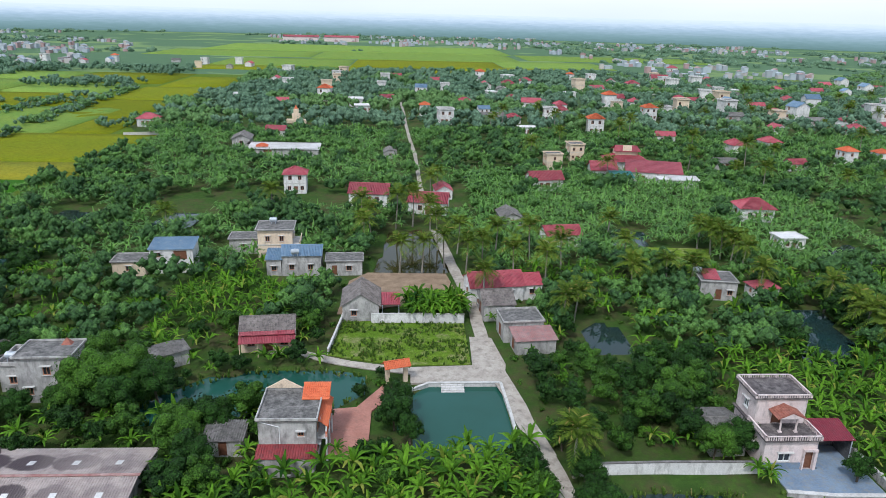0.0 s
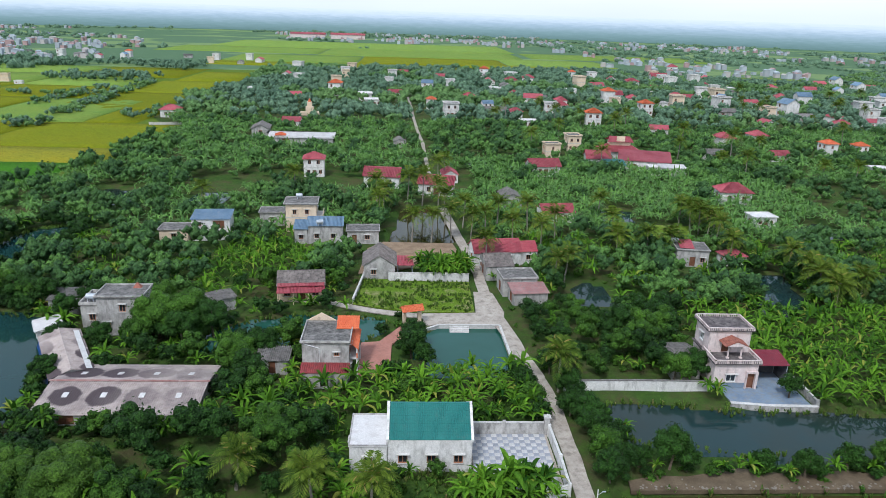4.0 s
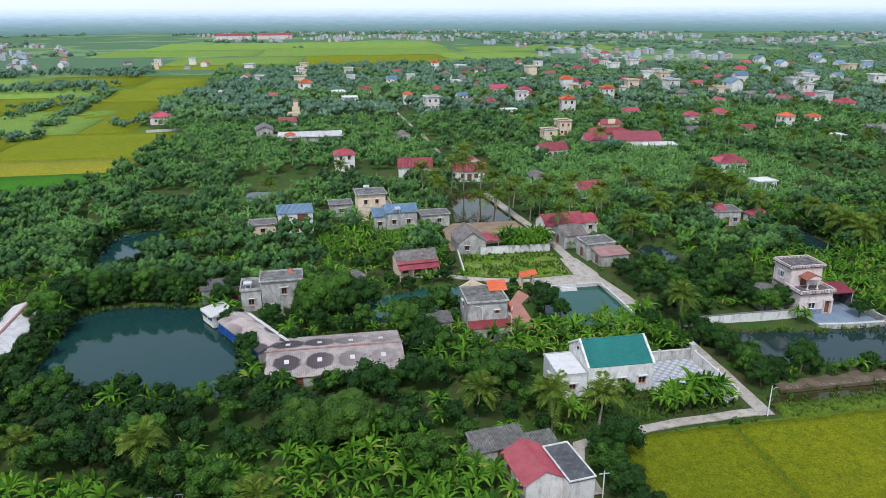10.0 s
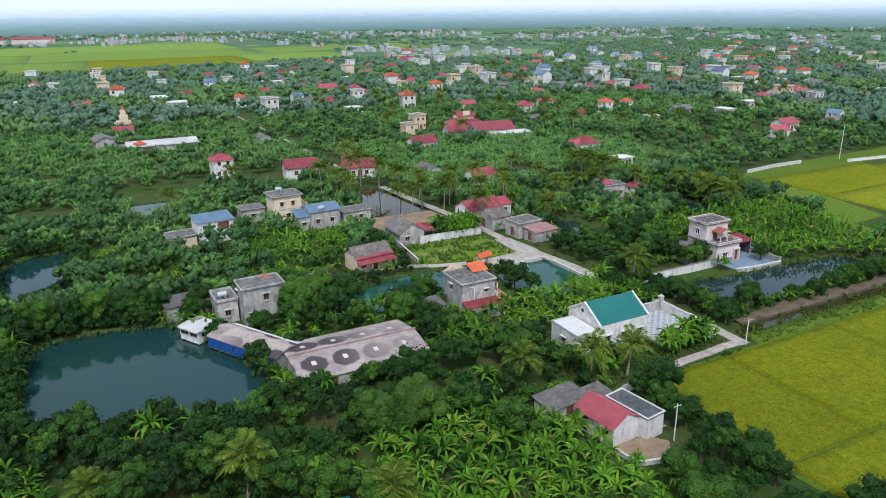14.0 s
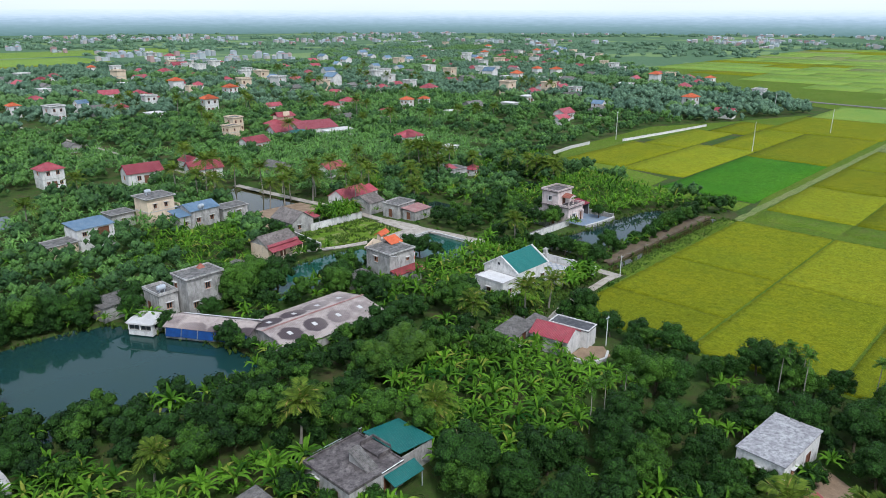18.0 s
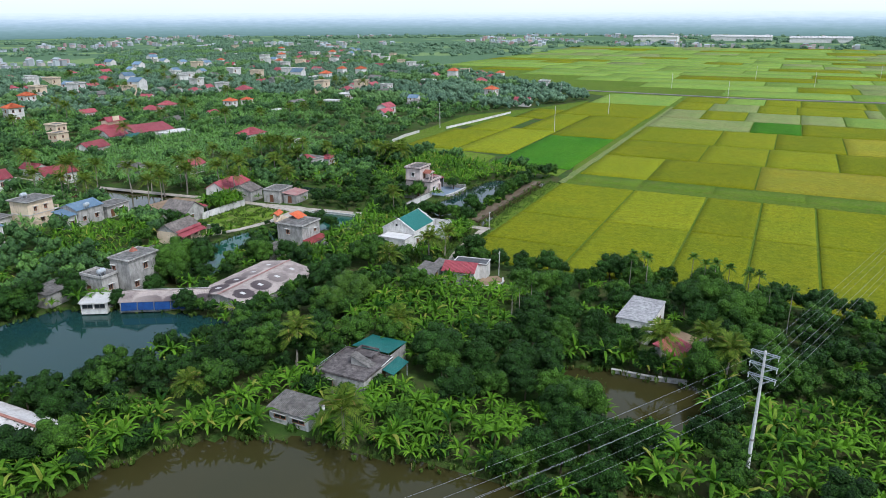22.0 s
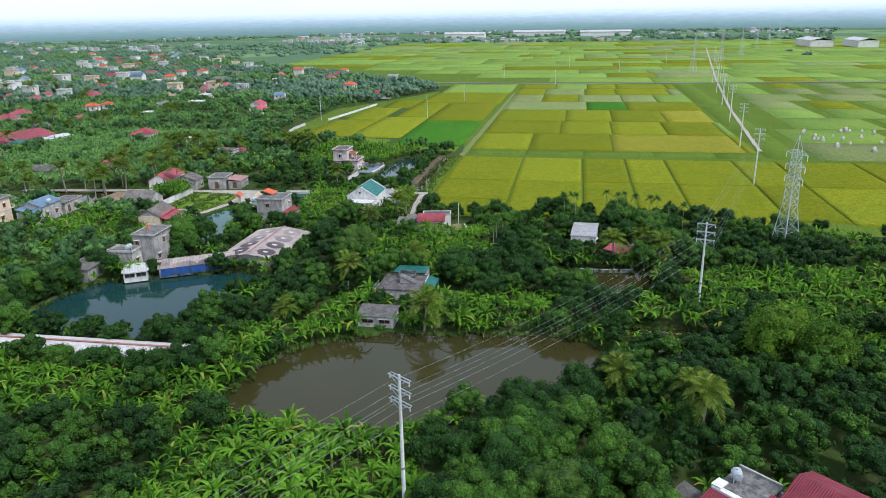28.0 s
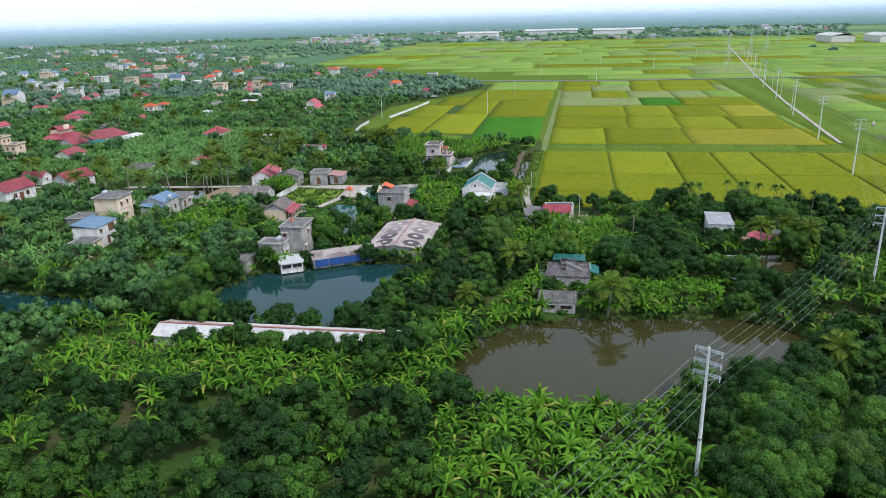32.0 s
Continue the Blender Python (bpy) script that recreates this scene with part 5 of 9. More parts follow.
# --- the concrete-roofed farm building with teal lean-tos
e = house("farm_building", -62.9, 29.3, 0, 8.0, 8.0, 2.9, M_GREYWALL, "low concrete building with a stained flat roof and stair head", [("d", "W", -1.6, 0.05, 1.0, 2.1), ("w", "W", 1.8, 1.0, 1.0, 1.1), ("w", "S", -1.5, 1.0, 1.0, 1.1), ("d", "S", 1.5, 0.05, 1.0, 2.1)])
flat_roof(e, 8.0, 8.0, 2.9, 0.1, 0.22, M_OLDSLAB, M_OLDSLAB)
part("stair_head", Build().add([(-0.3, 0.4, 3.04), (1.1, 0.4, 3.04), (1.1, -2.7, 3.04), (-0.3, -2.7, 3.04), (-0.3, 0.4, 4.4), (1.1, 0.4, 4.4)], [(0, 1, 5, 4), (3, 2, 1, 0), (0, 4, 3), (1, 2, 5)]), M_GREYWALL, e, "sloping concrete stair head")
part("stair_roof", Build().ribbed((-0.45, -2.85, 3.1), (1.25, -2.85, 3.1), (1.25, 0.5, 4.5), (-0.45, 0.5, 4.5), 0.2, 0.03), M_GREYROOF, e, "worn grey corrugated stair roof")
rim = Build().box(2.3, 1.4, 3.042, 4.4, 1.55, 3.9).box(4.25, -1.6, 3.042, 4.4, 1.4, 3.9).box(2.3, -1.75, 3.042, 4.4, -1.6, 3.6)
part("roof_platform", Build().box(2.3, -1.6, 3.043, 4.25, 1.4, 3.35), M_OLDSLAB, e)
part("roof_kerb", rim, M_OLDSLAB, e, "stained raised roof kerb")
part("drain_pipe", Build().tube((0.6, -4.2, 3.2), (3.9, -4.2, 3.3), 0.06, 0.06, 6), M_WFRAME, e, "white plastic rain pipe")
e2 = thing("lean_to", -55.8, 29.3, 0, 0, "lean-to with broad teal metal roofs against the concrete building", "shed")
FOOTPRINTS.append((-55.8, 29.3, 0, 3.0, 3.6))
part("roof", Build().ribbed((2.8, -3.3, 2.95), (2.8, 3.0, 2.95), (-3.0, 3.1, 3.6), (-3.0, -3.4, 3.6), 0.22, 0.02), M_TEAL, e2)
part("roof", Build().ribbed((-6.2, -6.0, 2.1), (-1.6, -6.0, 2.1), (-1.4, -4.1, 2.6), (-6.2, -4.1, 2.6), 0.22, 0.02), M_TEAL, e2, "lower teal sheet awning")
for sx, sy, hh in ((2.6, -3.0, 2.9), (2.6, 0, 2.9), (2.6, 2.8, 2.9), (-6.0, -5.8, 2.05), (-1.8, -5.8, 2.05)):
    part("post", Build().tube((sx, sy, -0.3), (sx, sy, hh), 0.07, 0.07, 8), M_STEEL, e2)
part("wall", Build().box(-2.9, -3.2, -0.3, 2.5, -3.05, 2.7), M_GREYWALL, e2)
plot("pavement_patio", [(-67.2, 33.6), (-55.4, 33.6), (-55.4, 36.0), (-67.2, 36.0)], -0.3, 0.06, M_CONC_L, "pale concrete patio behind the steel railing", "pavement")
wall_run("railing_wall", [(-67.4, 34.8), (-62, 35.0), (-57, 35.2)], 0.7, 0.2, M_GREYWALL, "low yard wall with pale steel railings", 0)
e = thing("steel_railing", -67.4, 34.8, 0.8, 0, "pale galvanised steel railing on the yard wall", "railing")
rb = Build()
for i in range(26):
    rb.box(i * 0.41 - 0.02, -0.02, 0, i * 0.41 + 0.02, 0.02, 1.5)
part("bars", rb, M_STEEL, e)
part("rail", Build().box(-0.05, -0.03, 1.502, 10.4, 0.03, 1.56), M_STEEL, e)
part("rail", Build().box(-0.05, 0.022, 0.5, 10.4, 0.05, 0.56), M_STEEL, e)
# --- hut on the bank of the big pond
e = house("pond_hut", -74.7, 31.0, 0, 3.8, 6.4, 1.9, M_WHITEWALL, "small open-fronted hut with a worn grey roof on the pond bank", [("w", "W", -1.6, 0.6, 2.0, 0.8), ("w", "W", 1.4, 0.6, 2.0, 0.8)], "hut")
part("roof", Build().ribbed((-2.3, 3.5, 2.0), (-2.3, -3.5, 2.0), (2.2, -3.5, 2.5), (2.2, 3.5, 2.5), 0.25, 0.04), M_GREYROOF, e)
# --- flat white-roofed shed and the red-roofed shelter by the pond
e = house("shed", -25.8, -5.0, -4, 10.6, 5.5, 3.7, M_WHITEWALL, "tall shed with a flat mottled white roof", [("d", "S", 2, 0.05, 1.4, 2.2), ("w", "S", -2.5, 1.4, 1.2, 1.0), ("w", "W", 0, 1.4, 1.2, 1.0)], "shed")
flat_roof(e, 10.6, 5.5, 3.7, 0.15, 0.0, surface("mottled_white_roof", (0.30, 0.29, 0.29), (0.46, 0.45, 0.44), 0.6, 4, stain=(0.16, 0.15, 0.16), stain_amount=0.7))
e = house("shelter", -35.6, -12.0, -25, 4.8, 3.8, 2.3, M_GREYWALL, "small waterside house with a crimson sheet roof", [("d", "S", 0, 0.05, 1.2, 2.0), ("w", "W", 0, 1.0, 1.0, 0.9)], "shed")
mono_roof(e, 4.8, 3.8, 2.4, 3.0, M_REDROOF)
wall_run("pond_kerb", [(-42.6, -4.0), (-42.4, -9.5), (-41.5, -15.0)], 0.1, 0.35, M_GREYWALL, "low stained retaining wall along the brown pond", 0, None, -0.9)
e = thing("awning", -39.6, -14.8, 0, -25, "sagging blue tarpaulin awning on poles by the water", "awning")
part("tarpaulin", Build().slab((-1.3, -1.0, 1.7), (1.3, -1.0, 1.6), (1.3, 1.0, 2.3), (-1.3, 1.0, 2.3), 0.04), M_TARP, e)
for sx in (-1.2, 1.2):
    for sy, hh in ((-0.9, 1.68), (0.9, 2.25)):
        part("post", Build().tube((sx, sy, -0.5), (sx, sy, hh), 0.05, 0.05, 6), M_BARK, e)
e = house("shed", -32.5, -17.0, -25, 3.6, 3.0, 2.2, M_GREYWALL, "small shed with a pale sheet roof behind the shelter", [("d", "S", 0, 0.05, 1.0, 1.9)], "shed")
mono_roof(e, 3.6, 3.0, 2.3, 2.7, M_GREYROOF)
# --- the long white-roofed poultry shed
e = house("poultry_shed", -94.3, 75.8, 91, 42.0, 6.0, 1.6, M_WHITEWALL, "very long low shed with a pale sheet roof and rusty ridge", [("d", "W", 0, 0.05, 1.4, 1.5)] + [("w", "S", -18 + 4.5 * i, 0.5, 1.6, 0.7) for i in range(9)], "shed")
M_SHEDROOF = surface("dusty_white_sheet", (0.50, 0.47, 0.45), (0.60, 0.57, 0.55), 0.3, 5, rough=0.8, stain=(0.34, 0.30, 0.28), stain_amount=0.5)
for sy in (-1, 1):
    for i in range(14):
        x0 = -21.3 + i * 3.05
        part("roof_sheet", Build().slab((x0, 3.3 * sy, 1.52 + 0.012 * (i % 2)), (x0 + 3.06, 3.3 * sy, 1.52 + 0.012 * (i % 2)), (x0 + 3.06, 0.02 * sy, 2.5 + 0.012 * (i % 2)), (x0, 0.02 * sy, 2.5 + 0.012 * (i % 2)), 0.05), M_SHEDROOF, e)
for sx in (-1, 1):
    part("gable", Build().add([(sx * 20.9, -2.9, 1.6), (sx * 20.9, 2.9, 1.6), (sx * 20.9, 0, 2.45), (sx * 20.7, -2.9, 1.6), (sx * 20.7, 2.9, 1.6), (sx * 20.7, 0, 2.45)], [(0, 1, 2), (5, 4, 3), (0, 3, 4, 1), (1, 4, 5, 2), (2, 5, 3, 0)]), M_WHITEWALL, e)
part("ridge_cap", Build().box(-21.2, -0.22, 2.56, 21.2, 0.22, 2.65), surface("rusty_cap", (0.28, 0.12, 0.09), (0.36, 0.18, 0.14), 0.6, 5), e, "rust-red ridge capping")
# --- the big red-roofed house seen from above near the end
e = house("house", -123.0, -25.5, -40.5, 7.0, 18.0, 3.6, M_WHITEWALL, "large house with dark crimson metal roofs and a concrete terrace", [("w", "W", -4, 1.0, 1.2, 1.2), ("w", "W", 2, 1.0, 1.2, 1.2), ("d", "W", 6, 0.05, 1.2, 2.1), ("w", "N", 0, 1.0, 1.2, 1.2)])
part("roof", Build().ribbed((-4.0, 9.2, 3.5), (-4.0, 4.2, 3.5), (-1.5, 4.2, 4.1), (-1.5, 9.2, 4.1), 0.25, 0.04), M_MAROON, e)
part("roof", Build().ribbed((-4.0, 4.1, 3.6), (-4.0, -9.4, 3.6), (0.9, -9.4, 4.6), (0.9, 4.1, 4.6), 0.25, 0.04), M_MAROON, e)
part("roof", Build().ribbed((0.7, 3.2, 4.7), (0.7, -9.6, 4.7), (4.4, -9.6, 5.9), (4.4, 3.2, 5.9), 0.25, 0.04), M_MAROON, e, "raised bright crimson sheet roof")
part("roof", Build().ribbed((8.0, -9.6, 4.6), (8.0, 3.2, 4.6), (4.4, 3.2, 5.9), (4.4, -9.6, 5.9), 0.25, 0.04), M_MAROON, e, "raised bright crimson sheet roof")
part("wing_wall", Build().box(3.502, -9.0, -0.3, 7.6, 2.8, 4.5), M_WHITEWALL, e)
part("terrace", Build().box(-1.45, 4.2, 3.602, 4.0, 9.1, 3.85), M_FLATROOF, e)
part("terrace_kerb", Build().box(3.75, 4.3, 3.852, 4.0, 9.1, 4.15), M_GREYWALL, e)
part("gutter", Build().slab((-2.0, 9.0, 4.25), (-2.0, 4.4, 4.25), (-1.4, 4.4, 4.3), (-1.4, 9.0, 4.3), 0.3), M_WHITEWALL, e, "broad white concrete gutter")
part("gutter", Build().box(-1.9, 8.0, 4.302, -0.4, 9.1, 4.5), M_WHITEWALL, e, "white concrete gutter end")
water_tank(-116.9, -20.2, 3.85, "round steel water tank on a roof terrace", 0.55, 0.9, 0)
e = house("shed", -117.2, -15.4, -40, 2.2, 2.0, 1.7, M_GREYWALL, "little shed with a patched grey sheet roof", [("d", "E", 0, 0.05, 0.9, 1.8)], "shed")
mono_roof(e, 2.2, 2.0, 1.8, 2.2, M_GREYROOF)

# --- houses round the vacant lot
e = house("house", -21.9, 106.3, 6, 8.4, 5.8, 3.2, M_CREAM, "low old house with dark tiled roof and crimson porch awnings", [("d", "S", 0, 0.05, 1.5, 2.2), ("w", "S", -2.6, 0.9, 1.2, 1.3), ("w", "S", 2.6, 0.9, 1.2, 1.3)])
gable_roof(e, 8.4, 5.8, 3.2, 1.7, M_OLDTILE, 0.3, 0.25, 10, M_GREYWALL)
part("awning", Build().ribbed((-4.4, -4.9, 2.3), (4.4, -4.9, 2.3), (4.4, -3.1, 2.9), (-4.4, -3.1, 2.9), 0.25, 0.04), M_REDROOF, e, "crimson sheet porch awning")
part("awning", Build().ribbed((-4.3, -3.5, 3.1), (4.3, -3.5, 3.1), (4.3, -2.9, 3.5), (-4.3, -2.9, 3.5), 0.25, 0.03), M_REDROOF, e, "crimson sheet fascia")
for sx in (-4.2, -1.4, 1.4, 4.2):
    part("porch_post", Build().tube((sx, -4.7, -0.2), (sx, -4.7, 2.35), 0.09, 0.09, 8), M_CREAM, e)
wall_run("lot_wall", [(-5.6, 114.6), (2.5, 114.7), (10.9, 114.5)], 1.6, 0.22, M_WHITEWALL, "pale rendered wall along the vacant lot", 0)
wall_run("lot_wall", [(-11.9, 102.2), (-11.2, 110), (-10.6, 117)], 0.9, 0.22, M_GREYWALL, "low mossy wall along the vacant lot", 0)
e = house("old_house", -7.6, 119.3, 2, 6.4, 8.4, 3.0, M_GREYWALL, "old house with weathered dark tiled gables", [("w", "S", -1.2, 1.0, 1.0, 1.1), ("d", "E", 1, 0.05, 1.2, 2.1)])
for sx in (-1, 1):
    part("roof_slope", Build().ribbed((sx * 3.6, -4.5 * sx * -1, 2.85), (sx * 3.6, 4.5 * sx * -1, 2.85), (0, 4.5 * sx * -1, 5.2), (0, -4.5 * sx * -1, 5.2), 0.25, 0.05, 8) if sx < 0 else Build().ribbed((3.6, -4.5, 2.85), (3.6, 4.5, 2.85), (0, 4.5, 5.2), (0, -4.5, 5.2), 0.25, 0.05, 8), M_OLDTILE, e)
for yy in (-4.2, 4.0):
    part("gable", Build().add([(-3.2, yy, 3.0), (3.2, yy, 3.0), (0, yy, 5.05), (-3.2, yy + 0.2, 3.0), (3.2, yy + 0.2, 3.0), (0, yy + 0.2, 5.05)], [(0, 1, 2), (5, 4, 3), (0, 3, 4, 1), (1, 4, 5, 2), (2, 5, 3, 0)]), M_GREYWALL, e)
e = thing("porch_shelter", -2.3, 119.5, 0, 2, "little shelter with a crimson sheet roof beside the old house", "shed")
FOOTPRINTS.append((-2.3, 119.5, 0, 2, 2.4))
mono_roof(e, 3.2, 4.2, 2.3, 2.9, M_REDROOF, 0.15)
for sx in (-1.5, 1.5):
    part("post", Build().tube((sx, -2.0, -0.2), (sx, -2.0, 2.3), 0.07, 0.07, 8), M_STEEL, e)
    part("post", Build().tube((sx, 2.0, -0.2), (sx, 2.0, 2.85), 0.07, 0.07, 8), M_STEEL, e)
e = house("house", 17.6, 127.5, 8, 10.4, 6.4, 3.2, M_WHITEWALL, "white house with steep crimson sheet roofs by the lane", [("d", "S", -1, 0.05, 1.4, 2.2), ("w", "S", 2.6, 1.0, 1.1, 1.2), ("w", "W", 0, 1.0, 1.1, 1.2)])
gable_roof(e, 10.4, 6.4, 3.2, 1.9, M_REDROOF, 0.3, 0.25, 0, M_WHITEWALL)
e = house("annex", 24.6, 128.8, 8, 4.0, 6.0, 3.0, M_WHITEWALL, "annex with a crimson sheet roof", [("w", "S", 0, 1.0, 1.0, 1.1)])
gable_roof(e, 4.0, 6.0, 3.0, 1.3, M_REDROOF, 0.25, 0.25, 0, M_WHITEWALL)
e = house("old_house", 17.0, 119.2, 5, 5.6, 7.6, 3.1, M_GREYWALL, "old lane-side house with weathered dark roof", [("d", "W", 0, 0.05, 1.2, 2.2), ("w", "W", 2.2, 1.0, 1.0, 1.1)])
gable_roof(e, 5.6, 7.6, 3.1, 1.5, M_OLDTILE, 0.25, 0.25, 8, M_GREYWALL)
e = house("house", 20.0, 109.6, 6, 6.8, 5.4, 3.4, M_GREYWALL, "low grey house with a flat dark roof by the lane", [("d", "W", 0, 0.05, 1.2, 2.2), ("w", "S", 0, 1.0, 1.1, 1.2)])
flat_roof(e, 6.8, 5.4, 3.4, 0.2, 0.3)
e = house("shed", 21.4, 104.2, 6, 6.6, 4.2, 2.4, M_GREYWALL, "shed with faded red sheet roof by the lane", [("d", "W", 0, 0.05, 1.2, 2.0)], "shed")
mono_roof(e, 6.6, 4.2, 2.5, 3.0, surface("faded_red_sheet", (0.36, 0.17, 0.16), (0.44, 0.27, 0.25), 0.5, 5, stain=(0.24, 0.2, 0.19), stain_amount=0.5))
e = house("house", -28.2, 151.0, 4, 7.4, 6.4, 6.8, M_CREAM, "cream two-storey house with a flat roof and brown windows", [("w", "S", -1.6, 4.3, 0.9, 1.2), ("w", "S", 1.4, 4.3, 0.9, 1.2), ("w", "E", -1, 4.2, 1.1, 1.4), ("d", "E", 1, 0.05, 1.2, 2.2), ("w", "S", 0, 1.1, 1.1, 1.2)], storeys=2)
flat_roof(e, 7.4, 6.4, 6.8, 0.5, 0.2)
part("balcony", Build().box(3.72, -3.0, 3.3, 5.4, 3.0, 3.5), M_CONC_L, e)
balustrade(e, [(5.3, -2.9), (5.3, 2.9)], 3.5, 0.8, 0.4, M_CREAM)
water_tank(-29, 152.5, 6.95)
e = house("annex", -36.2, 155.0, 4, 6.0, 5.0, 3.2, M_GREYWALL, "low grey annex with a flat roof", [("w", "S", 0, 1.0, 1.1, 1.1)])
flat_roof(e, 6.0, 5.0, 3.2, 0.3, 0.15)
e = house("house", -21.2, 141.6, 3, 8.0, 6.6, 4.4, M_GREYWALL, "grey house with blue sheet roofs and a rooftop tank", [("w", "S", -2, 1.2, 1.0, 1.2), ("w", "S", 1.8, 1.2, 1.0, 1.2), ("d", "E", 0, 0.05, 1.2, 2.2)])
gable_roof(e, 8.0, 6.6, 4.4, 1.2, M_BLUEROOF, 0.3, 0.3, 0, M_GREYWALL)
water_tank(-22.2, 137.9, 4.4, rot=20)
e = house("annex", -26.8, 140.6, 3, 3.0, 5.0, 3.4, M_GREYWALL, "lean-to with a blue sheet roof", [("w", "S", 0, 1.0, 1.0, 1.1)])
mono_roof(e, 3.0, 5.0, 3.5, 4.3, M_BLUEROOF)
e = house("house", -12.4, 141.0, 3, 7.4, 5.0, 3.0, M_GREYWALL, "low grey house with a stained flat roof", [("w", "S", 1, 1.0, 1.1, 1.1), ("d", "S", -2, 0.05, 1.1, 2.1)])
flat_roof(e, 7.4, 5.0, 3.0, 0.3, 0.15)
e = house("house", -48.0, 142.6, 5, 8.6, 6.2, 5.0, M_WHITEWALL, "white house with a blue sheet roof and open upper terrace", [("w", "S", -2.6, 3.4, 1.0, 1.0), ("d", "S", 1.8, 2.8, 2.6, 1.9), ("d", "S", 0, 0.05, 1.2, 2.1)])
mono_roof(e, 8.6, 6.2, 5.1, 5.8, M_BLUEROOF)
e = house("annex", -56.0, 140.0, 5, 6.4, 5.0, 2.9, M_CREAM, "low cream annex with a grey flat roof", [("w", "S", 0, 1.0, 1.1, 1.1)])
flat_roof(e, 6.4, 5.0, 2.9, 0.3, 0.2)
e = house("house", 62.4, 128.6, -8, 7.0, 6.0, 3.6, M_GREYWALL, "grey house with a pinkish sheet roof by an orchard", [("d", "S", 0, 0.05, 1.2, 2.1), ("w", "S", 2.2, 1.0, 1.0, 1.1)])
flat_roof(e, 7.0, 6.0, 3.6, 0.2, 0.2)
mono_roof(e, 3.0, 4.0, 3.9, 4.7, M_REDROOF, 0.1, dx=-1.2)
water_tank(59.2, 130.2, 3.75)

# --- village houses farther off, from a few types
protos = {}


def village_type(kind):
    far = kind.endswith("_far")
    kind = kind.replace("_far", "")
    hl = [("w", "S", -1.8, 1.0, 1.1, 1.3), ("d", "S", 0.2, 0.05, 1.3, 2.2), ("w", "S", 2.2, 1.0, 1.1, 1.3), ("w", "E", 0, 1.0, 1.1, 1.3), ("w", "W", 0, 1.0, 1.1, 1.3)]
    up = [("w", sd, u, 4.3, w, 1.4) for sd, u, w in (("S", -1.5, 1.1), ("S", 1.5, 1.1), ("E", 0, 1.1), ("W", 0, 1.1))]
    if far:
        hl, up = hl[:1], up[:1]
    if kind == "hip_red":
        e = house("house", 0, 0, 0, 8.4, 6.6, 3.4, M_WHITEWALL, "white village house with a crimson hipped sheet roof", hl, group="village houses", foot=False, plain=True)
        hip_roof(e, 8.4, 6.6, 3.4, 2.0, M_REDROOF)
    elif kind == "hip_red_tall":
        e = house("house", 0, 0, 0, 7.0, 6.4, 6.2, M_WHITEWALL, "two-storey white village house with a crimson hipped roof", hl[:3] + up, storeys=2, group="village houses", foot=False, plain=True)
        hip_roof(e, 7.0, 6.4, 6.2, 1.9, M_REDROOF)
    elif kind == "hip_orange":
        e = house("house", 0, 0, 0, 6.6, 6.0, 6.6, M_WHITEWALL, "two-storey white village house with an orange hipped roof", hl[:3] + up, storeys=2, group="village houses", foot=False, plain=True)
        hip_roof(e, 6.6, 6.0, 6.6, 1.7, M_ORANGE)
    elif kind == "flat_cream":
        e = house("house", 0, 0, 0, 6.2, 7.4, 6.8, M_CREAM, "two-storey cream village house with a flat roof", hl[:3] + up, storeys=2, group="village houses", foot=False, plain=True)
        flat_roof(e, 6.2, 7.4, 6.8, 0.4, 0.5, M_FLATROOF, M_CREAM)
    elif kind == "flat_white":
        e = house("house", 0, 0, 0, 7.0, 7.0, 6.6, M_WHITEWALL, "two-storey white village house with a flat roof", hl[:3] + up, storeys=2, group="village houses", foot=False, plain=True)
        flat_roof(e, 7.0, 7.0, 6.6, 0.4, 0.5, M_FLATROOF, M_WHITEWALL)
    elif kind == "gable_white":
        e = house("house", 0, 0, 0, 8.0, 6.4, 6.2, M_WHITEWALL, "tall white gabled village house with a pale roof", hl[:3] + up, storeys=2, group="village houses", foot=False, plain=True)
        gable_roof(e, 8.0, 6.4, 6.2, 2.0, M_BLUEROOF, 0.3, 0.4, 0, M_WHITEWALL)
    elif kind == "gable_red":
        e = house("house", 0, 0, 0, 9.6, 6.2, 3.3, M_WHITEWALL, "white village house with a crimson gabled sheet roof", hl, group="village houses", foot=False, plain=True)
        gable_roof(e, 9.6, 6.2, 3.3, 1.8, M_REDROOF, 0.4, 0.4, 0, M_WHITEWALL)
    elif kind == "gable_grey":
        e = house("house", 0, 0, 0, 9.6, 6.0, 3.0, M_GREYWALL, "low village house with a grey sheet roof", hl, group="village houses", foot=False, plain=True)
        gable_roof(e, 9.6, 6.0, 3.0, 1.4, M_GREYROOF, 0.4, 0.4, 0, M_GREYWALL)
    else:
        e = house("house", 0, 0, 0, 8.0, 6.0, 3.3, M_WHITEWALL, "low white village house with a flat pale roof", hl, group="village houses", foot=False, plain=True)
        flat_roof(e, 8.0, 6.0, 3.3, 0.4, 0.25, M_WHITEROOF, M_WHITEWALL)
    return e


def village(kind, x, y, rot=0.0, size=1.0):
    if math.hypot(x, y) > 420:
        kind = kind + "_far"
    m = pose(x, y, 0, 0, 0, rot) @ Matrix.Scale(size, 4)
    FOOTPRINTS.append((x, y, rot, 4.6 * size, 3.6 * size))
    if kind not in protos:
        protos[kind] = village_type(kind)
        protos[kind].matrix_world = m
    else:
        o = copy_thing(protos[kind], m)
        o.matrix_basis = m


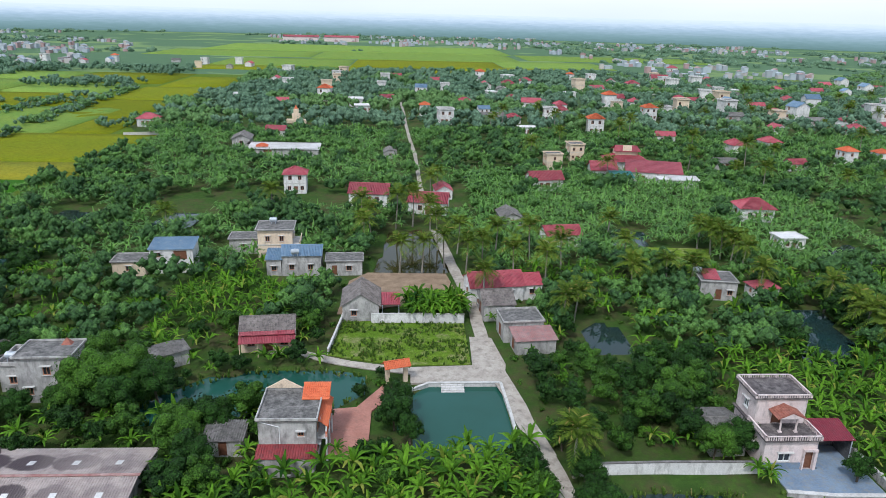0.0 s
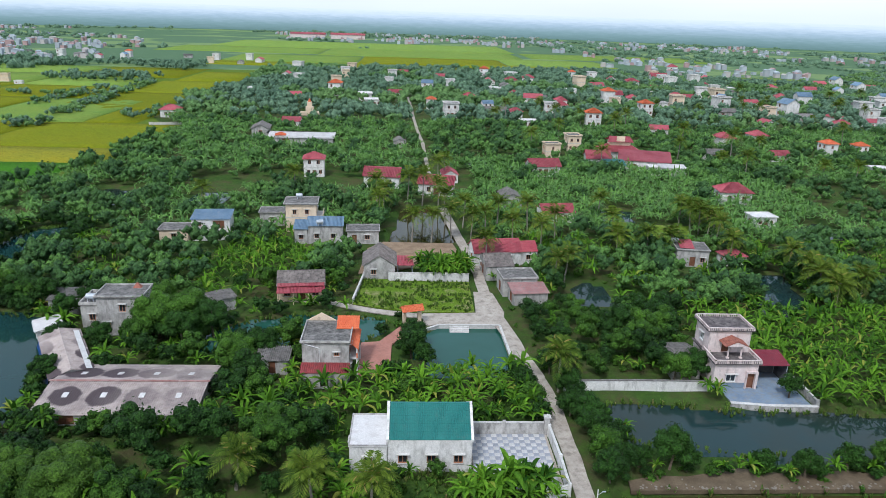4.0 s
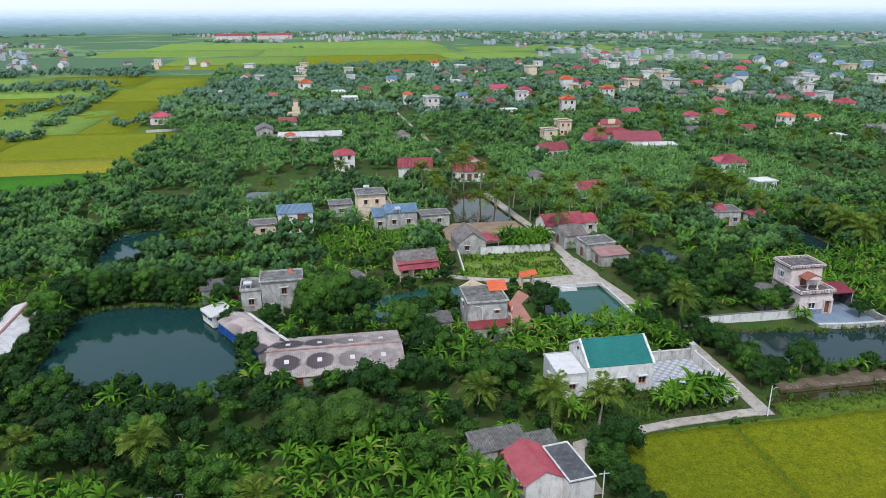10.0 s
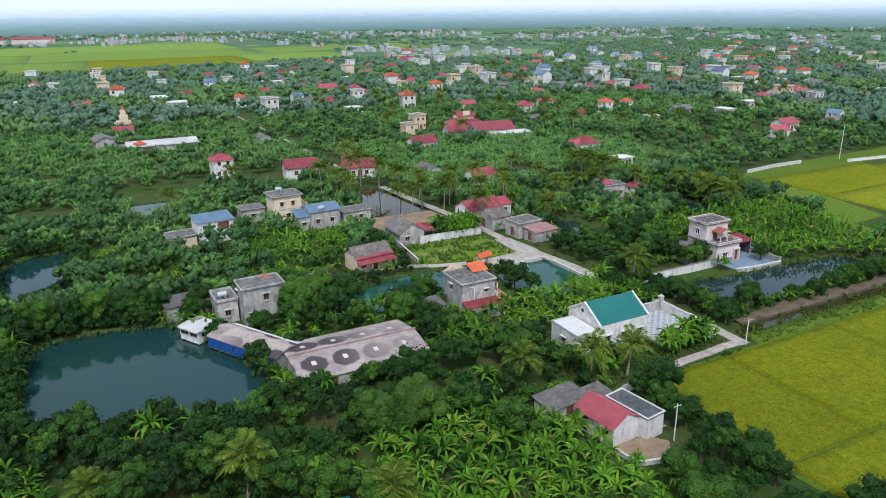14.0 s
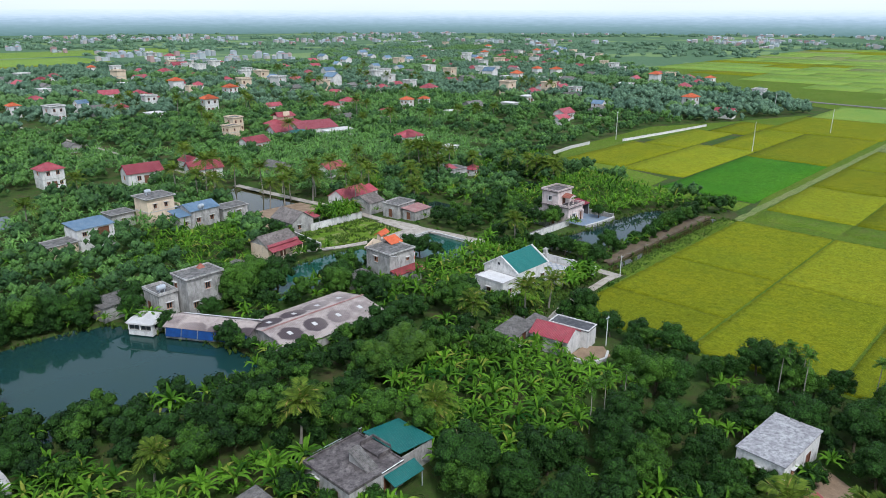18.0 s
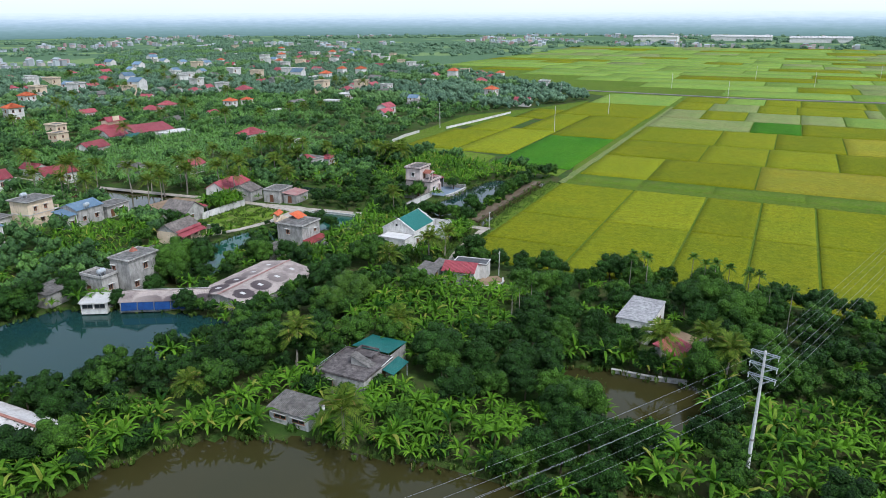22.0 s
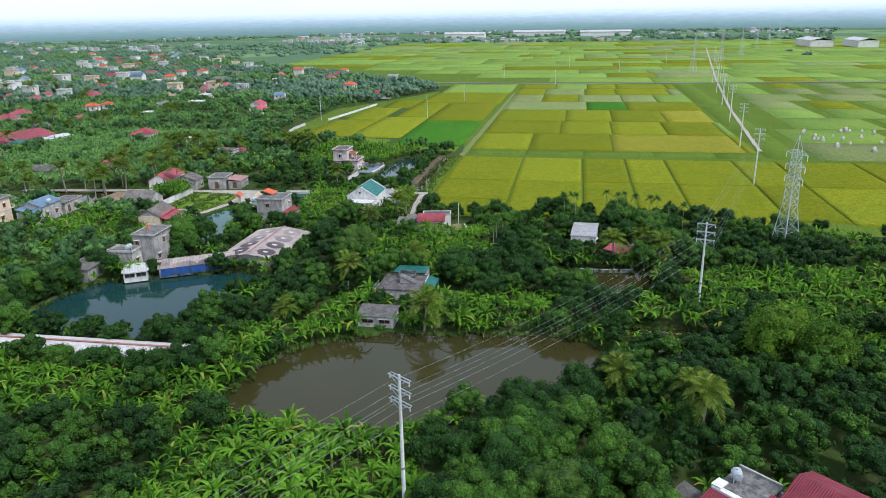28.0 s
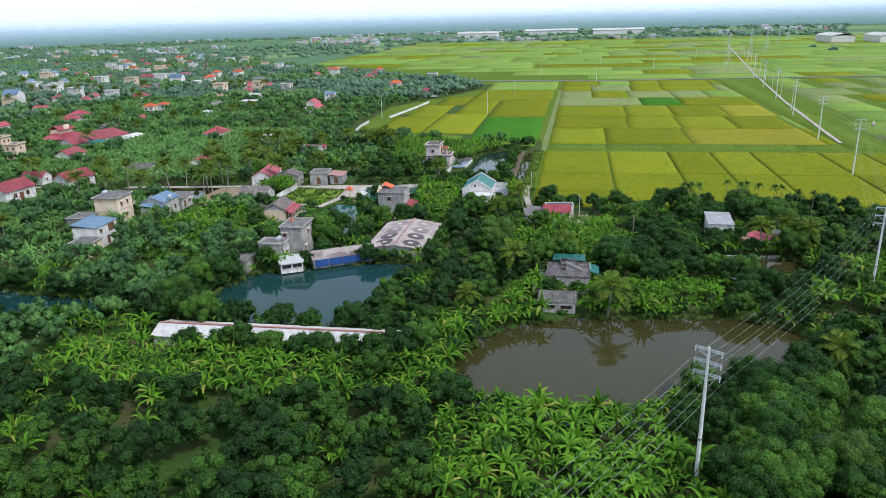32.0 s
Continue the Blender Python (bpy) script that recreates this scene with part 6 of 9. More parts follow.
village("hip_red_tall", -33.0, 212.5, 4, 0.95)
village("gable_red", -9.8, 199.0, -6, 1.15)
village("gable_red", 11.8, 208.1, 94, 0.8)
village("hip_orange", -53.7, 268.2, 8, 0.6)
village("gable_grey", -66.0, 290.8, -84, 1.2)
village("hip_red", -120.1, 340.0, 4, 1.1)
village("gable_red", -56.7, 316.4, -6, 0.9)
village("gable_grey", -5.5, 270.8, 94, 0.8)
village("gable_red", 45.2, 220.3, 8, 1.1)
village("flat_cream", 54.4, 252.3, -84, 0.8)
village("flat_cream", 66.8, 270.5, 4, 0.9)
village("gable_red", 119.8, 318.0, -6, 0.9)
village("hip_red", 141.8, 293.9, 94, 1.0)
village("gable_red", 148.4, 256.4, 8, 0.8)
village("hip_orange", 174.9, 266.9, -84, 0.9)
village("low_white", 58.4, 333.2, 4, 1.0)
village("flat_cream", 168.1, 425.7, -6, 1.2)
village("flat_cream", 129.2, 428.3, 94, 0.8)
village("flat_cream", 208.3, 387.1, 8, 1.0)
village("gable_white", 227.6, 400.9, -84, 1.3)
village("hip_red", 230.0, 349.2, 4, 1.0)
village("flat_white", 78.9, 382.2, -6, 1.0)
village("hip_red", 94.9, 431.5, 94, 1.0)
village("gable_white", 43.4, 389.0, 8, 0.8)
village("hip_red", 70.8, 470.1, -84, 0.9)
village("gable_grey", 83.7, 447.1, 4, 1.0)
village("gable_red", 229.4, 640.0, -6, 1.5)
village("flat_white", 221.5, 585.8, 94, 1.2)
village("gable_red", -11.1, 456.4, 8, 0.9)
village("low_white", -29.2, 432.4, -84, 1.3)
village("low_white", -22.3, 399.1, 4, 1.3)
village("gable_white", 11.4, 494.4, -6, 1.0)
village("flat_white", 29.7, 529.2, 94, 0.9)
village("low_white", 91.7, 642.5, 8, 1.3)
village("gable_white", 205.7, 444.9, -84, 1.0)
village("gable_grey", 226.9, 380.6, 4, 1.0)
village("low_white", 87.6, 224.9, -6, 0.8)
village("gable_grey", 28.0, 178.9, 94, 0.9)
village("gable_red", 38.1, 161.8, 8, 0.9)
village("hip_red", 161.6, 302.5, -84, 1.0)
village("hip_orange", 188.8, 267.0, 4, 0.8)
village("hip_red", 98.0, 186.1, -6, 1.1)
village("flat_cream", 280.9, 277.9, 94, 1.2)
village("hip_red", 281.8, 257.7, 8, 1.0)
village("gable_red", 332.9, 276.3, -84, 1.0)
village("gable_red", 205.1, 181.1, 4, 1.1)
village("hip_orange", 288.5, 151.3, -6, 1.1)
village("gable_red", 268.5, 122.8, 94, 1.0)
village("hip_red", 72.3, 128.6, 8, 0.6)
village("gable_white", 241.4, 182.7, -84, 0.8)
village("low_white", 94.6, 160.5, 4, 0.8)
village("flat_white", 298.8, 235.5, -6, 0.9)
village("flat_white", 253.3, 345.3, 94, 1.0)
village("gable_red", 256.9, 363.2, 8, 0.9)
village("low_white", 366.3, 236.3, -84, 1.2)
village("hip_red", 375.3, 195.8, 4, 1.2)
village("low_white", 174.6, 232.0, -6, 0.8)
village("flat_white", 363.8, 140.2, 94, 1.0)
village("gable_red", 309.1, 269.4, 8, 1.0)
village("low_white", 219.5, 227.9, -84, 1.0)
village("hip_red", 223.0, 418.0, -12, 0.9)
village("gable_grey", 302.0, 449.0, 1, 1.1)
village("flat_white", 308.0, 432.0, -10, 1.1)
village("hip_red", 247.0, 320.0, 3, 1.2)
village("hip_red", 354.0, 299.0, -8, 0.9)
village("flat_cream", 301.0, 258.0, 5, 1.1)
village("low_white", 253.0, 240.0, -6, 1.1)
village("hip_orange", 347.0, 321.0, 7, 1.2)
village("gable_red", 190.0, 173.0, -4, 0.9)
village("gable_grey", 231.0, 177.0, 9, 1.1)
village("gable_grey", 202.0, 241.0, -2, 1.1)
village("flat_white", 197.0, 426.0, 11, 1.2)
village("gable_grey", 121.0, 257.0, 0, 0.9)
village("gable_grey", 280.0, 227.0, -11, 1.1)
village("gable_red", 315.0, 257.0, 2, 1.1)
village("gable_red", 78.0, 437.0, -9, 1.2)
village("hip_red", 57.0, 371.0, 4, 0.9)
village("hip_red", 88.0, 401.0, -7, 1.1)
village("flat_white", 21.0, 364.0, 6, 1.1)
village("gable_grey", 46.0, 370.0, -5, 1.2)
village("hip_red", 190.0, 487.0, 8, 0.9)
village("hip_red", 242.0, 683.0, -3, 1.1)
village("flat_white", 225.0, 615.0, 10, 1.1)
village("hip_red", 304.0, 809.0, -1, 1.2)
village("low_white", 286.0, 827.0, -12, 0.9)
village("flat_white", 269.0, 385.0, 1, 1.1)
village("gable_red", 7.0, 190.0, -10, 1.1)
# ---- the crimson-roofed compound ----
e = house("temple_house", 80.5, 250.0, -4, 14.0, 9.0, 4.2, M_WHITEWALL, "large white house with tiered crimson roofs", [("d", "S", 0, 0.05, 2.0, 2.6), ("w", "S", -4, 1.0, 1.4, 1.6), ("w", "S", 4, 1.0, 1.4, 1.6)])
hip_roof(e, 14.0, 9.0, 4.2, 2.6, M_REDROOF, 1.0)
o = part("upper_wall", wall_shell(8.0, 4.6, 2.0, z0=0.0), M_CREAM, e)
o.location = (0, 0.6, 5.6)
part("upper_roof", Build().ribbed((-5, -2.6, 7.4), (5, -2.6, 7.4), (4, 0.6, 9.2), (-4, 0.6, 9.2), 0.35, 0.04), M_REDROOF, e)
part("upper_roof", Build().ribbed((5, 3.8, 7.4), (-5, 3.8, 7.4), (-4, 0.6, 9.2), (4, 0.6, 9.2), 0.35, 0.04), M_REDROOF, e)
part("crest", Build().box(-1.6, -2.3, 7.6, 1.6, -2.0, 9.6), M_CREAM, e, "cream gable crest")
e = house("house", 68.5, 236.5, -4, 8.5, 8.0, 3.8, M_WHITEWALL, "white house with a crimson sheet roof in the compound", [("w", "S", 0, 1.0, 1.4, 1.4), ("d", "W", 0, 0.05, 1.2, 2.2)])
gable_roof(e, 8.5, 8.0, 3.8, 2.2, M_REDROOF, 0.5, 0.35, 0, M_WHITEWALL)
e = house("hall", 85.5, 233.5, -14, 18.0, 9.0, 3.4, M_WHITEWALL, "long hall under a wide crimson sheet roof", [("d", "S", -4, 0.05, 2.4, 2.4), ("d", "S", 4, 0.05, 2.4, 2.4)])
mono_roof(e, 18.0, 9.0, 3.6, 6.0, M_REDROOF, 0.5, 0.35)
e = house("porch", 72.5, 227.0, -4, 7.0, 6.0, 2.8, M_WHITEWALL, "porch with a small teal roof", [("d", "S", 0, 0.05, 1.6, 2.2)])
mono_roof(e, 7.0, 6.0, 3.0, 4.0, M_TEAL, 0.3, 0.35)
e = house("shed", 92.5, 223.5, -4, 9.0, 5.0, 2.8, M_WHITEWALL, "white-roofed shed with a blue door", [("d", "S", -2, 0.05, 1.6, 2.2)], "shed")
mono_roof(e, 9.0, 5.0, 2.9, 3.4, M_WHITEROOF, 0.3, 0.35)
# long white shed to the north-west, and the little yellow gateway beyond
e = house("long_shed", -45.4, 269.5, 0, 26.0, 7.0, 3.4, M_GREYWALL, "long farm shed with a bright white roof", [("d", "S", 6, 0.05, 3.0, 2.6), ("d", "S", -6, 0.05, 3.0, 2.6)], "shed")
mono_roof(e, 26.0, 7.0, 3.2, 4.4, M_WHITEROOF, 0.5, 0.5)
e = house("shed", -48.0, 276.5, 0, 26.0, 6.0, 3.4, M_GREYWALL, "long shed with a grey roof", [("d", "N", 0, 0.05, 3.0, 2.6)], "shed")
mono_roof(e, 26.0, 6.0, 4.6, 3.4, M_GREYROOF, 0.4, 0.5)
e = thing("shrine", -53.9, 357.4, 0, 0, "small yellow stepped shrine gateway", "shrine")
FOOTPRINTS.append((-53.9, 357.4, 0, 5, 3))
part("base", Build().box(-5, -2, -0.3, 5, 2, 1.6), M_CREAM, e)
part("tower", Build().box(-2, -1.4, 1.6, 2, 1.4, 4.4).box(-1.2, -1, 4.4, 1.2, 1, 6.8), M_CREAM, e)
part("crown", Build().tube((0, 0, 6.8), (0, 0, 8.6), 0.9, 0.2, 8), M_ORANGE, e)
wall_run("field_wall", [(-121, 310), (-105, 314)], 1.2, 0.4, M_CONC_L, "pale wall at the edge of the rice")
wall_run("village_wall", [(166, 124.5), (200, 120), (232, 116.6)], 0.9, 0.35, M_WHITEWALL, "long pale wall at the village edge")
wall_run("field_wall", [(121, 129), (136, 131), (150, 131)], 1.0, 0.4, M_CONC_L, "low pale wall between gardens and rice")

placed = [(f[0], f[1]) for f in FOOTPRINTS]
hr = random.Random(21)
kinds = ("hip_red", "flat_white", "gable_red", "gable_grey", "flat_cream", "low_white", "hip_orange", "gable_white", "flat_white", "gable_red")


def settle(n, x0, y0, x1, y1, gap, within=None, turn=None, s0=0.9, s1=1.25):
    tries = 0
    while n > 0 and tries < 4000:
        tries += 1
        x, y = hr.uniform(x0, x1), hr.uniform(y0, y1)
        if within is not None and not bool(inside(within, np.array(x), np.array(y))):
            continue
        if min((x - a) ** 2 + (y - b) ** 2 for a, b in placed) < gap * gap:
            continue
        placed.append((x, y))
        village(hr.choice(kinds), x, y, hr.choice((0, 0, 90, 180, 270)) + hr.uniform(-12, 12), hr.uniform(s0, s1))
        n -= 1


settle(70, 60, 330, 520, 660, 16, VILLAGE)
settle(18, -110, 380, 100, 680, 26, VILLAGE)
settle(50, 300, 150, 760, 560, 16, VILLAGE)
settle(16, 430, 450, 860, 800, 20, VILLAGE)
settle(16, -345, 440, -262, 500, 11, s0=0.55, s1=0.8)
settle(12, -420, 700, -150, 800, 22, s0=0.8, s1=1.1)

# towns over the plain: small blocks with pitched roofs, too far off to tell apart
m_, n_, l_, p_ = shader("far_town_walls", 0.8, 0, 0.2)
r_ = n_.new("ShaderNodeNewGeometry").outputs["Random Per Island"]
ra_ = n_.new("ShaderNodeValToRGB")
ra_.color_ramp.interpolation = "CONSTANT"
# Haze is mixed into these wall and roof colours, greyed and low in contrast
ra_.color_ramp.elements[0].color = (0.40, 0.44, 0.47, 1)
ra_.color_ramp.elements[1].position, ra_.color_ramp.elements[1].color = 0.85, (0.34, 0.36, 0.38, 1)
for q_, c_ in ((0.3, (0.46, 0.42, 0.40, 1)), (0.5, (0.40, 0.27, 0.26, 1)), (0.68, (0.42, 0.46, 0.49, 1))):
    ra_.color_ramp.elements.new(q_).color = c_
l_.new(r_, ra_.inputs[0])
l_.new(ra_.outputs[0], p_.inputs["Base Color"])
M_TOWN = m_
tr = np.random.RandomState(77)
town = Build()
for _ in range(1500):
    a, d = tr.uniform(-1.9, 0.75), tr.uniform(650, 1980)
    x, y = -80 - d * math.sin(a), d * math.cos(a)
    den = noise.noise(Vector((x * 0.003, y * 0.003, 9.1)))
    if den < (0.02 if d > 1000 else 0.12) or bool(inside(VILLAGE, np.array(x), np.array(y))):
        continue
    if (x > 60 and y < 320 and x < 1150) or (-330 < x < 240 and 690 < y < 1330) or (-300 < x < -100 and y < 620):
        continue
    for _k in range(tr.randint(2, 5)):
        w, l, h = tr.uniform(3, 6.5), tr.uniform(3.5, 9), tr.uniform(2.4, 7.0)
        rise = tr.choice((0.15, 0.15, 0.9, 1.5))
        x, y = x + tr.uniform(-14, 14), y + tr.uniform(-14, 14)
        town.box(x - w / 2, y - l / 2, -1, x + w / 2, y + l / 2, h)
        town.add([(x - w / 2 - 0.3, y - l / 2 - 0.3, h + 0.01), (x + w / 2 + 0.3, y - l / 2 - 0.3, h + 0.01), (x + w / 2 + 0.3, y + l / 2 + 0.3, h + 0.01), (x - w / 2 - 0.3, y + l / 2 + 0.3, h + 0.01), (x, y - l / 2 - 0.3, h + rise), (x, y + l / 2 + 0.3, h + rise)],
                 [(0, 1, 4), (1, 2, 5, 4), (2, 3, 5), (3, 0, 4, 5)])
tagged(part("far_town", town, M_TOWN), "pale and reddish houses of distant towns on the plain", "houses", kind="stuff")

# ---- plants ----
def leaf_cards(r, centres, radii, n, size, up=0.15):
    """Pointed leaf sprays over the surface of overlapping lobes."""
    w = np.array([a * b for a, b in zip(radii, radii)])
    k = r.choice(len(radii), n, p=w / w.sum())
    d = r.normal(size=(n, 3))
    d[:, 2] = d[:, 2] * 0.8 + 0.35
    d /= np.linalg.norm(d, axis=1)[:, None]
    rad = np.array(radii)[k] * r.uniform(0.78, 1.24, n)
    c = np.array(centres)[k]
    p = c + d * rad[:, None] * np.array([1, 1, 0.8])
    t = np.cross(d, r.normal(size=(n, 3)))
    t /= np.linalg.norm(t, axis=1)[:, None] + 1e-9
    u = t * 0.85 + d * r.uniform(0.05, 0.6, n)[:, None] + np.array([0, 0, -up])
    u /= np.linalg.norm(u, axis=1)[:, None]
    s = np.cross(u, d + 0.45 * r.normal(size=(n, 3)))
    s /= np.linalg.norm(s, axis=1)[:, None] + 1e-9
    L = size * r.uniform(0.7, 1.35, n)[:, None]
    W = L * r.uniform(0.3, 0.48, n)[:, None]
    v = np.stack([p - u * L * 0.5, p + s * W - d * L * 0.08, p + u * L * 0.55 - d * L * 0.1, p - s * W - d * L * 0.08], 1).reshape(-1, 3)
    q = np.arange(4 * n).reshape(n, 4)
    return v, q


def lobe_cores(r, centres, radii, nu=7, nv=5, shrink=0.80):
    """The closed, bumpy leaf mass of each lobe."""
    vs, qs, k = [], [], 0
    for c, rad in zip(centres, radii):
        th = np.linspace(0, 2 * np.pi, nu, endpoint=False) + r.uniform(0, 6)
        ph = np.linspace(0.12, np.pi - 0.25, nv)
        T, P = np.meshgrid(th, ph)
        R = rad * shrink * r.uniform(0.84, 1.12, T.shape)
        v = np.stack([R * np.sin(P) * np.cos(T), R * np.sin(P) * np.sin(T), 0.85 * R * np.cos(P)], -1).reshape(-1, 3) + np.array(c)
        i = np.arange(nu * nv).reshape(nv, nu)
        j = np.roll(i, -1, 1)
        q = np.stack([i[:-1], i[1:], j[1:], j[:-1]], -1).reshape(-1, 4)
        top = np.array(c) + (0, 0, 0.85 * rad * shrink)
        vs.append(np.concatenate([v, top[None]]))
        fan = [(nu * nv, a_, (a_ + 1) % nu, (a_ + 2) % nu) for a_ in range(0, nu - 1, 2)]
        qs.append(np.concatenate([q, np.array(fan)]) + k)
        k += nu * nv + 1
    return np.concatenate(vs), np.concatenate(qs)


def joined(*pairs):
    vs, qs, k = [], [], 0
    for v, q in pairs:
        vs.append(v)
        qs.append(q + k)
        k += len(v)
    return np.concatenate(vs), np.concatenate(qs)


def crown_shape(seed, radius, height, lobes, cards, size, flat=1.0, nu=7, nv=5, shrink=0.8):
    """A domed crown of many overlapping leaf masses, fringed with sprays."""
    r = np.random.RandomState(seed)
    cs, rs = [(0, 0, height - radius * 0.78)], [radius * 0.70]
    for i in range(lobes):
        a = 2.39996 * i + r.uniform(-0.4, 0.4)
        f = math.sqrt((i + 0.6) / lobes)
        q = radius * (0.22 + 0.52 * f) * r.uniform(0.85, 1.12)
        drop = 0.30 + 0.75 * f * f * flat
        cs.append((q * math.cos(a), q * math.sin(a), height - radius * (drop + r.uniform(-0.1, 0.16))))
        rs.append(radius * r.uniform(0.25, 0.40) * (1.0 if lobes > 5 else 1.35))
    return joined(leaf_cards(r, cs, rs, cards, size), lobe_cores(r, cs, rs, nu, nv, shrink))


def trunk_mesh(name, height, r0, mat, lean=0.3, seed=0, limbs=4):
    r = random.Random(seed)
    b = Build()
    mid = (r.uniform(-lean, lean), r.uniform(-lean, lean), height * 0.45)
    b.tube((0, 0, -0.3), mid, r0, r0 * 0.75, 7)
    for i in range(limbs):
        a = 2 * math.pi * i / limbs + r.uniform(-0.4, 0.4)
        b.tube(mid, (mid[0] + math.cos(a) * height * 0.24, mid[1] + math.sin(a) * height * 0.24, height * r.uniform(0.7, 0.85)), r0 * 0.5, r0 * 0.2, 5)
    return b.mesh(name, mat)


def banana_shape(seed, leaves=10, tall=1.0, seg=4):
    """A banana plant's leaves: wide blades arching out from the top of the stem."""
    r = np.random.RandomState(seed)
    vs, qs, k = [], [], 0
    top = 1.7 * tall
    for i in range(leaves):
        a = 2.4 * i + r.uniform(-0.3, 0.3)
        L = r.uniform(2.0, 2.7) * tall
        W = r.uniform(0.17, 0.235) * tall
        young = i >= leaves - (2 if leaves > 10 else 1)
        if young:
            L *= 0.8
        rise = r.uniform(1.3, 1.5) if young else r.uniform(0.85, 1.35)
        bend = r.uniform(0.3, 0.7) if young else r.uniform(1.7, 2.6)
        s = np.linspace(0.0, 1.0, seg + 1)
        th = rise - bend * ((s[1:] + s[:-1]) / 2) ** 1.25
        out = np.concatenate([[0], np.cumsum(np.cos(th))]) * L / seg
        z = top + np.concatenate([[0], np.cumsum(np.sin(th))]) * L / seg
        w = W * np.sin(np.pi * (0.10 + 0.86 * s)) ** 0.7
        d = np.array([math.cos(a), math.sin(a)])
        n_ = np.array([-d[1], d[0]])
        c = np.stack([out * d[0], out * d[1], z], -1)
        side = np.stack([w * n_[0], w * n_[1], -w * 0.35], -1)
        side2 = np.stack([-w * n_[0], -w * n_[1], -w * 0.35], -1)
        v = np.stack([c + side, c, c + side2], 1).reshape(-1, 3)
        for j in range(seg):
            o = k + 3 * j
            qs += [(o, o + 1, o + 4, o + 3), (o + 1, o + 2, o + 5, o + 4)]
        vs.append(v)
        k += len(v)
    return np.concatenate(vs), np.array(qs)


def palm_shape(seed, fronds=20, reach=3.6, pairs=13, height=8.0):
    """Coconut fronds: arching ribs with hanging leaflets on both sides."""
    r = np.random.RandomState(seed)
    vs, qs, k = [], [], 0
    for i in range(fronds):
        a = 2.39996 * i + r.uniform(-0.2, 0.2)
        age = i / fronds
        rise = 1.2 - 1.15 * age + r.uniform(-0.14, 0.14)
        L = reach * r.uniform(0.85, 1.12)
        droop = 0.42 + 0.34 * age
        d = np.array([math.cos(a), math.sin(a), 0])
        nrm = np.array([-d[1], d[0], 0])
        s = np.linspace(0.0, 1.0, pairs + 1)
        c = d[None] * (L * s * math.cos(rise) * (1 - 0.12 * s))[:, None]
        c[:, 2] = height + L * (s * math.sin(rise) - droop * s ** 2)
        for j in range(1, pairs + 1):
            ln = (0.35 + 0.75 * math.sin(math.pi * min(1, 0.15 + 0.85 * s[j]))) * reach * 0.28
            t = c[j] - c[j - 1]
            t = t / np.linalg.norm(t)
            for sg in (-1, 1):
                e = nrm * sg * 0.85 + t * 0.6 + np.array([0, 0, -0.25 * r.uniform(0.3, 1.6)])
                tip = c[j] + e / np.linalg.norm(e) * ln
                b0, b1 = c[j] - t * 0.10, c[j] + t * 0.10
                m = (c[j] + tip) / 2
                vs += [b0, m - t * 0.10, tip, m + t * 0.13]
                qs.append((k, k + 1, k + 2, k + 3))
                k += 4
        for j in range(pairs):
            h = nrm * 0.05 * (1 - 0.7 * s[j])
            vs += [c[j] - h, c[j] + h, c[j + 1] + h, c[j + 1] - h]
            qs.append((k, k + 1, k + 2, k + 3))
            k += 4
    return np.array(vs), np.array(qs)


class Patch:
    """Many plants joined into one mesh."""

    def __init__(self):
        self.v, self.q, self.k = [], [], 0

    def put(self, shape, x, y, rot, size, z=0.0, tall=1.0):
        v, q = shape
        c, s = math.cos(rot) * size, math.sin(rot) * size
        w = np.empty_like(v)
        w[:, 0] = v[:, 0] * c - v[:, 1] * s + x
        w[:, 1] = v[:, 0] * s + v[:, 1] * c + y
        w[:, 2] = v[:, 2] * size * tall + z
        self.v.append(w)
        self.q.append(q + self.k)
        self.k += len(v)

    def done(self, name, mat, label, category):
        if self.v:
            ob = new(name, raw_mesh(name, np.concatenate(self.v), np.concatenate(self.q), mat, smooth="tree" in name or "wood" in name or name == "undergrowth"))
            return tagged(ob, label, category, kind="stuff")


# where nothing grows
def blocked(x, y, margin, yard=0.0):
    x, y = np.asarray(x, float), np.asarray(y, float)
    b = np.zeros(x.shape, bool)
    for _, poly, _, _ in PONDS:
        b |= inside(poly, x, y) | (seg_dist(poly + poly[:1], x, y) < margin * 0.5)
    for poly in (PLAZA, LOT, RED_YARD, BLUE_YARD, TEAL_YARD, SAND_YARD, OLD_YARD, NORTH_CLEAR, P_YARD, VERGE):
        b |= inside(poly, x, y) | (seg_dist(poly + poly[:1], x, y) < margin * 0.5)
    for line, w in ((LANE[:14], 1.5), (LANE[14:], 0.2), (LANE_S, 1.2), (PATH_W, 1.2)):
        b |= seg_dist(line, x, y) < w + margin * 0.75
    for cx, cy, rot, hl, hw in FOOTPRINTS:
        a = math.radians(rot)
        u = (x - cx) * math.cos(a) + (y - cy) * math.sin(a)
        v = -(x - cx) * math.sin(a) + (y - cy) * math.cos(a)
        b |= (abs(u) < hl + margin * 0.45) & (abs(v) < hw + margin * 0.45)
        if yard:
            # an open front yard on the house's south side
            b |= (abs(x - cx) < hl + 0.4) & (y < cy) & (y > cy - hw - yard)
    return b


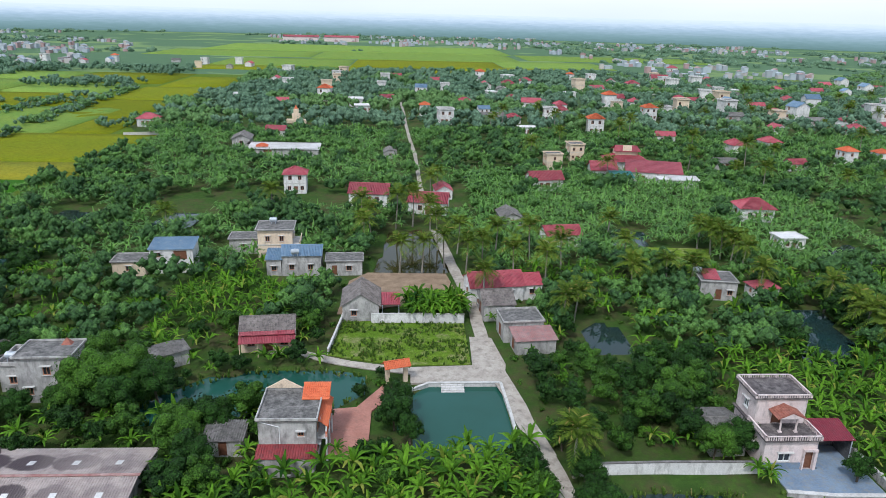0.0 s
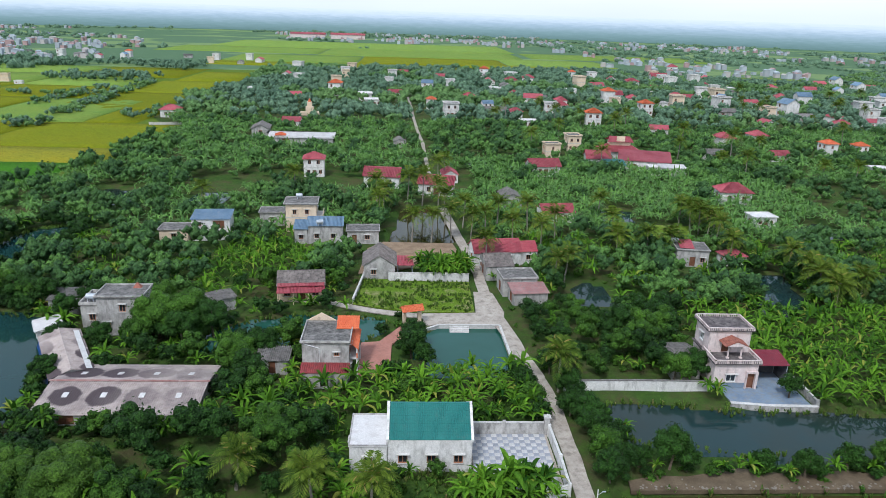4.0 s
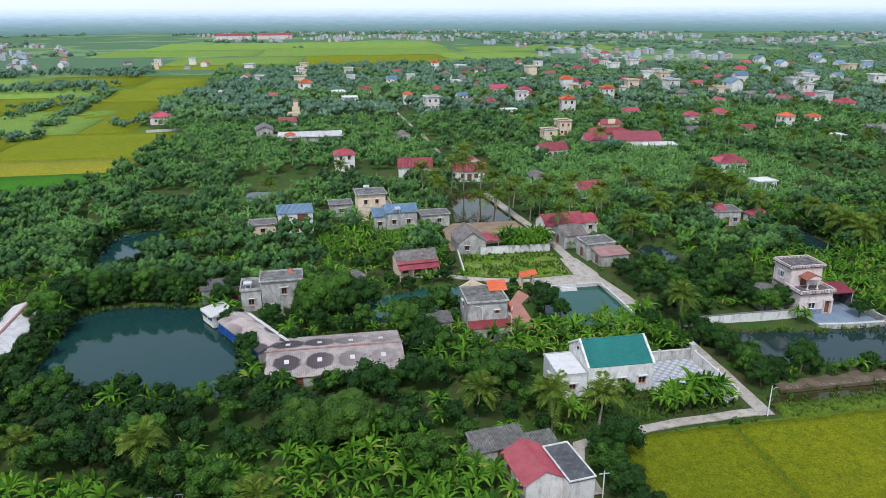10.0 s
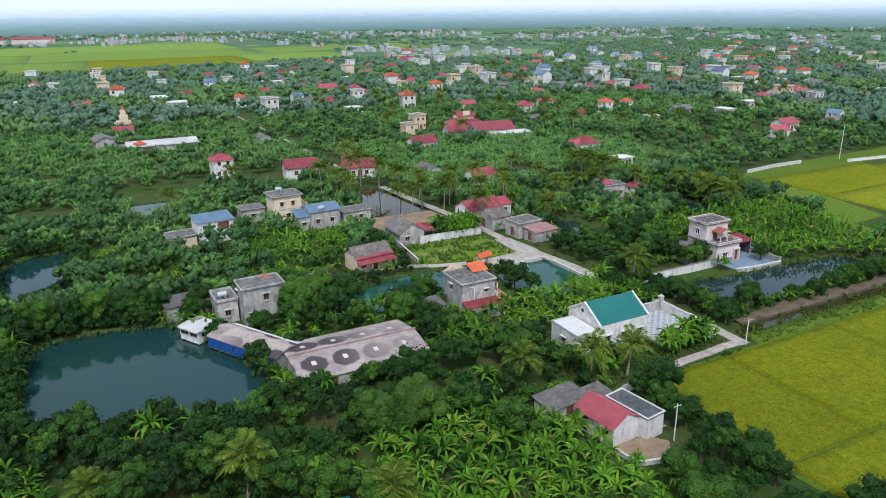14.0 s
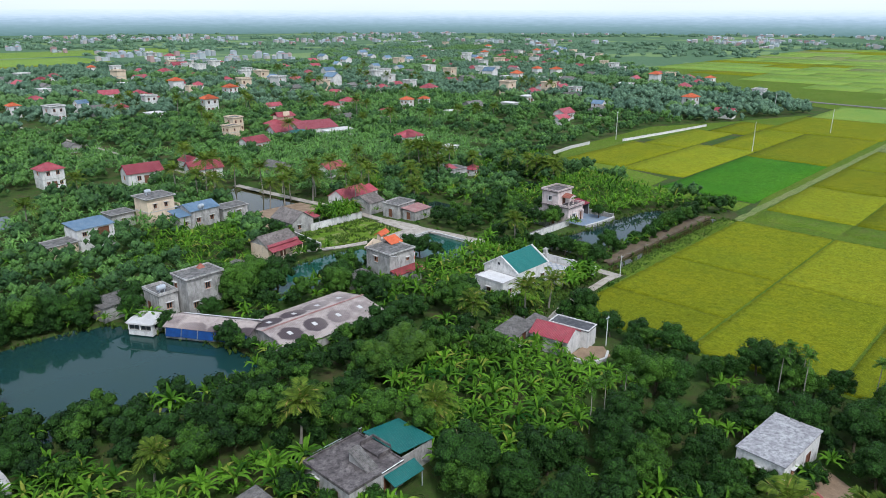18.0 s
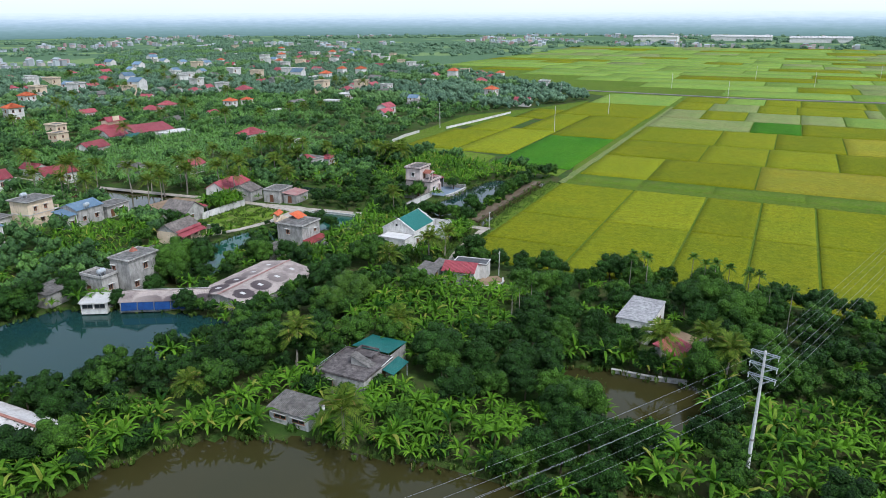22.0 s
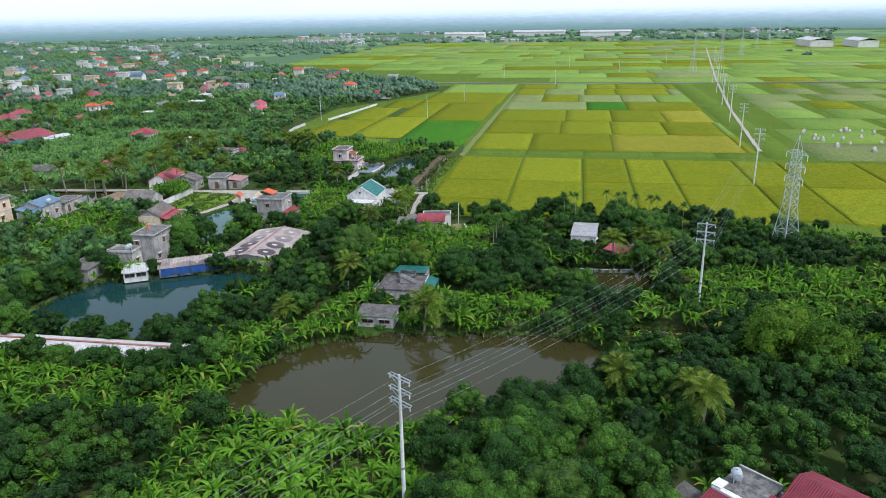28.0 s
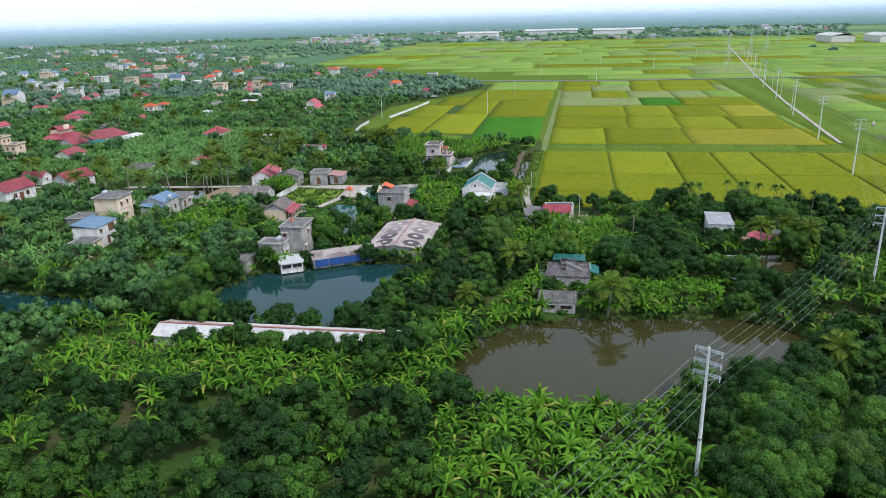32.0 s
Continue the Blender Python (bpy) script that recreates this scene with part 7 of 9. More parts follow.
def blocked_hard(x, y):
    """Water, paving, yards and houses themselves, with no margin."""
    b = np.zeros(np.shape(x), bool)
    for _, poly, _, _ in PONDS:
        b |= inside(poly, x, y)
    for poly in (PLAZA, LOT, RED_YARD, BLUE_YARD, TEAL_YARD, SAND_YARD, VERGE):
        b |= inside(poly, x, y)
    b |= (seg_dist(LANE, x, y) < 2.2) | (seg_dist(PATH_W, x, y) < 1.5)
    for cx, cy, rot, hl, hw in FOOTPRINTS:
        a = math.radians(rot)
        u = (x - cx) * math.cos(a) + (y - cy) * math.sin(a)
        v = -(x - cx) * math.sin(a) + (y - cy) * math.cos(a)
        b |= (abs(u) < hl + 0.3) & (abs(v) < hw + 0.3)
    return b


SHORE_SIDE = 1.0
BANANA_ZONES = [[(-20, 57), (-20, 71), (0, 74), (16, 74.5), (17, 60), (4, 60), (-8, 60)], [(-52, 18), (-48, 41), (-30, 43), (-23, 37), (-24, 20), (-40, 14)],
                [(52, 56), (52, 100), (96, 100), (82, 56)], [(-113, 46), (-115, 108), (-100, 112), (-100, 60), (-98, 50)], [(-146, 10), (-146, 20), (-128, 46), (-112, 44), (-110.5, 17), (-126, 12)],
                [(-66, -60), (-66, -26), (-46, -23), (-40, -60)], [(20, 150), (20, 240), (150, 240), (150, 140)], [(-0.5, 114.5), (-0.5, 121.5), (11, 121.5), (11, 114.5)],
                [(4.6, 43.6), (4.6, 47.0), (16.0, 47.0), (16.0, 44)], [(-80, 40), (-72, 34), (-70, 0), (-60, 0), (-66, 40)], [(-112, 46), (-112, 56), (-84, 56), (-80, 46)],
                [(-46, 113), (-40, 128), (-24, 132), (-18, 121)], [(-70, 190), (-70, 260), (20, 260), (20, 190)]]

rng = np.random.RandomState(5)
WAY = [(0, 20), (-20, -10), (-70, 5), (-130, 15), (-165, 30)]


def scatter(x0, y0, x1, y1, step, jitter=0.42):
    xs, ys = np.meshgrid(np.arange(x0, x1, step), np.arange(y0, y1, step))
    xs = xs.ravel() + rng.uniform(-jitter, jitter, xs.size) * step
    ys = ys.ravel() + rng.uniform(-jitter, jitter, ys.size) * step
    return xs, ys


TREES = [crown_shape(s, rad, h, lob, 1700, 0.21, nu=7, nv=5) for s, rad, h, lob in ((1, 2.6, 4.8, 13), (2, 3.1, 5.4, 16), (3, 2.2, 4.2, 11), (4, 3.5, 6.2, 18), (5, 2.8, 5.6, 14), (6, 2.0, 3.6, 10))]
TREES_SIDE = [crown_shape(s + 30, rad, h, lob, 230, 0.34, nu=6, nv=4) for s, rad, h, lob in ((1, 2.6, 4.8, 8), (2, 3.1, 5.4, 9), (3, 2.2, 4.2, 7), (4, 3.4, 6.0, 10), (5, 2.8, 5.6, 8), (6, 2.0, 3.6, 7))]
TREES_MID = [crown_shape(s + 20, rad, h, lob, 46, 0.55, nu=5, nv=3) for s, rad, h, lob in ((1, 2.8, 5.0, 5), (2, 3.3, 5.8, 6), (3, 2.4, 4.4, 5), (4, 3.6, 6.4, 6))]
TREES_FAR = [crown_shape(s + 40, rad, h, lob, 12, 1.0, nu=5, nv=3) for s, rad, h, lob in ((1, 4.2, 6.2, 3), (2, 5.0, 7.2, 3), (3, 3.6, 5.4, 2), (4, 4.6, 8.0, 3))]
TREES_PLAIN = [crown_shape(s + 60, rad, h, 3, 6, 2.4, nu=5, nv=3) for s, rad, h in ((1, 8.0, 7.5), (2, 11.0, 9.0))]
BANANAS = [banana_shape(s, n, t, 5) for s, n, t in ((1, 14, 1.0), (2, 15, 1.1), (3, 13, 0.88), (4, 14, 1.18), (5, 12, 0.74))]
BANANA_LOW = [banana_shape(s + 9, 11, t, 3) for s, t in ((1, 1.05), (2, 1.25), (3, 0.92))]
BANANA_FAR = [banana_shape(s + 19, 8, t, 2) for s, t in ((1, 1.1), (2, 1.3), (3, 0.95))]

# --- coconut palms, each a thing
palm_protos = []
for s, h, reach in ((1, 6.4, 3.5), (2, 8.0, 3.8), (3, 4.8, 3.6), (4, 9.2, 3.7)):
    e = thing("coconut_palm", 0, 0, 0, 0, "coconut palm with arching fronds and a slim grey trunk", "palm tree", "coconut palms")
    v, q = palm_shape(s, 18, reach * 1.3, 16, h)
    b = Build()
    ln = 0.5 * (-1) ** s
    b.tube((ln, 0, -0.3), (ln * 0.55, 0.1, h * 0.35), 0.24, 0.17, 8).tube((ln * 0.55, 0.1, h * 0.35), (ln * 0.15, 0.05, h * 0.7), 0.17, 0.15, 8).tube((ln * 0.15, 0.05, h * 0.7), (0, 0, h + 0.15), 0.15, 0.13, 8)
    part("trunk", b, M_PALMBARK, e)
    part("crown", raw_mesh("crown", v, q, M_PALM), None, e)
    nuts = Build()
    for i in range(7):
        a = i * 0.9
        nuts.tube((0.28 * math.cos(a), 0.28 * math.sin(a), h - 0.05), (0.34 * math.cos(a), 0.34 * math.sin(a), h - 0.33), 0.12, 0.09, 6)
    part("fruit", nuts, M_STEM, e)
    palm_protos.append(e)
palm_spots = []
palm_used = set()


def palm(x, y, k=None, size=1.0):
    k = len(palm_spots) % 4 if k is None else k
    m = pose(x, y, 0, 0, 0, (len(palm_spots) * 77) % 360) @ Matrix.Scale(size, 4)
    if k not in palm_used:
        palm_used.add(k)
        palm_protos[k].matrix_world = m
    else:
        o = copy_thing(palm_protos[k], m)
        o.matrix_basis = m
    palm_spots.append((x, y))


palm(28.4, 112.5, 0, 0.97)
palm(20.6, 70.6, 0, 0.97)
palm(-55.4, 161.2, 1, 0.93)
palm(-12.0, 43.1, 0, 0.97)
palm(-5.3, 42.1, 0, 0.90)
palm(-20.5, 48.0, 2, 0.93)
palm(49.0, 145.4, 0, 0.97)
palm(53.4, 132.0, 0, 0.97)
palm(59.1, 132.0, 2, 1.11)
palm(81.0, 119.9, 0, 0.97)
palm(81.1, 112.1, 0, 0.97)
palm(82.4, 104.9, 2, 1.11)
palm(88.5, 106.2, 2, 1.11)
palm(-62.1, 40.2, 0, 0.97)
palm(-78.1, 46.8, 2, 0.74)
palm(-41.0, -10.6, 0, 1.04)
palm(-37.0, -16.8, 0, 1.0)
palm(-77.3, 21.8, 2, 1.11)
palm(-40.4, -20.4, 0, 0.97)
palm(-103.5, -19.3, 1, 0.86)
palm(-48.6, 30.0, 2, 0.93)
palm(-97.0, -18.6, 2, 0.9)
palm(15.0, 121.7, 1, 0.93)
palm(31.1, 114.5, 0, 0.97)
palm(7.8, 203.5, 1, 0.93)
palm(46.4, 132.0, 2, 1.11)
palm(76.2, 157.3, 2, 1.11)
palm(76.2, 148.2, 2, 1.11)
palm(81.4, 108.7, 2, 1.11)
palm(80.9, 101.6, 2, 1.11)
palm(10.3, 209.0, 1, 0.93)
palm(-35.1, 184.2, 1, 0.93)
palm(50.3, 162.9, 0, 0.97)
palm(-94.4, -9.1, 2, 0.93)
for x, y, k, size in ((-9.0, 154.5, 1, 0.95), (-1.5, 172.5, 3, 1.02), (2.5, 175.5, 3, 1.0), (7.6, 157.0, 1, 1.0), (8.6, 143.5, 1, 0.93), (13.5, 138.6, 1, 0.95), (20.9, 149.0, 1, 1.0), (22.4, 134.8, 1, 0.95), (28.1, 149.4, 1, 1.0), (28.7, 131.6, 1, 0.98), (-0.4, 139.6, 1, 0.88), (4.2, 139.9, 1, 0.9), (-10.8, 174.9, 1, 0.95),
                      (-8.5, 166.0, 1, 0.9), (6.8, 170.0, 1, 0.95), (12.8, 153.0, 1, 0.9), (17.0, 143.0, 1, 0.9), (33.5, 141.0, 1, 0.95), (71.2, 158.3, 0, 1.0), (72.4, 154.9, 2, 1.2), (73.0, 150.6, 0, 1.05), (74.4, 147.0, 0, 0.95), (74.1, 140.7, 0, 1.0), (71.5, 127.7, 0, 0.97)):
    palm(x, y, k, size)
for i in range(60):
    a, b_ = rng.uniform(40, 330), rng.uniform(200, 480)
    if bool(inside(VILLAGE, np.array(a), np.array(b_))) and not bool(blocked(np.array(a), np.array(b_), 2.0)):
        palm(a, b_, rng.randint(4), rng.uniform(0.9, 1.15))

# --- trees and bananas near the walk, each a thing; the rest joined
def near_order(x, y):
    return seg_dist(WAY, np.asarray(x), np.asarray(y))


tx, ty = scatter(-185, -125, 118, 215, 4.1)
keep = inside(VILLAGE, tx, ty) & ~blocked(tx, ty, 3.4, 5.5) & ~((tx > 22.5) & (tx < 77) & (ty > 43) & (ty < 56))
tx, ty = tx[keep], ty[keep]
zone = np.zeros(len(tx), bool)
for z in BANANA_ZONES:
    zone |= inside(z, tx, ty)
cluster = np.array([noise.noise(Vector((a * 0.045, b * 0.045, 3.1))) for a, b in zip(tx, ty)])
is_tree = np.where(zone, rng.uniform(size=len(tx)) < 0.04, (cluster + rng.uniform(-0.3, 0.3, len(tx))) < np.where(ty > 135, 0.0, 0.14))
woods = ((tx < -113.5) & (ty > 49)) | ((tx < -84) & (ty < 5) & (ty > -60) & ~zone) | ((tx < -104) & (ty < 15) & (ty > -60) & ~zone) | ((tx > -66) & (tx < -12) & (ty > 43) & (ty < 60)) | ((tx > -50) & (tx < 4) & (ty > -24) & (ty < 13)) | ((tx > -42) & (tx < -6) & (ty > -60) & (ty <= -24))
clear = (tx > -29) & (tx < -18) & (ty > 21) & (ty < 37.5)
is_tree = np.where(woods, rng.uniform(size=len(tx)) < 0.95, is_tree)
is_tree &= ~clear
near = near_order(tx, ty)

tree_protos = []
for i, (shape, h) in enumerate(zip(TREES, (4.8, 5.4, 4.2, 6.2, 5.6, 3.6))):
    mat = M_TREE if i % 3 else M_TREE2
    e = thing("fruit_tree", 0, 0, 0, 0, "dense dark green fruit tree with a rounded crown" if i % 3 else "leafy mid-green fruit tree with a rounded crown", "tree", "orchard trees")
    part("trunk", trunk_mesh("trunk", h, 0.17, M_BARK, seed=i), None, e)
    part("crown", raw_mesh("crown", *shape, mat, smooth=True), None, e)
    tree_protos.append([e, False])
banana_protos = []
for i, shape in enumerate(BANANAS):
    e = thing("banana_plant", 0, 0, 0, 0, "banana plant with broad arching green leaves", "banana plant", "banana plants")
    t = (1.0, 1.1, 0.88, 1.18, 0.74)[i]
    part("stem", Build().tube((0, 0, -0.2), (0, 0, 1.75 * t), 0.15 * t, 0.09 * t, 7), M_STEM, e)
    part("leaves", raw_mesh("leaves", *shape, M_BANANA), None, e)
    banana_protos.append([e, False])


def set_out(protos, k, m):
    if not protos[k][1]:
        protos[k][1] = True
        protos[k][0].matrix_world = m
    else:
        o = copy_thing(protos[k][0], m)
        o.matrix_basis = m


n_tree = 0
for x, y, k, s in ((-50.5, 83.6, 1, 0.8), (-44.2, 84.4, 3, 0.95), (-42.5, 87.4, 3, 1.3), (-38.4, 89.6, 3, 1.25), (-37.6, 83.8, 4, 1.15), (-33.8, 87.6, 1, 1.25), (-44.8, 81.0, 2, 0.8), (-45.5, 97.5, 3, 1.0), (-57.5, 98.5, 1, 1.0), (-60.0, 93.5, 4, 0.9),
                   (-24.0, 80.0, 1, 1.0), (-27.5, 76.5, 3, 1.0), (-24.5, 71.5, 4, 1.0), (-1.0, 80.5, 4, 0.9), (-0.6, 84.8, 1, 0.85), (1.0, 77.5, 2, 0.9), (-4.5, 72.8, 2, 0.8), (15.9, 61.5, 2, 0.9), (15.6, 65.0, 0, 0.85), (15.3, 69.0, 2, 0.95), (14.9, 72.6, 5, 1.0), (21.6, 69.0, 1, 0.8), (20.8, 63.5, 5, 1.1), (20.2, 75.5, 4, 0.8), (-7.3, 37.2, 1, 0.75), (-8.0, 32.4, 3, 0.75), (-7.6, 28.4, 1, 0.85), (-7.0, 23.6, 4, 0.8), (-84.0, 100.5, 3, 1.2), (-79.5, 100.8, 4, 1.15), (-75.0, 101.2, 3, 1.1), (-70.5, 100.0, 1, 1.2), (-89.5, 98.0, 4, 1.2), (-90.4, 92.0, 3, 1.1), (-66.0, 98.8, 4, 1.1), (54.3, 68.4, 2, 0.9), (42.5, 74.5, 1, 0.9), (39.0, 73.5, 3, 0.8), (-99.4, 62.0, 2, 1.1), (-99.6, 66.5, 1, 0.95), (-99.2, 70.5, 5, 1.2), (-99.6, 75.0, 3, 0.8), (-99.2, 84.0, 2, 1.0), (-99.3, 89.5, 5, 1.2), (-99.6, 57.5, 1, 1.0), (-95.0, 51.5, 3, 0.95), (-99.2, 79.5, 4, 0.7), (-120.8, -11.8, 3, 0.9), (-117.2, -12.2, 1, 0.75), (-123.8, -13.2, 4, 0.8), (-32.4, -6.2, 2, 0.8), (-32.0, -3.4, 0, 0.7), (-30.5, -9.2, 2, 0.75), (-27.0, -9.4, 5, 0.9), (-68.2, 27.5, 2, 0.7), (-68.4, 31.5, 5, 0.85), (-64.5, 24.2, 2, 0.75), (-89.4, 60.0, 1, 0.8), (-89.2, 66.0, 2, 0.9), (-89.5, 72.5, 1, 0.7), (-89.0, 79.0, 2, 0.9), (-89.2, 86.0, 4, 0.7), (22.4, 49.0, 1, 0.8), (22.8, 53.5, 3, 0.75), (22.2, 57.5, 4, 0.8), (22.6, 61.5, 1, 0.85), (22.0, 65.5, 2, 0.9), (24.5, 51.0, 2, 0.9), (26.8, 52.0, 5, 0.85), (30.4, 51.4, 4, 1.0), (32.4, 51.0, 2, 0.75), (41.8, 51.0, 5, 0.85), (46.4, 49.6, 2, 0.9), (52.5, 50.8, 2, 0.9), (57.5, 50.8, 0, 0.9), (62.0, 50.4, 1, 0.85), (67.0, 50.6, 3, 0.75), (72.0, 50.4, 4, 0.8), (48.0, 49.4, 5, 0.5), (55.0, 49.2, 5, 0.45)):
    set_out(tree_protos, k, pose(x, y, 0, 0, 0, 50 * x) @ Matrix.Scale(s, 4))
    n_tree += 1
patch = {"trees": Patch(), "trees_light": Patch(), "mid": Patch(), "mid_light": Patch(), "bananas": Patch(), "bananas_far": Patch(), "far": Patch(), "far_light": Patch(), "plain": Patch(), "stems": Patch()}
order = np.argsort(near)
n_ban = 0
ban = []
for i in order:
    x, y, d = tx[i], ty[i], near[i]
    rot, sz = rng.uniform(0, 6.28), rng.uniform(0.72, 1.18)
    if is_tree[i]:
        k = rng.randint(6)
        if n_tree < 300:
            set_out(tree_protos, k, pose(x, y, 0, 0, 0, math.degrees(rot)) @ Matrix.Scale(sz, 4))
            n_tree += 1
        elif d < 95:
            patch["trees_light" if k % 3 == 0 else "trees"].put(TREES_SIDE[k], x, y, rot, sz)
        else:
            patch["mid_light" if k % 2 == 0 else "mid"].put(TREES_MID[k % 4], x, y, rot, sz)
    elif not zone[i]:
        ban.append((x, y, d, rot, sz))
ban = np.repeat(np.array(ban), 4, axis=0)
ban[:, 0] += rng.uniform(-2.8, 2.8, len(ban))
ban[:, 1] += rng.uniform(-2.8, 2.8, len(ban))
zx, zy = scatter(-170, -64, 120, 245, 2.0)
zin = np.zeros(len(zx), bool)
for z in BANANA_ZONES[:12]:
    zin |= inside(z, zx, zy)
qx, qy = scatter(-2, 43, 17, 122, 1.5)
qin = inside(BANANA_ZONES[7], qx, qy) | inside(BANANA_ZONES[8], qx, qy)
zx, zy = np.concatenate([zx[zin], qx[qin]]), np.concatenate([zy[zin], qy[qin]])
ban = np.concatenate([ban, np.stack([zx, zy, near_order(zx, zy), rng.uniform(0, 6.28, len(zx)), rng.uniform(0.75, 1.2, len(zx))], -1)])
ban = ban[np.argsort(ban[:, 2])]
ban = ban[~blocked(ban[:, 0], ban[:, 1], 0.9) & inside(VILLAGE, ban[:, 0], ban[:, 1])]
for j, (bx, by, d, rot, sz) in enumerate(ban):
    s2 = min(sz, 1.15) * rng.uniform(0.78, 1.0)
    if n_ban < 300:
        set_out(banana_protos, rng.randint(5), pose(bx, by, 0, 0, 0, math.degrees(rot) + 120 * j) @ Matrix.Scale(s2, 4))
        n_ban += 1
    else:
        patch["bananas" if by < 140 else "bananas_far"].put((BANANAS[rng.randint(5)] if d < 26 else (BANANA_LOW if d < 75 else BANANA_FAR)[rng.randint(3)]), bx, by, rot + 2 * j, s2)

# --- the tall clump behind the vacant lot
for i in range(34):
    x, y = rng.uniform(0.2, 10.6), rng.uniform(116.0, 122.5)
    patch["bananas"].put(BANANAS[rng.randint(5)], x, y, rng.uniform(0, 6.28), rng.uniform(1.1, 1.4))

# --- plants crowding the shores
for poly, share in ((POND_BIG, 0.85), (POND_SE, 0.5), (POND_LILY, 0.4), (POND_WEST, 0.15), (POND_NW, 0.15), (POND_CANAL, 0.25), (POND_HOUSE, 0.25), (POND_EAST, 0.5)):
    ring = list(poly) + [poly[0]]
    for (x0, y0), (x1, y1) in zip(ring[:-1], ring[1:]):
        ln = math.hypot(x1 - x0, y1 - y0)
        for i in range(int(ln / (2.6 if poly is POND_HOUSE else 0.72) + rng.uniform())):
            f, o = rng.uniform(), rng.uniform(0.1, 2.6)
            x, y = x0 + (x1 - x0) * f - (y1 - y0) / ln * o * SHORE_SIDE, y0 + (y1 - y0) * f + (x1 - x0) / ln * o * SHORE_SIDE
            if bool(inside(poly, np.array(x), np.array(y))):
                x, y = 2 * (x0 + (x1 - x0) * f) - x, 2 * (y0 + (y1 - y0) * f) - y
            if bool(blocked_hard(np.array(x), np.array(y))) or (-79.5 < x < -74 and 27.0 < y < 35.0):
                continue
            if poly is POND_CANAL and (y > 61 or (y < 58 and x > 26)):
                continue
            if rng.uniform() < share:
                patch["bananas"].put(BANANA_LOW[rng.randint(3)], x, y, rng.uniform(0, 6.28), rng.uniform(0.55, 0.85) if poly is POND_BIG and y < 14 else rng.uniform(0.75, 1.2), -0.4)
            elif rng.uniform() < 0.6:
                patch["trees"].put(TREES_SIDE[rng.randint(6)], x, y, rng.uniform(0, 6.28), rng.uniform(0.45, 0.95), -0.3)

# --- bananas and low shrubs on the earth bank, and by the villa's front wall
for x, y, s2 in ((28.4, 50.6, 0.8), (36.6, 50.4, 0.75), (38.6, 50.8, 0.85), (39.6, 50.0, 0.7), (44.0, 49.2, 0.65), (50.2, 50.0, 0.8), (55.0, 50.2, 0.75), (59.4, 49.8, 0.8), (64.4, 50.0, 0.8), (42.4, 69.2, 0.95), (43.6, 68.6, 0.85), (42.9, 67.6, 0.7),
                 (5.4, 46.4, 1.1), (6.6, 45.4, 1.2), (7.8, 46.6, 1.25), (9.0, 45.6, 1.2), (10.0, 46.7, 1.3), (11.2, 45.7, 1.25), (12.2, 46.6, 1.15), (13.4, 45.8, 1.2), (14.6, 46.6, 1.1), (7.0, 47.0, 1.1), (11.6, 46.9, 1.2), (13.0, 44.8, 1.0), (9.6, 44.7, 1.0), (5.8, 44.6, 0.95)):
    patch["bananas"].put(BANANAS[rng.randint(5)], x, y, rng.uniform(0, 6.28), s2)
for i in range(46):
    x = rng.uniform(24.5, 74)
    patch["trees_light" if i % 3 else "trees"].put(TREES_SIDE[rng.randint(6)], x, 50.6 - 0.012 * (x - 25) + rng.uniform(-0.9, 1.1), rng.uniform(0, 6.28), rng.uniform(0.16, 0.36), -0.1)

# --- shrubs and bananas along the barn's south and east sides
for i in range(30):
    x, y = (rng.uniform(-50.5, -28.5), rng.uniform(57.4, 59.6)) if i < 24 else (rng.uniform(-28.3, -27.0), rng.uniform(61, 72))
    if i % 3 == 0:
        patch["bananas"].put(BANANAS[rng.randint(5)], x, y, rng.uniform(0, 6.28), rng.uniform(0.7, 0.95))
    else:
        patch["trees_light" if i % 2 else "trees"].put(TREES_SIDE[rng.randint(6)], x, y, rng.uniform(0, 6.28), rng.uniform(0.5, 0.72))

# --- gardens close round the houses
for cx, cy, rot, hl, hw in FOOTPRINTS:
    if float(near_order(np.array(cx), np.array(cy))) > 95:
        continue
    a = math.radians(rot)
    for side in range(4):
        half, dep = (hl, hw) if side % 2 == 0 else (hw, hl)
        for i in range(int(2 * half / 1.7)):
            if rng.uniform() < 0.42:
                continue
            u, v = rng.uniform(-half - 1, half + 1), dep + rng.uniform(1.3, 2.2)
            u, v = ((u, -v), (v, u), (u, v), (-v, u))[side]
            x, y = cx + u * math.cos(a) - v * math.sin(a), cy + u * math.sin(a) + v * math.cos(a)
            if bool(blocked_hard(np.array(x), np.array(y))) or (-79.5 < x < -74 and 27.0 < y < 35.0):
                continue
            if -24 < x < -9 and 22 < y < 37.5:
                continue
            if rng.uniform() < 0.5:
                patch["bananas"].put(BANANA_LOW[rng.randint(3)], x, y, rng.uniform(0, 6.28), rng.uniform(0.55, 0.85))
            else:
                patch["trees_light" if rng.uniform() < 0.4 else "trees"].put(TREES_SIDE[rng.randint(6)], x, y, rng.uniform(0, 6.28), rng.uniform(0.35, 0.62))

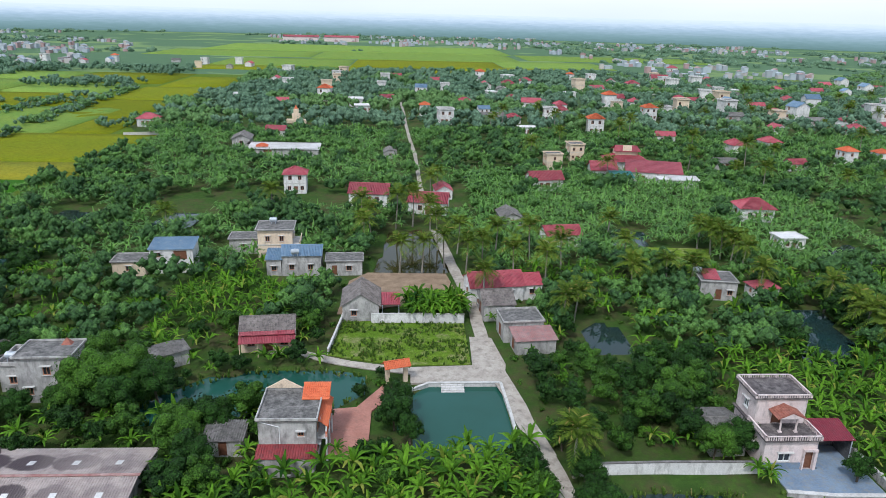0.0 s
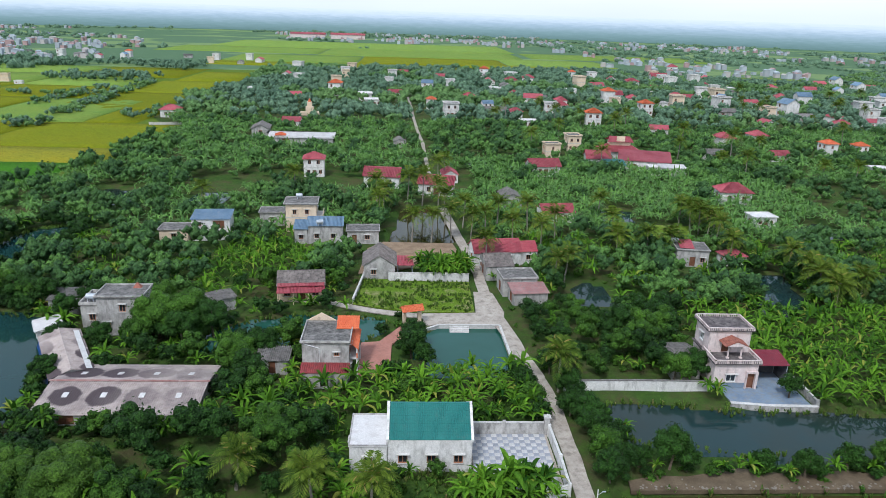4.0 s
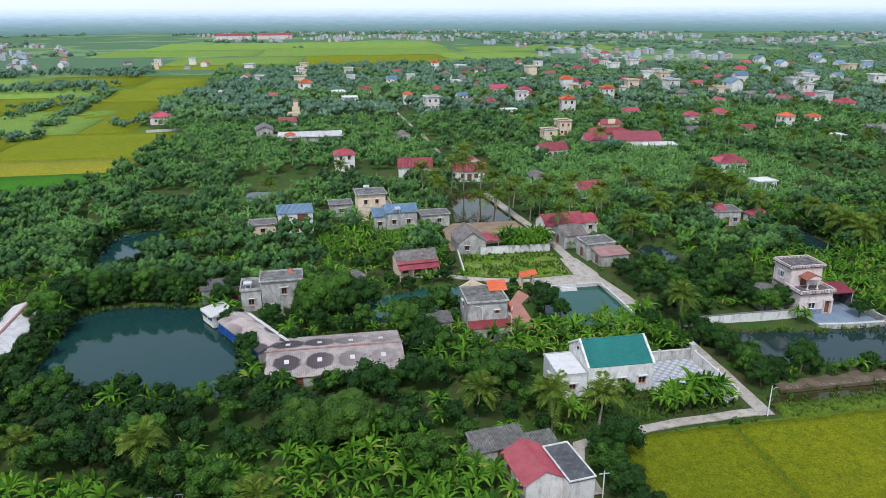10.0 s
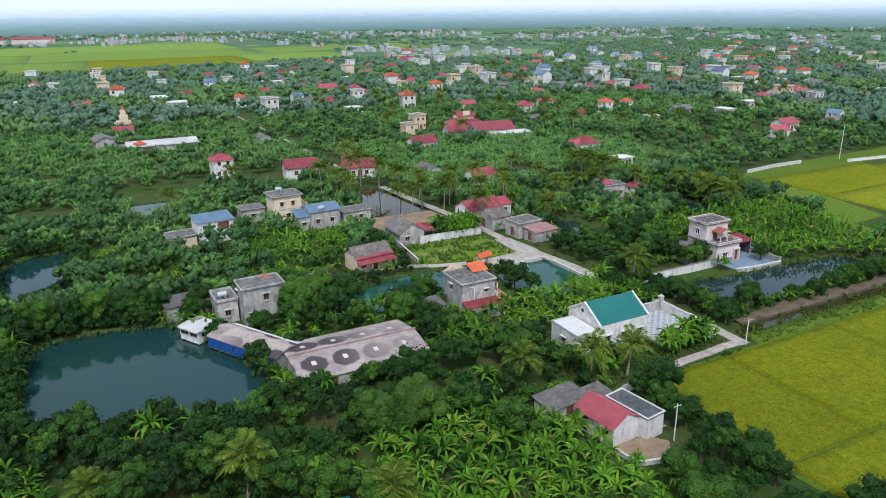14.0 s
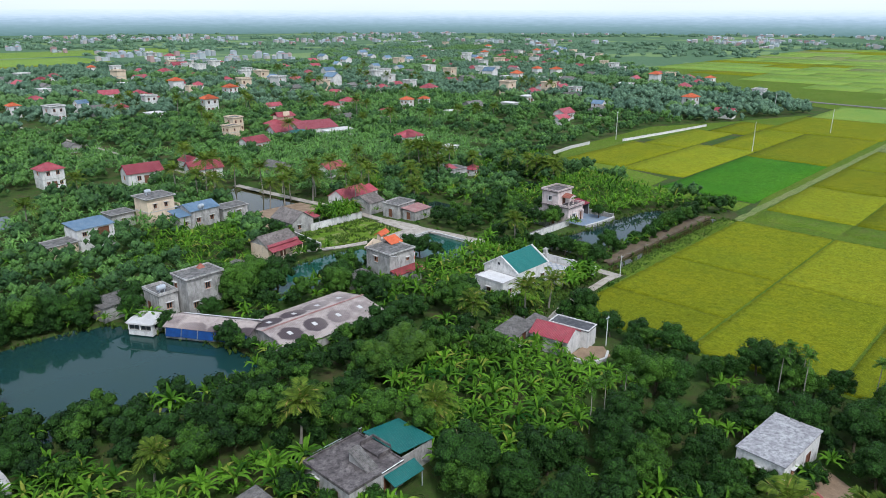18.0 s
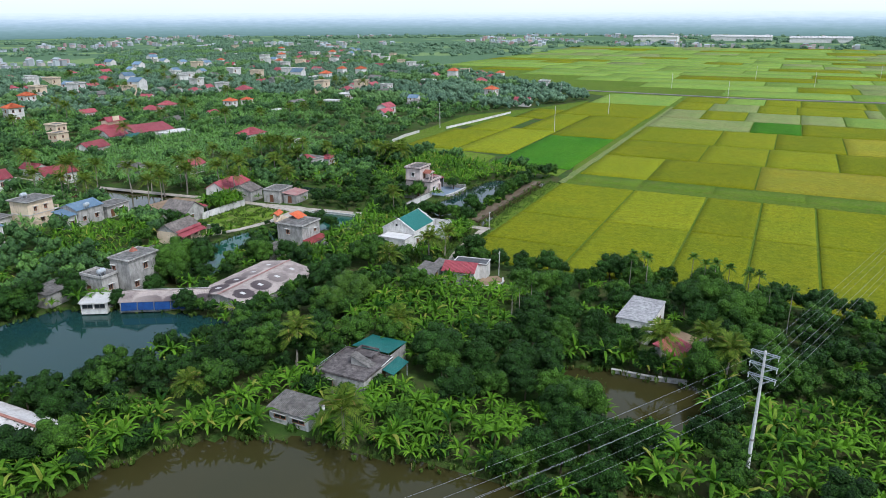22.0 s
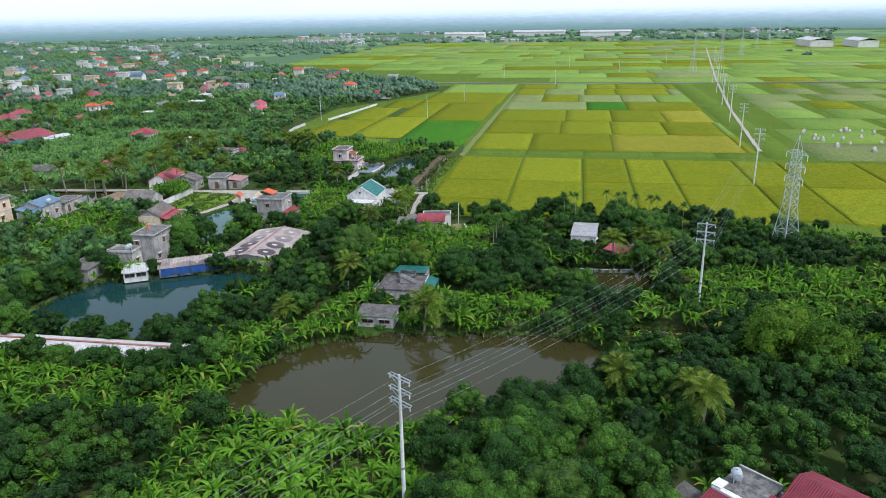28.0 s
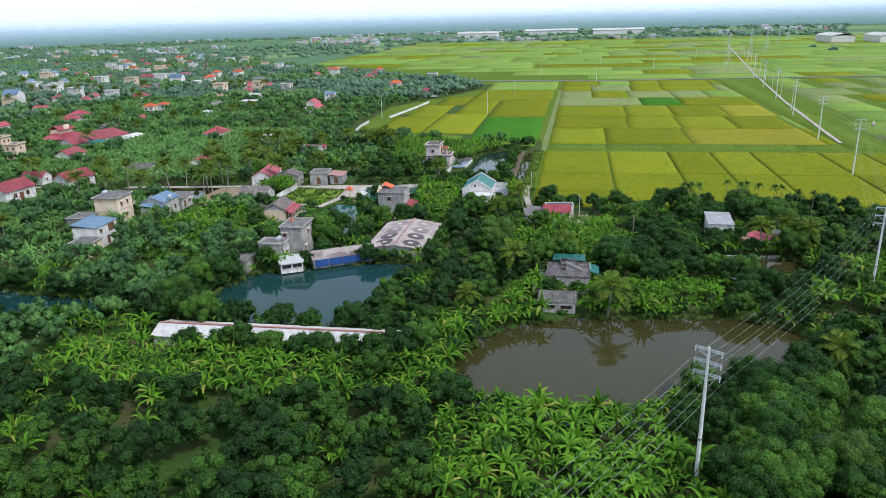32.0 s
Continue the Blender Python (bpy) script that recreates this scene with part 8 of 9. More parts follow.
# --- village woods farther off
fx, fy = scatter(-140, 205, 900, 900, 8.4)
keep = inside(VILLAGE, fx, fy) & ~blocked(fx, fy, 4.0, 6.0) & (((fx > 118) | (fy > 212)))
fx2, fy2 = scatter(112, 100, 420, 215, 7.0)
keep2 = inside(VILLAGE, fx2, fy2) & ~blocked(fx2, fy2, 4.0, 6.0) & (fx2 > 118)
fx3, fy3 = scatter(-140, 212, 240, 330, 5.4)
keep3 = inside(VILLAGE, fx3, fy3) & ~blocked(fx3, fy3, 4.0, 7.0)
keep &= ~((fy < 330) & (fx < 240))
fx, fy = np.concatenate([fx[keep], fx2[keep2], fx3[keep3]]), np.concatenate([fy[keep], fy2[keep2], fy3[keep3]])
for x, y in zip(fx, fy):
    c = noise.noise(Vector((x * 0.02, y * 0.02, 7.7)))
    if y < 330 and x < 240:
        grove = c > 0.0
        if grove:
            for j in range(4):
                patch["bananas_far"].put(BANANA_FAR[rng.randint(3)], x + rng.uniform(-3, 3), y + rng.uniform(-3, 3), rng.uniform(0, 6.28), rng.uniform(0.8, 1.25))
        if not grove or rng.uniform() < 0.4:
            patch["mid_light" if rng.uniform() < 0.5 else "mid"].put(TREES_MID[rng.randint(4)], x + rng.uniform(-2, 2), y + rng.uniform(-2, 2), rng.uniform(0, 6.28), rng.uniform(0.75, 1.2))
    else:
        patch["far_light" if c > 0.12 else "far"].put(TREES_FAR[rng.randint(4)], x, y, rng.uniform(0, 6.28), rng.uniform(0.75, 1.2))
# --- hedges and a wood among the western fields
for (x0, y0), (x1, y1), wide, step in (((-168, 286), (-178, 400), 5, 3.4), ((-178, 400), (-188, 505), 6, 3.6), ((-203, 372), (-201, 460), 5, 4.0), ((-168, 300), (-300, 330), 5, 4.4), ((-180, 418), (-330, 425), 6, 4.8), ((-136, 330), (-122, 372), 9, 3.2)):
    ln = math.hypot(x1 - x0, y1 - y0)
    for i in range(int(ln / step) * 2):
        f = rng.uniform()
        patch["far_light" if rng.uniform() < 0.55 else "far"].put(TREES_FAR[rng.randint(4)], x0 + (x1 - x0) * f + rng.uniform(-wide, wide), y0 + (y1 - y0) * f + rng.uniform(-wide, wide), rng.uniform(0, 6.28), rng.uniform(0.35, 0.75))
wx, wy = scatter(-420, 505, -186, 690, 9.0)
for x, y in zip(wx, wy):
    if noise.noise(Vector((x * 0.012, y * 0.012, 4.4))) > -0.12:
        patch["far"].put(TREES_FAR[rng.randint(4)], x, y, rng.uniform(0, 6.28), rng.uniform(0.7, 1.15))
# --- belts of trees over the plain
pa, pd = rng.uniform(-1.9, 0.75, 5200), 2000 * np.sqrt(rng.uniform(0.1, 1.0, 5200))
px, py = -80 - pd * np.sin(pa), pd * np.cos(pa)
ok = ~inside(VILLAGE, px, py) & (seg_dist(FAR_ROAD, px, py) > 12)
for x, y, d in zip(px[ok], py[ok], pd[ok]):
    c = noise.noise(Vector((x * 0.0035, y * 0.0035, 1.3)))
    lim = 0.1 if d < 1000 else -0.12
    if (x > 60 and y < 320 and x < 1150) or (-330 < x < 240 and 690 < y < 1330) or (x < -100 and y < 620 and x > -260):
        lim = 0.55
    if c > lim:
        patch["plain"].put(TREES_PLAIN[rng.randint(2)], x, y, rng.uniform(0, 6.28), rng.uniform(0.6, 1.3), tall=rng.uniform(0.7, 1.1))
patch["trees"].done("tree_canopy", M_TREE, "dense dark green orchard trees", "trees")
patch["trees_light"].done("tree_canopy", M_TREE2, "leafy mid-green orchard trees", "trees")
patch["mid"].done("tree_canopy", M_MID_HAZED, "dark green village trees farther off", "trees")
patch["mid_light"].done("tree_canopy", M_MID_HAZED_LIGHT, "mid-green village trees farther off", "trees")
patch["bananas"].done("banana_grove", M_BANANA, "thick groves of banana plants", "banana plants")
patch["bananas_far"].done("banana_grove", M_BANANA_HAZED, "groves of banana plants farther off", "banana plants")
patch["far"].done("far_woods", M_FARWOOD_HAZED, "village woods in the distance", "trees")
patch["far_light"].done("far_woods", M_FARGROVE_HAZED, "bright green groves in the distance", "trees")
patch["plain"].done("far_woods", M_FARWOOD_HAZED, "belts of trees across the distant plain", "trees")

# ---- power line, pylon and poles ----
ALINE = [(-183.0, 53.6), (-123.7, 14.5), (-64.3, -24.4), (41.4, -56.8), (104.0, -65.2), (174.0, -74.6), (240.0, -83.0), (306.0, -91.4), (372.0, -99.8), (438.0, -108.2)]


def line_pole(x, y, ang, h=17.4):
    e = thing("utility_pole", x, y, 0, ang, "tall pale concrete power pole with three steel crossarms", "power pole", "power poles")
    part("shaft", Build().tube((0, 0, -0.5), (0, 0, 9.0), 0.24, 0.19, 10).tube((0, 0, 9.0), (0, 0, h), 0.19, 0.12, 10), M_POLE, e)
    part("collar", Build().tube((0, 0, 6.3), (0, 0, 6.55), 0.26, 0.26, 10), M_GREYROOF, e, "dark rusty joint collar")
    for k, z in enumerate((h - 0.35, h - 1.75, h - 3.15)):
        cb = Build()
        for dx in (-0.22, 0.22):
            cb.box(dx - 0.035, -1.5, z, dx + 0.035, 1.5, z + 0.08)
            for q in (-1.45, -0.8, 0.8, 1.45):
                cb.box(-0.18, q - 0.03, z + 0.01, 0.18, q + 0.03, z + 0.06)
            for q in (-1, 1):
                cb.tube((dx, q * 1.15, z), (dx * 0.6, q * 0.1, z - 0.75), 0.025, 0.025, 5)
        a = part("crossarm", cb, M_STEEL, e)
        for s in (-1.42, 1.42):
            part("insulator", Build().tube((0, s, z), (0, s, z - 0.12), 0.07, 0.07, 7).tube((0, s, z - 0.12), (0, s, z - 0.5), 0.04, 0.055, 7), M_WFRAME, a)
    return e


for i, (x, y) in enumerate(ALINE[:-1]):
    x1, y1 = ALINE[i + 1]
    ang = math.degrees(math.atan2(y1 - y, x1 - x))
    if i:
        line_pole(x, y, ang)
    for z in (16.55, 15.15, 13.75):
        for s in (-1.42, 1.42):
            nx_, ny_ = -math.sin(math.radians(ang)) * s, math.cos(math.radians(ang)) * s
            n = 14
            b = Build().cable([(x + (x1 - x) * k / n + nx_, y + (y1 - y) * k / n + ny_, z - 0.45 - 4 * 1.3 * (k / n) * (1 - k / n)) for k in range(n + 1)], 0.010)
            if i < 5:
                w = part("overhead_wire", b, M_WIRE)
                tagged(w, "thin aluminium overhead power cable", "power cable", "power cables")


def small_pole(x, y, h, lab="slim concrete lamp pole", arm=False):
    e = thing("lamp_pole" if arm else "wire_pole", x, y, 0, 0, lab, "pole", "slim poles")
    part("shaft", Build().tube((0, 0, -0.4), (0, 0, h), 0.09 if h < 8 else 0.14, 0.06 if h < 8 else 0.09, 8), M_POLE, e)
    if not arm:
        part("crossarm", Build().box(-0.6, -0.04, h - 0.4, 0.6, 0.04, h - 0.3), M_STEEL, e)
    else:
        part("lamp_arm", Build().tube((0, 0.06, h - 0.8), (0.6, 0.06, h - 0.35), 0.025, 0.025, 6).box(0.5, 0.0, h - 0.4, 0.85, 0.12, h - 0.33), M_STEEL, e)


small_pole(18.6, 41.5, 4.6, "slim concrete lamp pole at the lane's bend", True)
small_pole(-11.2, 27.0, 5.2, "slim concrete pole beside the sandy yard")
small_pole(178.0, 74.3, 12.0, "lone white pole standing in the rice")
small_pole(167.8, 128.9, 12.0, "lone white pole by the village wall")
for i in range(7):
    small_pole(250 + 55 * i, 66 + (i % 2) * 70 - 26 * i, 11.0, "distant pole standing in the fields")
for i in range(10):
    small_pole(190 + 52 * i, -78 - 8.0 * i, 13.0, "distant pole along the canal road")

# lattice pylon
e = thing("pylon", -27.3, -47.9, 0, 28, "galvanised steel lattice pylon with three tiers of arms", "pylon")


def lattice(z0, z1, a0, a1, n):
    b = Build()
    for sx, sy in ((-1, -1), (1, -1), (1, 1), (-1, 1)):
        b.tube((sx * a0, sy * a0, z0), (sx * a1, sy * a1, z1), 0.085, 0.075, 5)
    for k in range(n):
        f0, f1 = k / n, (k + 1) / n
        za, zb = z0 + (z1 - z0) * f0, z0 + (z1 - z0) * f1
        ra, rb = a0 + (a1 - a0) * f0, a0 + (a1 - a0) * f1
        c0 = [(-ra, -ra, za), (ra, -ra, za), (ra, ra, za), (-ra, ra, za)]
        c1 = [(-rb, -rb, zb), (rb, -rb, zb), (rb, rb, zb), (-rb, rb, zb)]
        for j in range(4):
            b.tube(c0[j], c1[(j + 1) % 4], 0.036, 0.036, 4).tube(c0[(j + 1) % 4], c1[j], 0.036, 0.036, 4).tube(c1[j], c1[(j + 1) % 4], 0.036, 0.036, 4)
    return b


part("leg_section", lattice(-0.3, 11.5, 2.3, 1.05, 4), M_STEEL, e)
part("body_section", lattice(11.5, 23.2, 1.05, 0.65, 8), M_STEEL, e)
pk = Build()
for sx, sy in ((-1, -1), (1, -1), (1, 1), (-1, 1)):
    pk.tube((sx * 0.65, sy * 0.65, 23.2), (0, 0, 26.3), 0.07, 0.05, 5)
part("peak", pk, M_STEEL, e)
for z, r in ((22.4, 2.9), (19.8, 2.7), (17.2, 2.5)):
    for s in (-1, 1):
        a = Build()
        for q in (-0.6, 0.6):
            a.tube((s * 0.6, q, z), (s * r, 0, z + 0.15), 0.06, 0.05, 5).tube((s * 0.6, q, z + 0.9), (s * r, 0, z + 0.2), 0.05, 0.05, 5)
        a.tube((s * 1.5, -0.35, z + 0.05), (s * 1.5, 0.35, z + 0.05), 0.04, 0.04, 4)
        ar = part("arm", a, M_STEEL, e)
        part("insulator", Build().tube((s * r, 0, z + 0.1), (s * r, 0, z - 1.1), 0.09, 0.09, 7), M_WFRAME, ar)
for i in range(6):
    e = thing("pylon", 470 + 130 * i, -100 - 46 * i, 0, 28, "distant steel lattice pylon on the plain", "pylon")
    part("leg_section", lattice(-0.3, 14, 2.4, 1.0, 3), M_STEEL, e)
    part("body_section", lattice(14, 30, 1.0, 0.4, 5), M_STEEL, e)
    part("arm", Build().box(-3.2, -0.1, 24, 3.2, 0.1, 24.2).box(-2.8, -0.1, 27, 2.8, 0.1, 27.2), M_STEEL, e)

# ---- slim areca palms at the rice edge ----
def areca(x, y, h, seed):
    e = thing("areca_palm", x, y, 0, seed * 50, "slim areca palm with a small tufted crown", "palm tree", "areca palms")
    part("trunk", Build().tube((0, 0, -0.3), (0.06, 0.03, h * 0.5), 0.085, 0.07, 6).tube((0.06, 0.03, h * 0.5), (0, 0, h), 0.07, 0.055, 6), M_PALMBARK, e)
    v, q = palm_shape(70 + seed % 3, 11, 1.8, 9, h)
    part("crown", raw_mesh("crown", v, q, M_TREE2), None, e)


areca(-11.2, 0.0, 7.5, 0)
areca(-9.4, -2.8, 7.5, 1)
areca(-4.8, -10.5, 7.5, 2)
areca(-8.2, -13.1, 7.5, 3)
areca(-8.4, -17.3, 7.5, 4)
areca(-9.5, -20.8, 7.5, 5)
areca(-15.9, -24.5, 7.5, 6)
areca(-16.5, -27.9, 7.5, 7)
areca(-6.8, -14.8, 7.5, 8)
areca(-9.9, -22.5, 7.5, 9)
areca(-35.2, 15.2, 7.0, 20)
areca(-32.5, 14.8, 7.0, 21)
areca(-29.2, 13.7, 7.0, 22)
areca(-6.6, 0.5, 7.0, 23)
areca(-6.4, -1.6, 7.0, 24)

# ---- special trees ----
def big_tree(x, y, rad, h, seed, mat, label, cards=3800, size=0.22, shrink=0.8):
    e = thing("tree", x, y, 0, 0, label, "tree")
    part("trunk", trunk_mesh("trunk", h, 0.32, M_BARK, seed=seed, limbs=6), None, e)
    part("crown", raw_mesh("crown", *crown_shape(seed, rad, h, 34, cards, size, 1.0, 8, 6, shrink), mat, smooth=True), None, e)


big_tree(-80.5, -33.5, 6.0, 10.2, 91, M_LIME, "large bright lime-green feathery tree by the pond", 6500, 0.30, 0.6)
big_tree(-84.0, -39.0, 4.6, 9.0, 92, M_LIME, "bright lime-green feathery tree", 5000, 0.30, 0.6)
big_tree(-105.0, 2.6, 4.0, 6.4, 93, M_TREE, "big dark spreading tree on the pond bank")
big_tree(-110.0, 0.0, 4.0, 6.2, 94, M_TREE, "big dark spreading tree on the pond bank")
big_tree(-38.6, 45.8, 4.6, 6.9, 95, M_FLUSH, "broad yellow-green round-crowned tree behind the barn")
big_tree(-44.2, 46.6, 4.0, 6.0, 96, M_FLUSH, "broad yellow-green round-crowned tree near the barn")
big_tree(-115.5, 3.6, 4.0, 6.6, 98, M_TREE, "big dark spreading tree above the pond")
big_tree(-120.5, -1.5, 4.2, 6.8, 99, M_FLUSH, "broad mid-green spreading tree above the pond")
big_tree(-113.0, -8.0, 4.2, 6.6, 100, M_TREE2, "broad mid-green spreading tree on the slope")
big_tree(-124.5, 7.0, 4.4, 7.0, 101, M_TREE2, "broad mid-green spreading tree")
big_tree(-53.5, 20.4, 4.4, 7.4, 97, M_TREE, "tall dark feathery tree beside the farm building")

# ---- paving pieces, steps, lilies, grass ----
yard = tagged(part("pavement_yard", Build().prism(TEAL_YARD, -0.3, 0.03), M_CONC), "pale and grey chequered tile yard", "pavement", kind="structure")
tile_a = Build().box(-0.34, -0.34, 0.03, 0.34, 0.34, 0.055).mesh("tile", surface("white_tile", (0.42, 0.41, 0.40), (0.50, 0.49, 0.47), 1, 8, vary=0.08))
tile_b = Build().box(-0.34, -0.34, 0.03, 0.34, 0.34, 0.055).mesh("tile", surface("grey_tile", (0.25, 0.26, 0.29), (0.32, 0.33, 0.36), 1, 8, vary=0.1))
for i in range(14):
    for j in range(16):
        x, y = 6.85 + 0.7 * i, 47.95 + 0.7 * j
        if bool(inside(TEAL_YARD, np.array(x), np.array(y))):
            o = part("tile", tile_a if (i + j) % 2 else tile_b, None, yard)
            o.location = (x, y, 0)
steps = thing("pond_steps", 7.4, 92.4, 0, 0, "concrete landing steps at the pond's head", "steps")
for i in range(4):
    part("step", Build().box(-1.7, -0.45 - 0.4 * i, -0.9, 1.7, -0.4 * i, 0.06 - 0.17 * i), M_CONC_L, steps)
wall_run("pond_kerb", [(1.0, 90.4), (3.8, 92.5), (14.6, 92.6), (14.9, 84), (15.0, 76.5)], 0.12, 0.3, M_CONC_L, "concrete kerb round the square pond", 0, None, -1.2)
lil = Patch()
lr = np.random.RandomState(4)
a_ = np.linspace(0, 2 * math.pi, 9)[:-1]
disc = (np.concatenate([np.stack([0.22 * np.cos(a_), 0.22 * np.sin(a_), np.zeros(8)], -1), [[0, 0, 0.01]]]), np.array([(0, 1, 2, 8), (2, 3, 4, 8), (4, 5, 6, 8), (6, 7, 0, 8)]))
for _ in range(150):
    x, y = lr.uniform(-79, -70), lr.uniform(-26.5, -13)
    if bool(inside(POND_LILY, np.array(x), np.array(y))):
        lil.put(disc, x, y, lr.uniform(0, 6), lr.uniform(0.6, 1.4), -0.485)
lil.done("water_lilies", M_RICE_PALE, "pale floating water lily pads", "water lilies")

blade_v, blade_q = [], []
br = np.random.RandomState(8)
for i in range(9):
    a, L = br.uniform(0, 6.28), br.uniform(0.35, 0.75)
    d = np.array([math.cos(a), math.sin(a), 0])
    n_v = np.array([-d[1], d[0], 0]) * 0.05
    p0 = d * 0.08
    p1 = d * 0.22 + np.array([0, 0, L * 0.7])
    p2 = d * 0.42 + np.array([0, 0, L])
    k = len(blade_v)
    blade_v += [p0 - n_v, p0 + n_v, p1 + n_v, p1 - n_v, p2]
    blade_q += [(k, k + 1, k + 2, k + 3), (k + 3, k + 2, k + 4, k + 4)]
blade_q = [q for q in blade_q if len(set(q)) == 4]
tuft = (np.array(blade_v), np.array(blade_q))
grass = Patch()
for _, poly, _, _ in PONDS[:9]:
    ring = list(poly) + [poly[0]]
    for (x0, y0), (x1, y1) in zip(ring[:-1], ring[1:]):
        n = int(math.hypot(x1 - x0, y1 - y0) / 0.45)
        for i in range(n):
            if poly is POND_LOT or (poly is DITCH and i % 3):
                continue
            f = br.uniform()
            grass.put(tuft, x0 + (x1 - x0) * f + br.normal() * 0.6, y0 + (y1 - y0) * f + br.normal() * 0.6, br.uniform(0, 6.28), br.uniform(0.7, 1.8), -0.35)
gx_, gy_ = br.uniform(-12, 11, 1500), br.uniform(98.5, 117, 1500)
for x, y in zip(gx_, gy_):
    if bool(inside(LOT, np.array(x), np.array(y))) and noise.noise(Vector((x * 0.3, y * 0.3, 0))) > -0.12:
        grass.put(tuft, x, y, br.uniform(0, 6.28), br.uniform(0.5, 1.2), -0.05)
bx_, by_ = br.uniform(20, 77, 700), br.uniform(40.6, 44.0, 700)
okb = ~blocked(bx_, by_, 0.4)
for x, y in zip(bx_[okb], by_[okb]):
    grass.put(tuft, x, y, br.uniform(0, 6.28), br.uniform(0.6, 1.5), -0.1)
cx_, cy_ = br.uniform(-14, 19, 1500), br.uniform(36, 53, 1500)
okc = ~blocked(cx_, cy_, 0.3) & inside(VILLAGE, cx_, cy_)
for x, y in zip(cx_[okc], cy_[okc]):
    grass.put(tuft, x, y, br.uniform(0, 6.28), br.uniform(0.6, 1.4), -0.1)
grass.done("grass_tufts", M_GRASS, "tufts of long grass and weeds on banks and lot", "grass")

# rubble along the ditch's edge
rock = Build()
for i in range(170):
    x, y, r_ = br.uniform(25, 76), 47.4 + abs(br.normal()) * 0.5, br.uniform(0.07, 0.2)
    a = br.uniform(0, 6.28)
    ring = [(x + r_ * math.cos(a + w) * br.uniform(0.7, 1.2), y + r_ * math.sin(a + w) * br.uniform(0.7, 1.1)) for w in (0, 1.2, 2.4, 3.7, 5.0)]
    rock.prism(ring, -0.1, 0.06 + r_ * br.uniform(0.2, 0.6))
tagged(part("rubble", rock, M_STONE), "loose rubble stones along the ditch's edge", "stones", kind="stuff")

# undergrowth between the trees
shrub = Patch()
SHR = [crown_shape(s + 80, 0.9, 1.0, 1, 26, 0.42, nu=5, nv=3) for s in range(3)]
sx_, sy_ = scatter(-170, -70, 100, 150, 4.3)
ok = inside(VILLAGE, sx_, sy_) & ~blocked(sx_, sy_, 0.9) & (seg_dist(WAY, sx_, sy_) < 130)
for x, y in zip(sx_[ok], sy_[ok]):
    shrub.put(SHR[br.randint(3)], x, y, br.uniform(0, 6.28), br.uniform(0.6, 1.5), -0.1, br.uniform(0.7, 1.2))
shrub.done("undergrowth", M_TREE2, "low shrubs and weeds between the trees", "shrubs")

# graves in the far field
gr = random.Random(3)
for i in range(26):
    x, y = gr.uniform(84, 150), gr.uniform(-128, -98)
    e = thing("tomb", x, y, 0, gr.choice((0, 8, -6)), "small pale stepped tomb in the fields", "tomb", "field tombs")
    s = gr.uniform(0.5, 0.95)
    part("base", Build().box(-1.1 * s, -0.8 * s, -0.2, 1.1 * s, 0.8 * s, 0.9 * s), gr.choice((M_CONC_L, M_GREYWALL)), e)
    part("headpiece", Build().box(-0.6 * s, -0.5 * s, 0.9 * s, 0.6 * s, 0.5 * s, 1.7 * s).add([(-0.75 * s, -0.6 * s, 1.7 * s), (0.75 * s, -0.6 * s, 1.7 * s), (0.75 * s, 0.6 * s, 1.7 * s), (-0.75 * s, 0.6 * s, 1.7 * s), (0, 0, 2.4 * s)], [(0, 1, 4), (1, 2, 4), (2, 3, 4), (3, 0, 4), (3, 2, 1, 0)]), M_PINK, e)

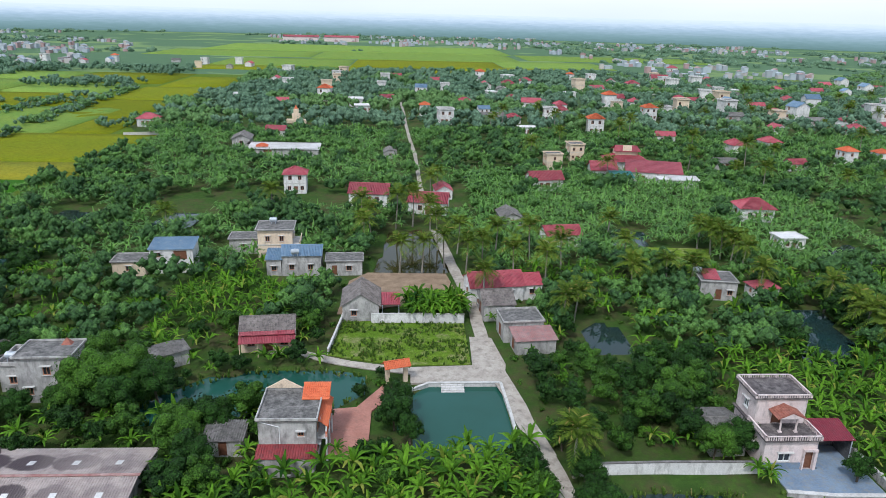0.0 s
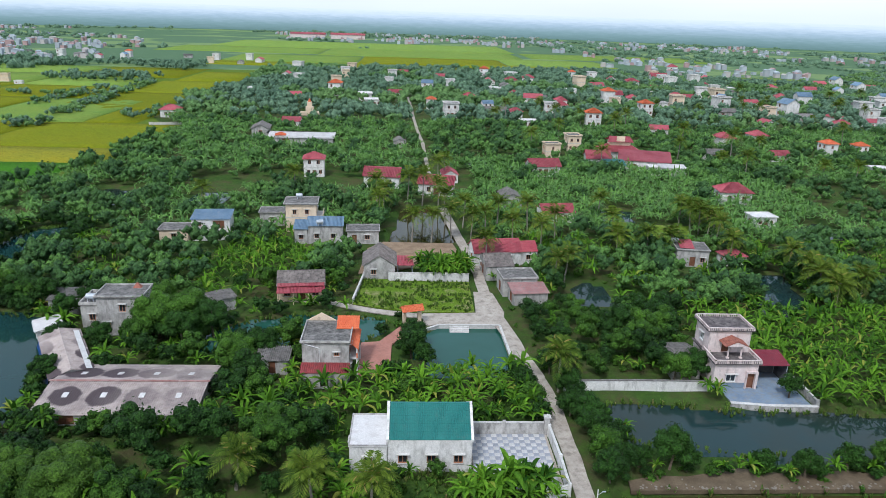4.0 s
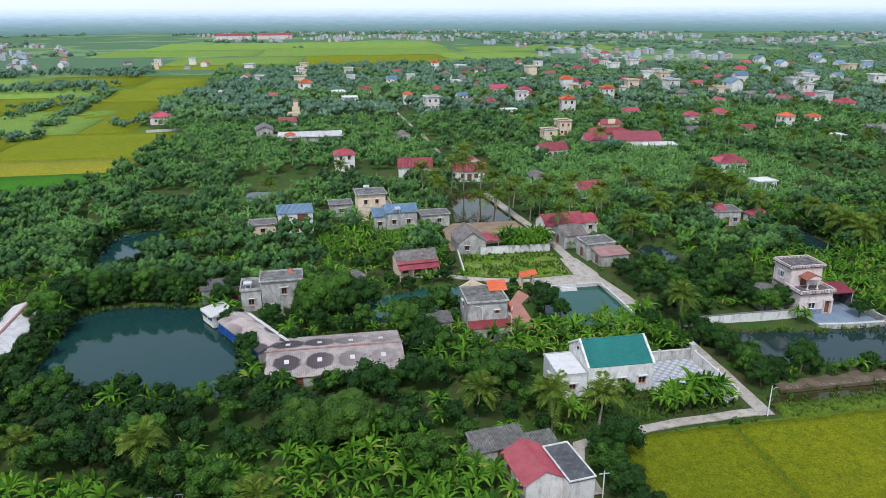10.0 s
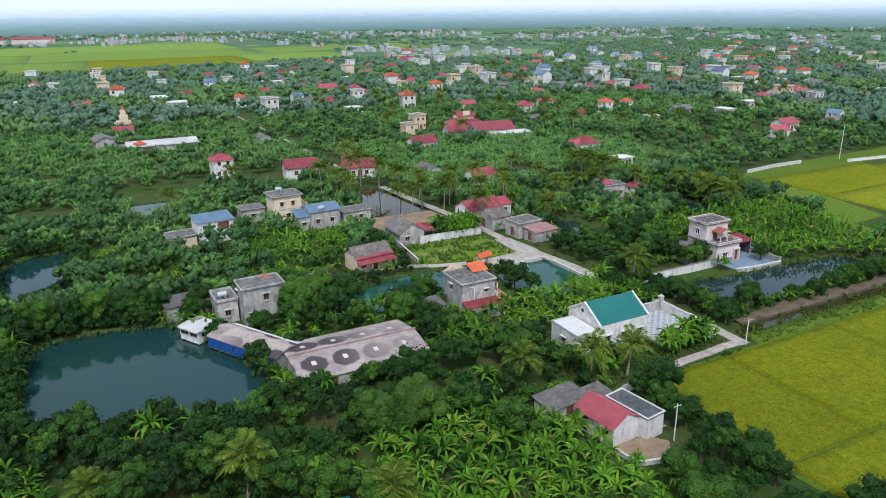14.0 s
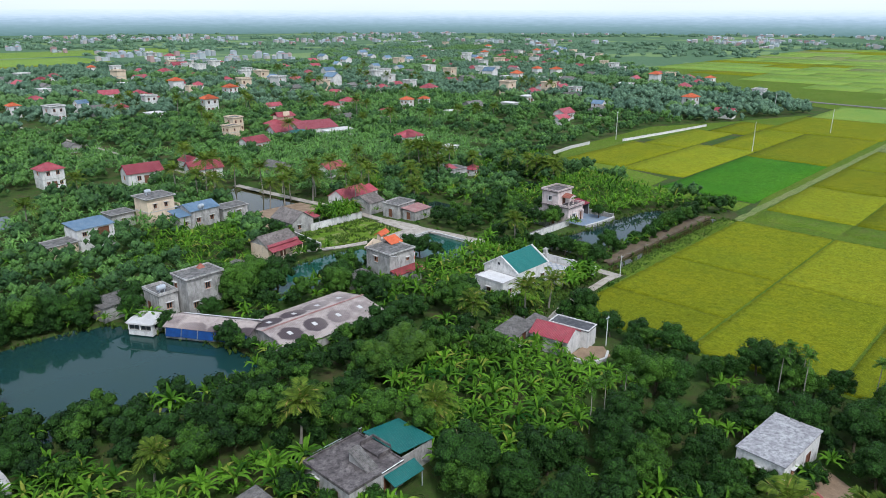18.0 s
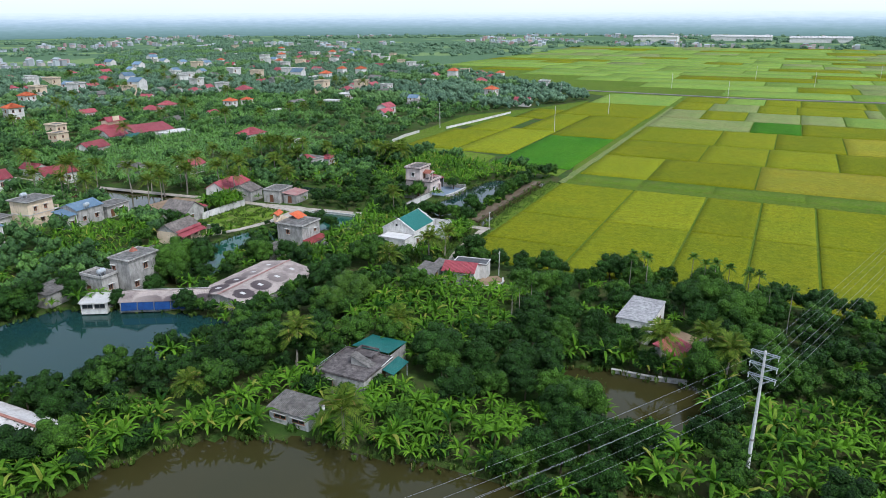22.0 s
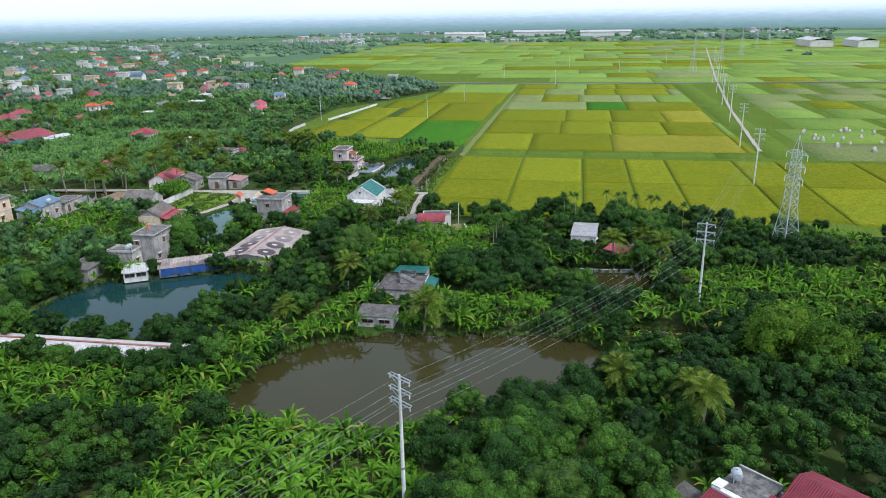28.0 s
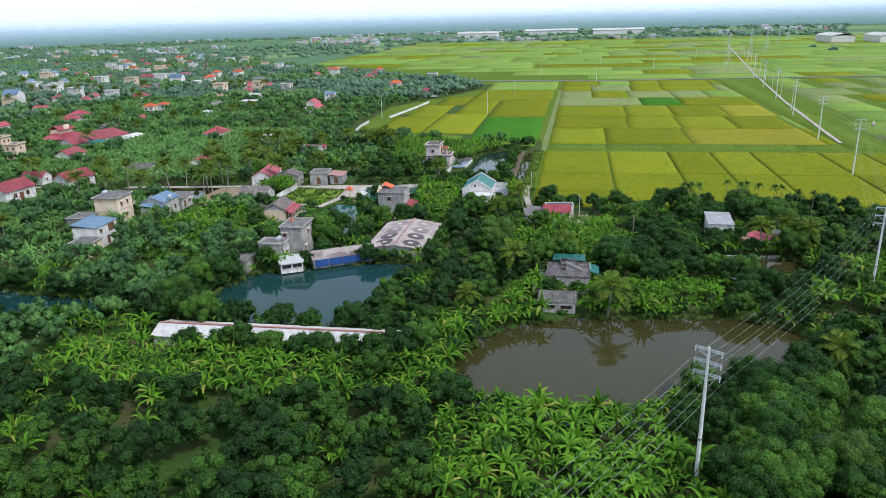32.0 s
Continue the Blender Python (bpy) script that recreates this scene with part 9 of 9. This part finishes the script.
# far factories and the hazy edge of the plain
for i, (x, y, L, W) in enumerate(((1500, -60, 110, 40), (1560, 90, 120, 40), (1450, 250, 90, 30), (930, -330, 70, 30), (900, -380, 60, 25), (-210, 1500, 70, 14), (-130, 1520, 70, 14))):
    e = thing("factory", x, y, 0, 90 if i < 3 else 0, "distant pale factory hall on the plain", "factory")
    part("wall", wall_shell(L, W, 9), M_WHITEWALL if i < 5 else M_PINK, e)
    gable_roof(e, L, W, 9, 3, M_WHITEROOF if i < 5 else M_REDROOF, 1, 6)

# Glowing ring with the horizon's haze graded into its colour
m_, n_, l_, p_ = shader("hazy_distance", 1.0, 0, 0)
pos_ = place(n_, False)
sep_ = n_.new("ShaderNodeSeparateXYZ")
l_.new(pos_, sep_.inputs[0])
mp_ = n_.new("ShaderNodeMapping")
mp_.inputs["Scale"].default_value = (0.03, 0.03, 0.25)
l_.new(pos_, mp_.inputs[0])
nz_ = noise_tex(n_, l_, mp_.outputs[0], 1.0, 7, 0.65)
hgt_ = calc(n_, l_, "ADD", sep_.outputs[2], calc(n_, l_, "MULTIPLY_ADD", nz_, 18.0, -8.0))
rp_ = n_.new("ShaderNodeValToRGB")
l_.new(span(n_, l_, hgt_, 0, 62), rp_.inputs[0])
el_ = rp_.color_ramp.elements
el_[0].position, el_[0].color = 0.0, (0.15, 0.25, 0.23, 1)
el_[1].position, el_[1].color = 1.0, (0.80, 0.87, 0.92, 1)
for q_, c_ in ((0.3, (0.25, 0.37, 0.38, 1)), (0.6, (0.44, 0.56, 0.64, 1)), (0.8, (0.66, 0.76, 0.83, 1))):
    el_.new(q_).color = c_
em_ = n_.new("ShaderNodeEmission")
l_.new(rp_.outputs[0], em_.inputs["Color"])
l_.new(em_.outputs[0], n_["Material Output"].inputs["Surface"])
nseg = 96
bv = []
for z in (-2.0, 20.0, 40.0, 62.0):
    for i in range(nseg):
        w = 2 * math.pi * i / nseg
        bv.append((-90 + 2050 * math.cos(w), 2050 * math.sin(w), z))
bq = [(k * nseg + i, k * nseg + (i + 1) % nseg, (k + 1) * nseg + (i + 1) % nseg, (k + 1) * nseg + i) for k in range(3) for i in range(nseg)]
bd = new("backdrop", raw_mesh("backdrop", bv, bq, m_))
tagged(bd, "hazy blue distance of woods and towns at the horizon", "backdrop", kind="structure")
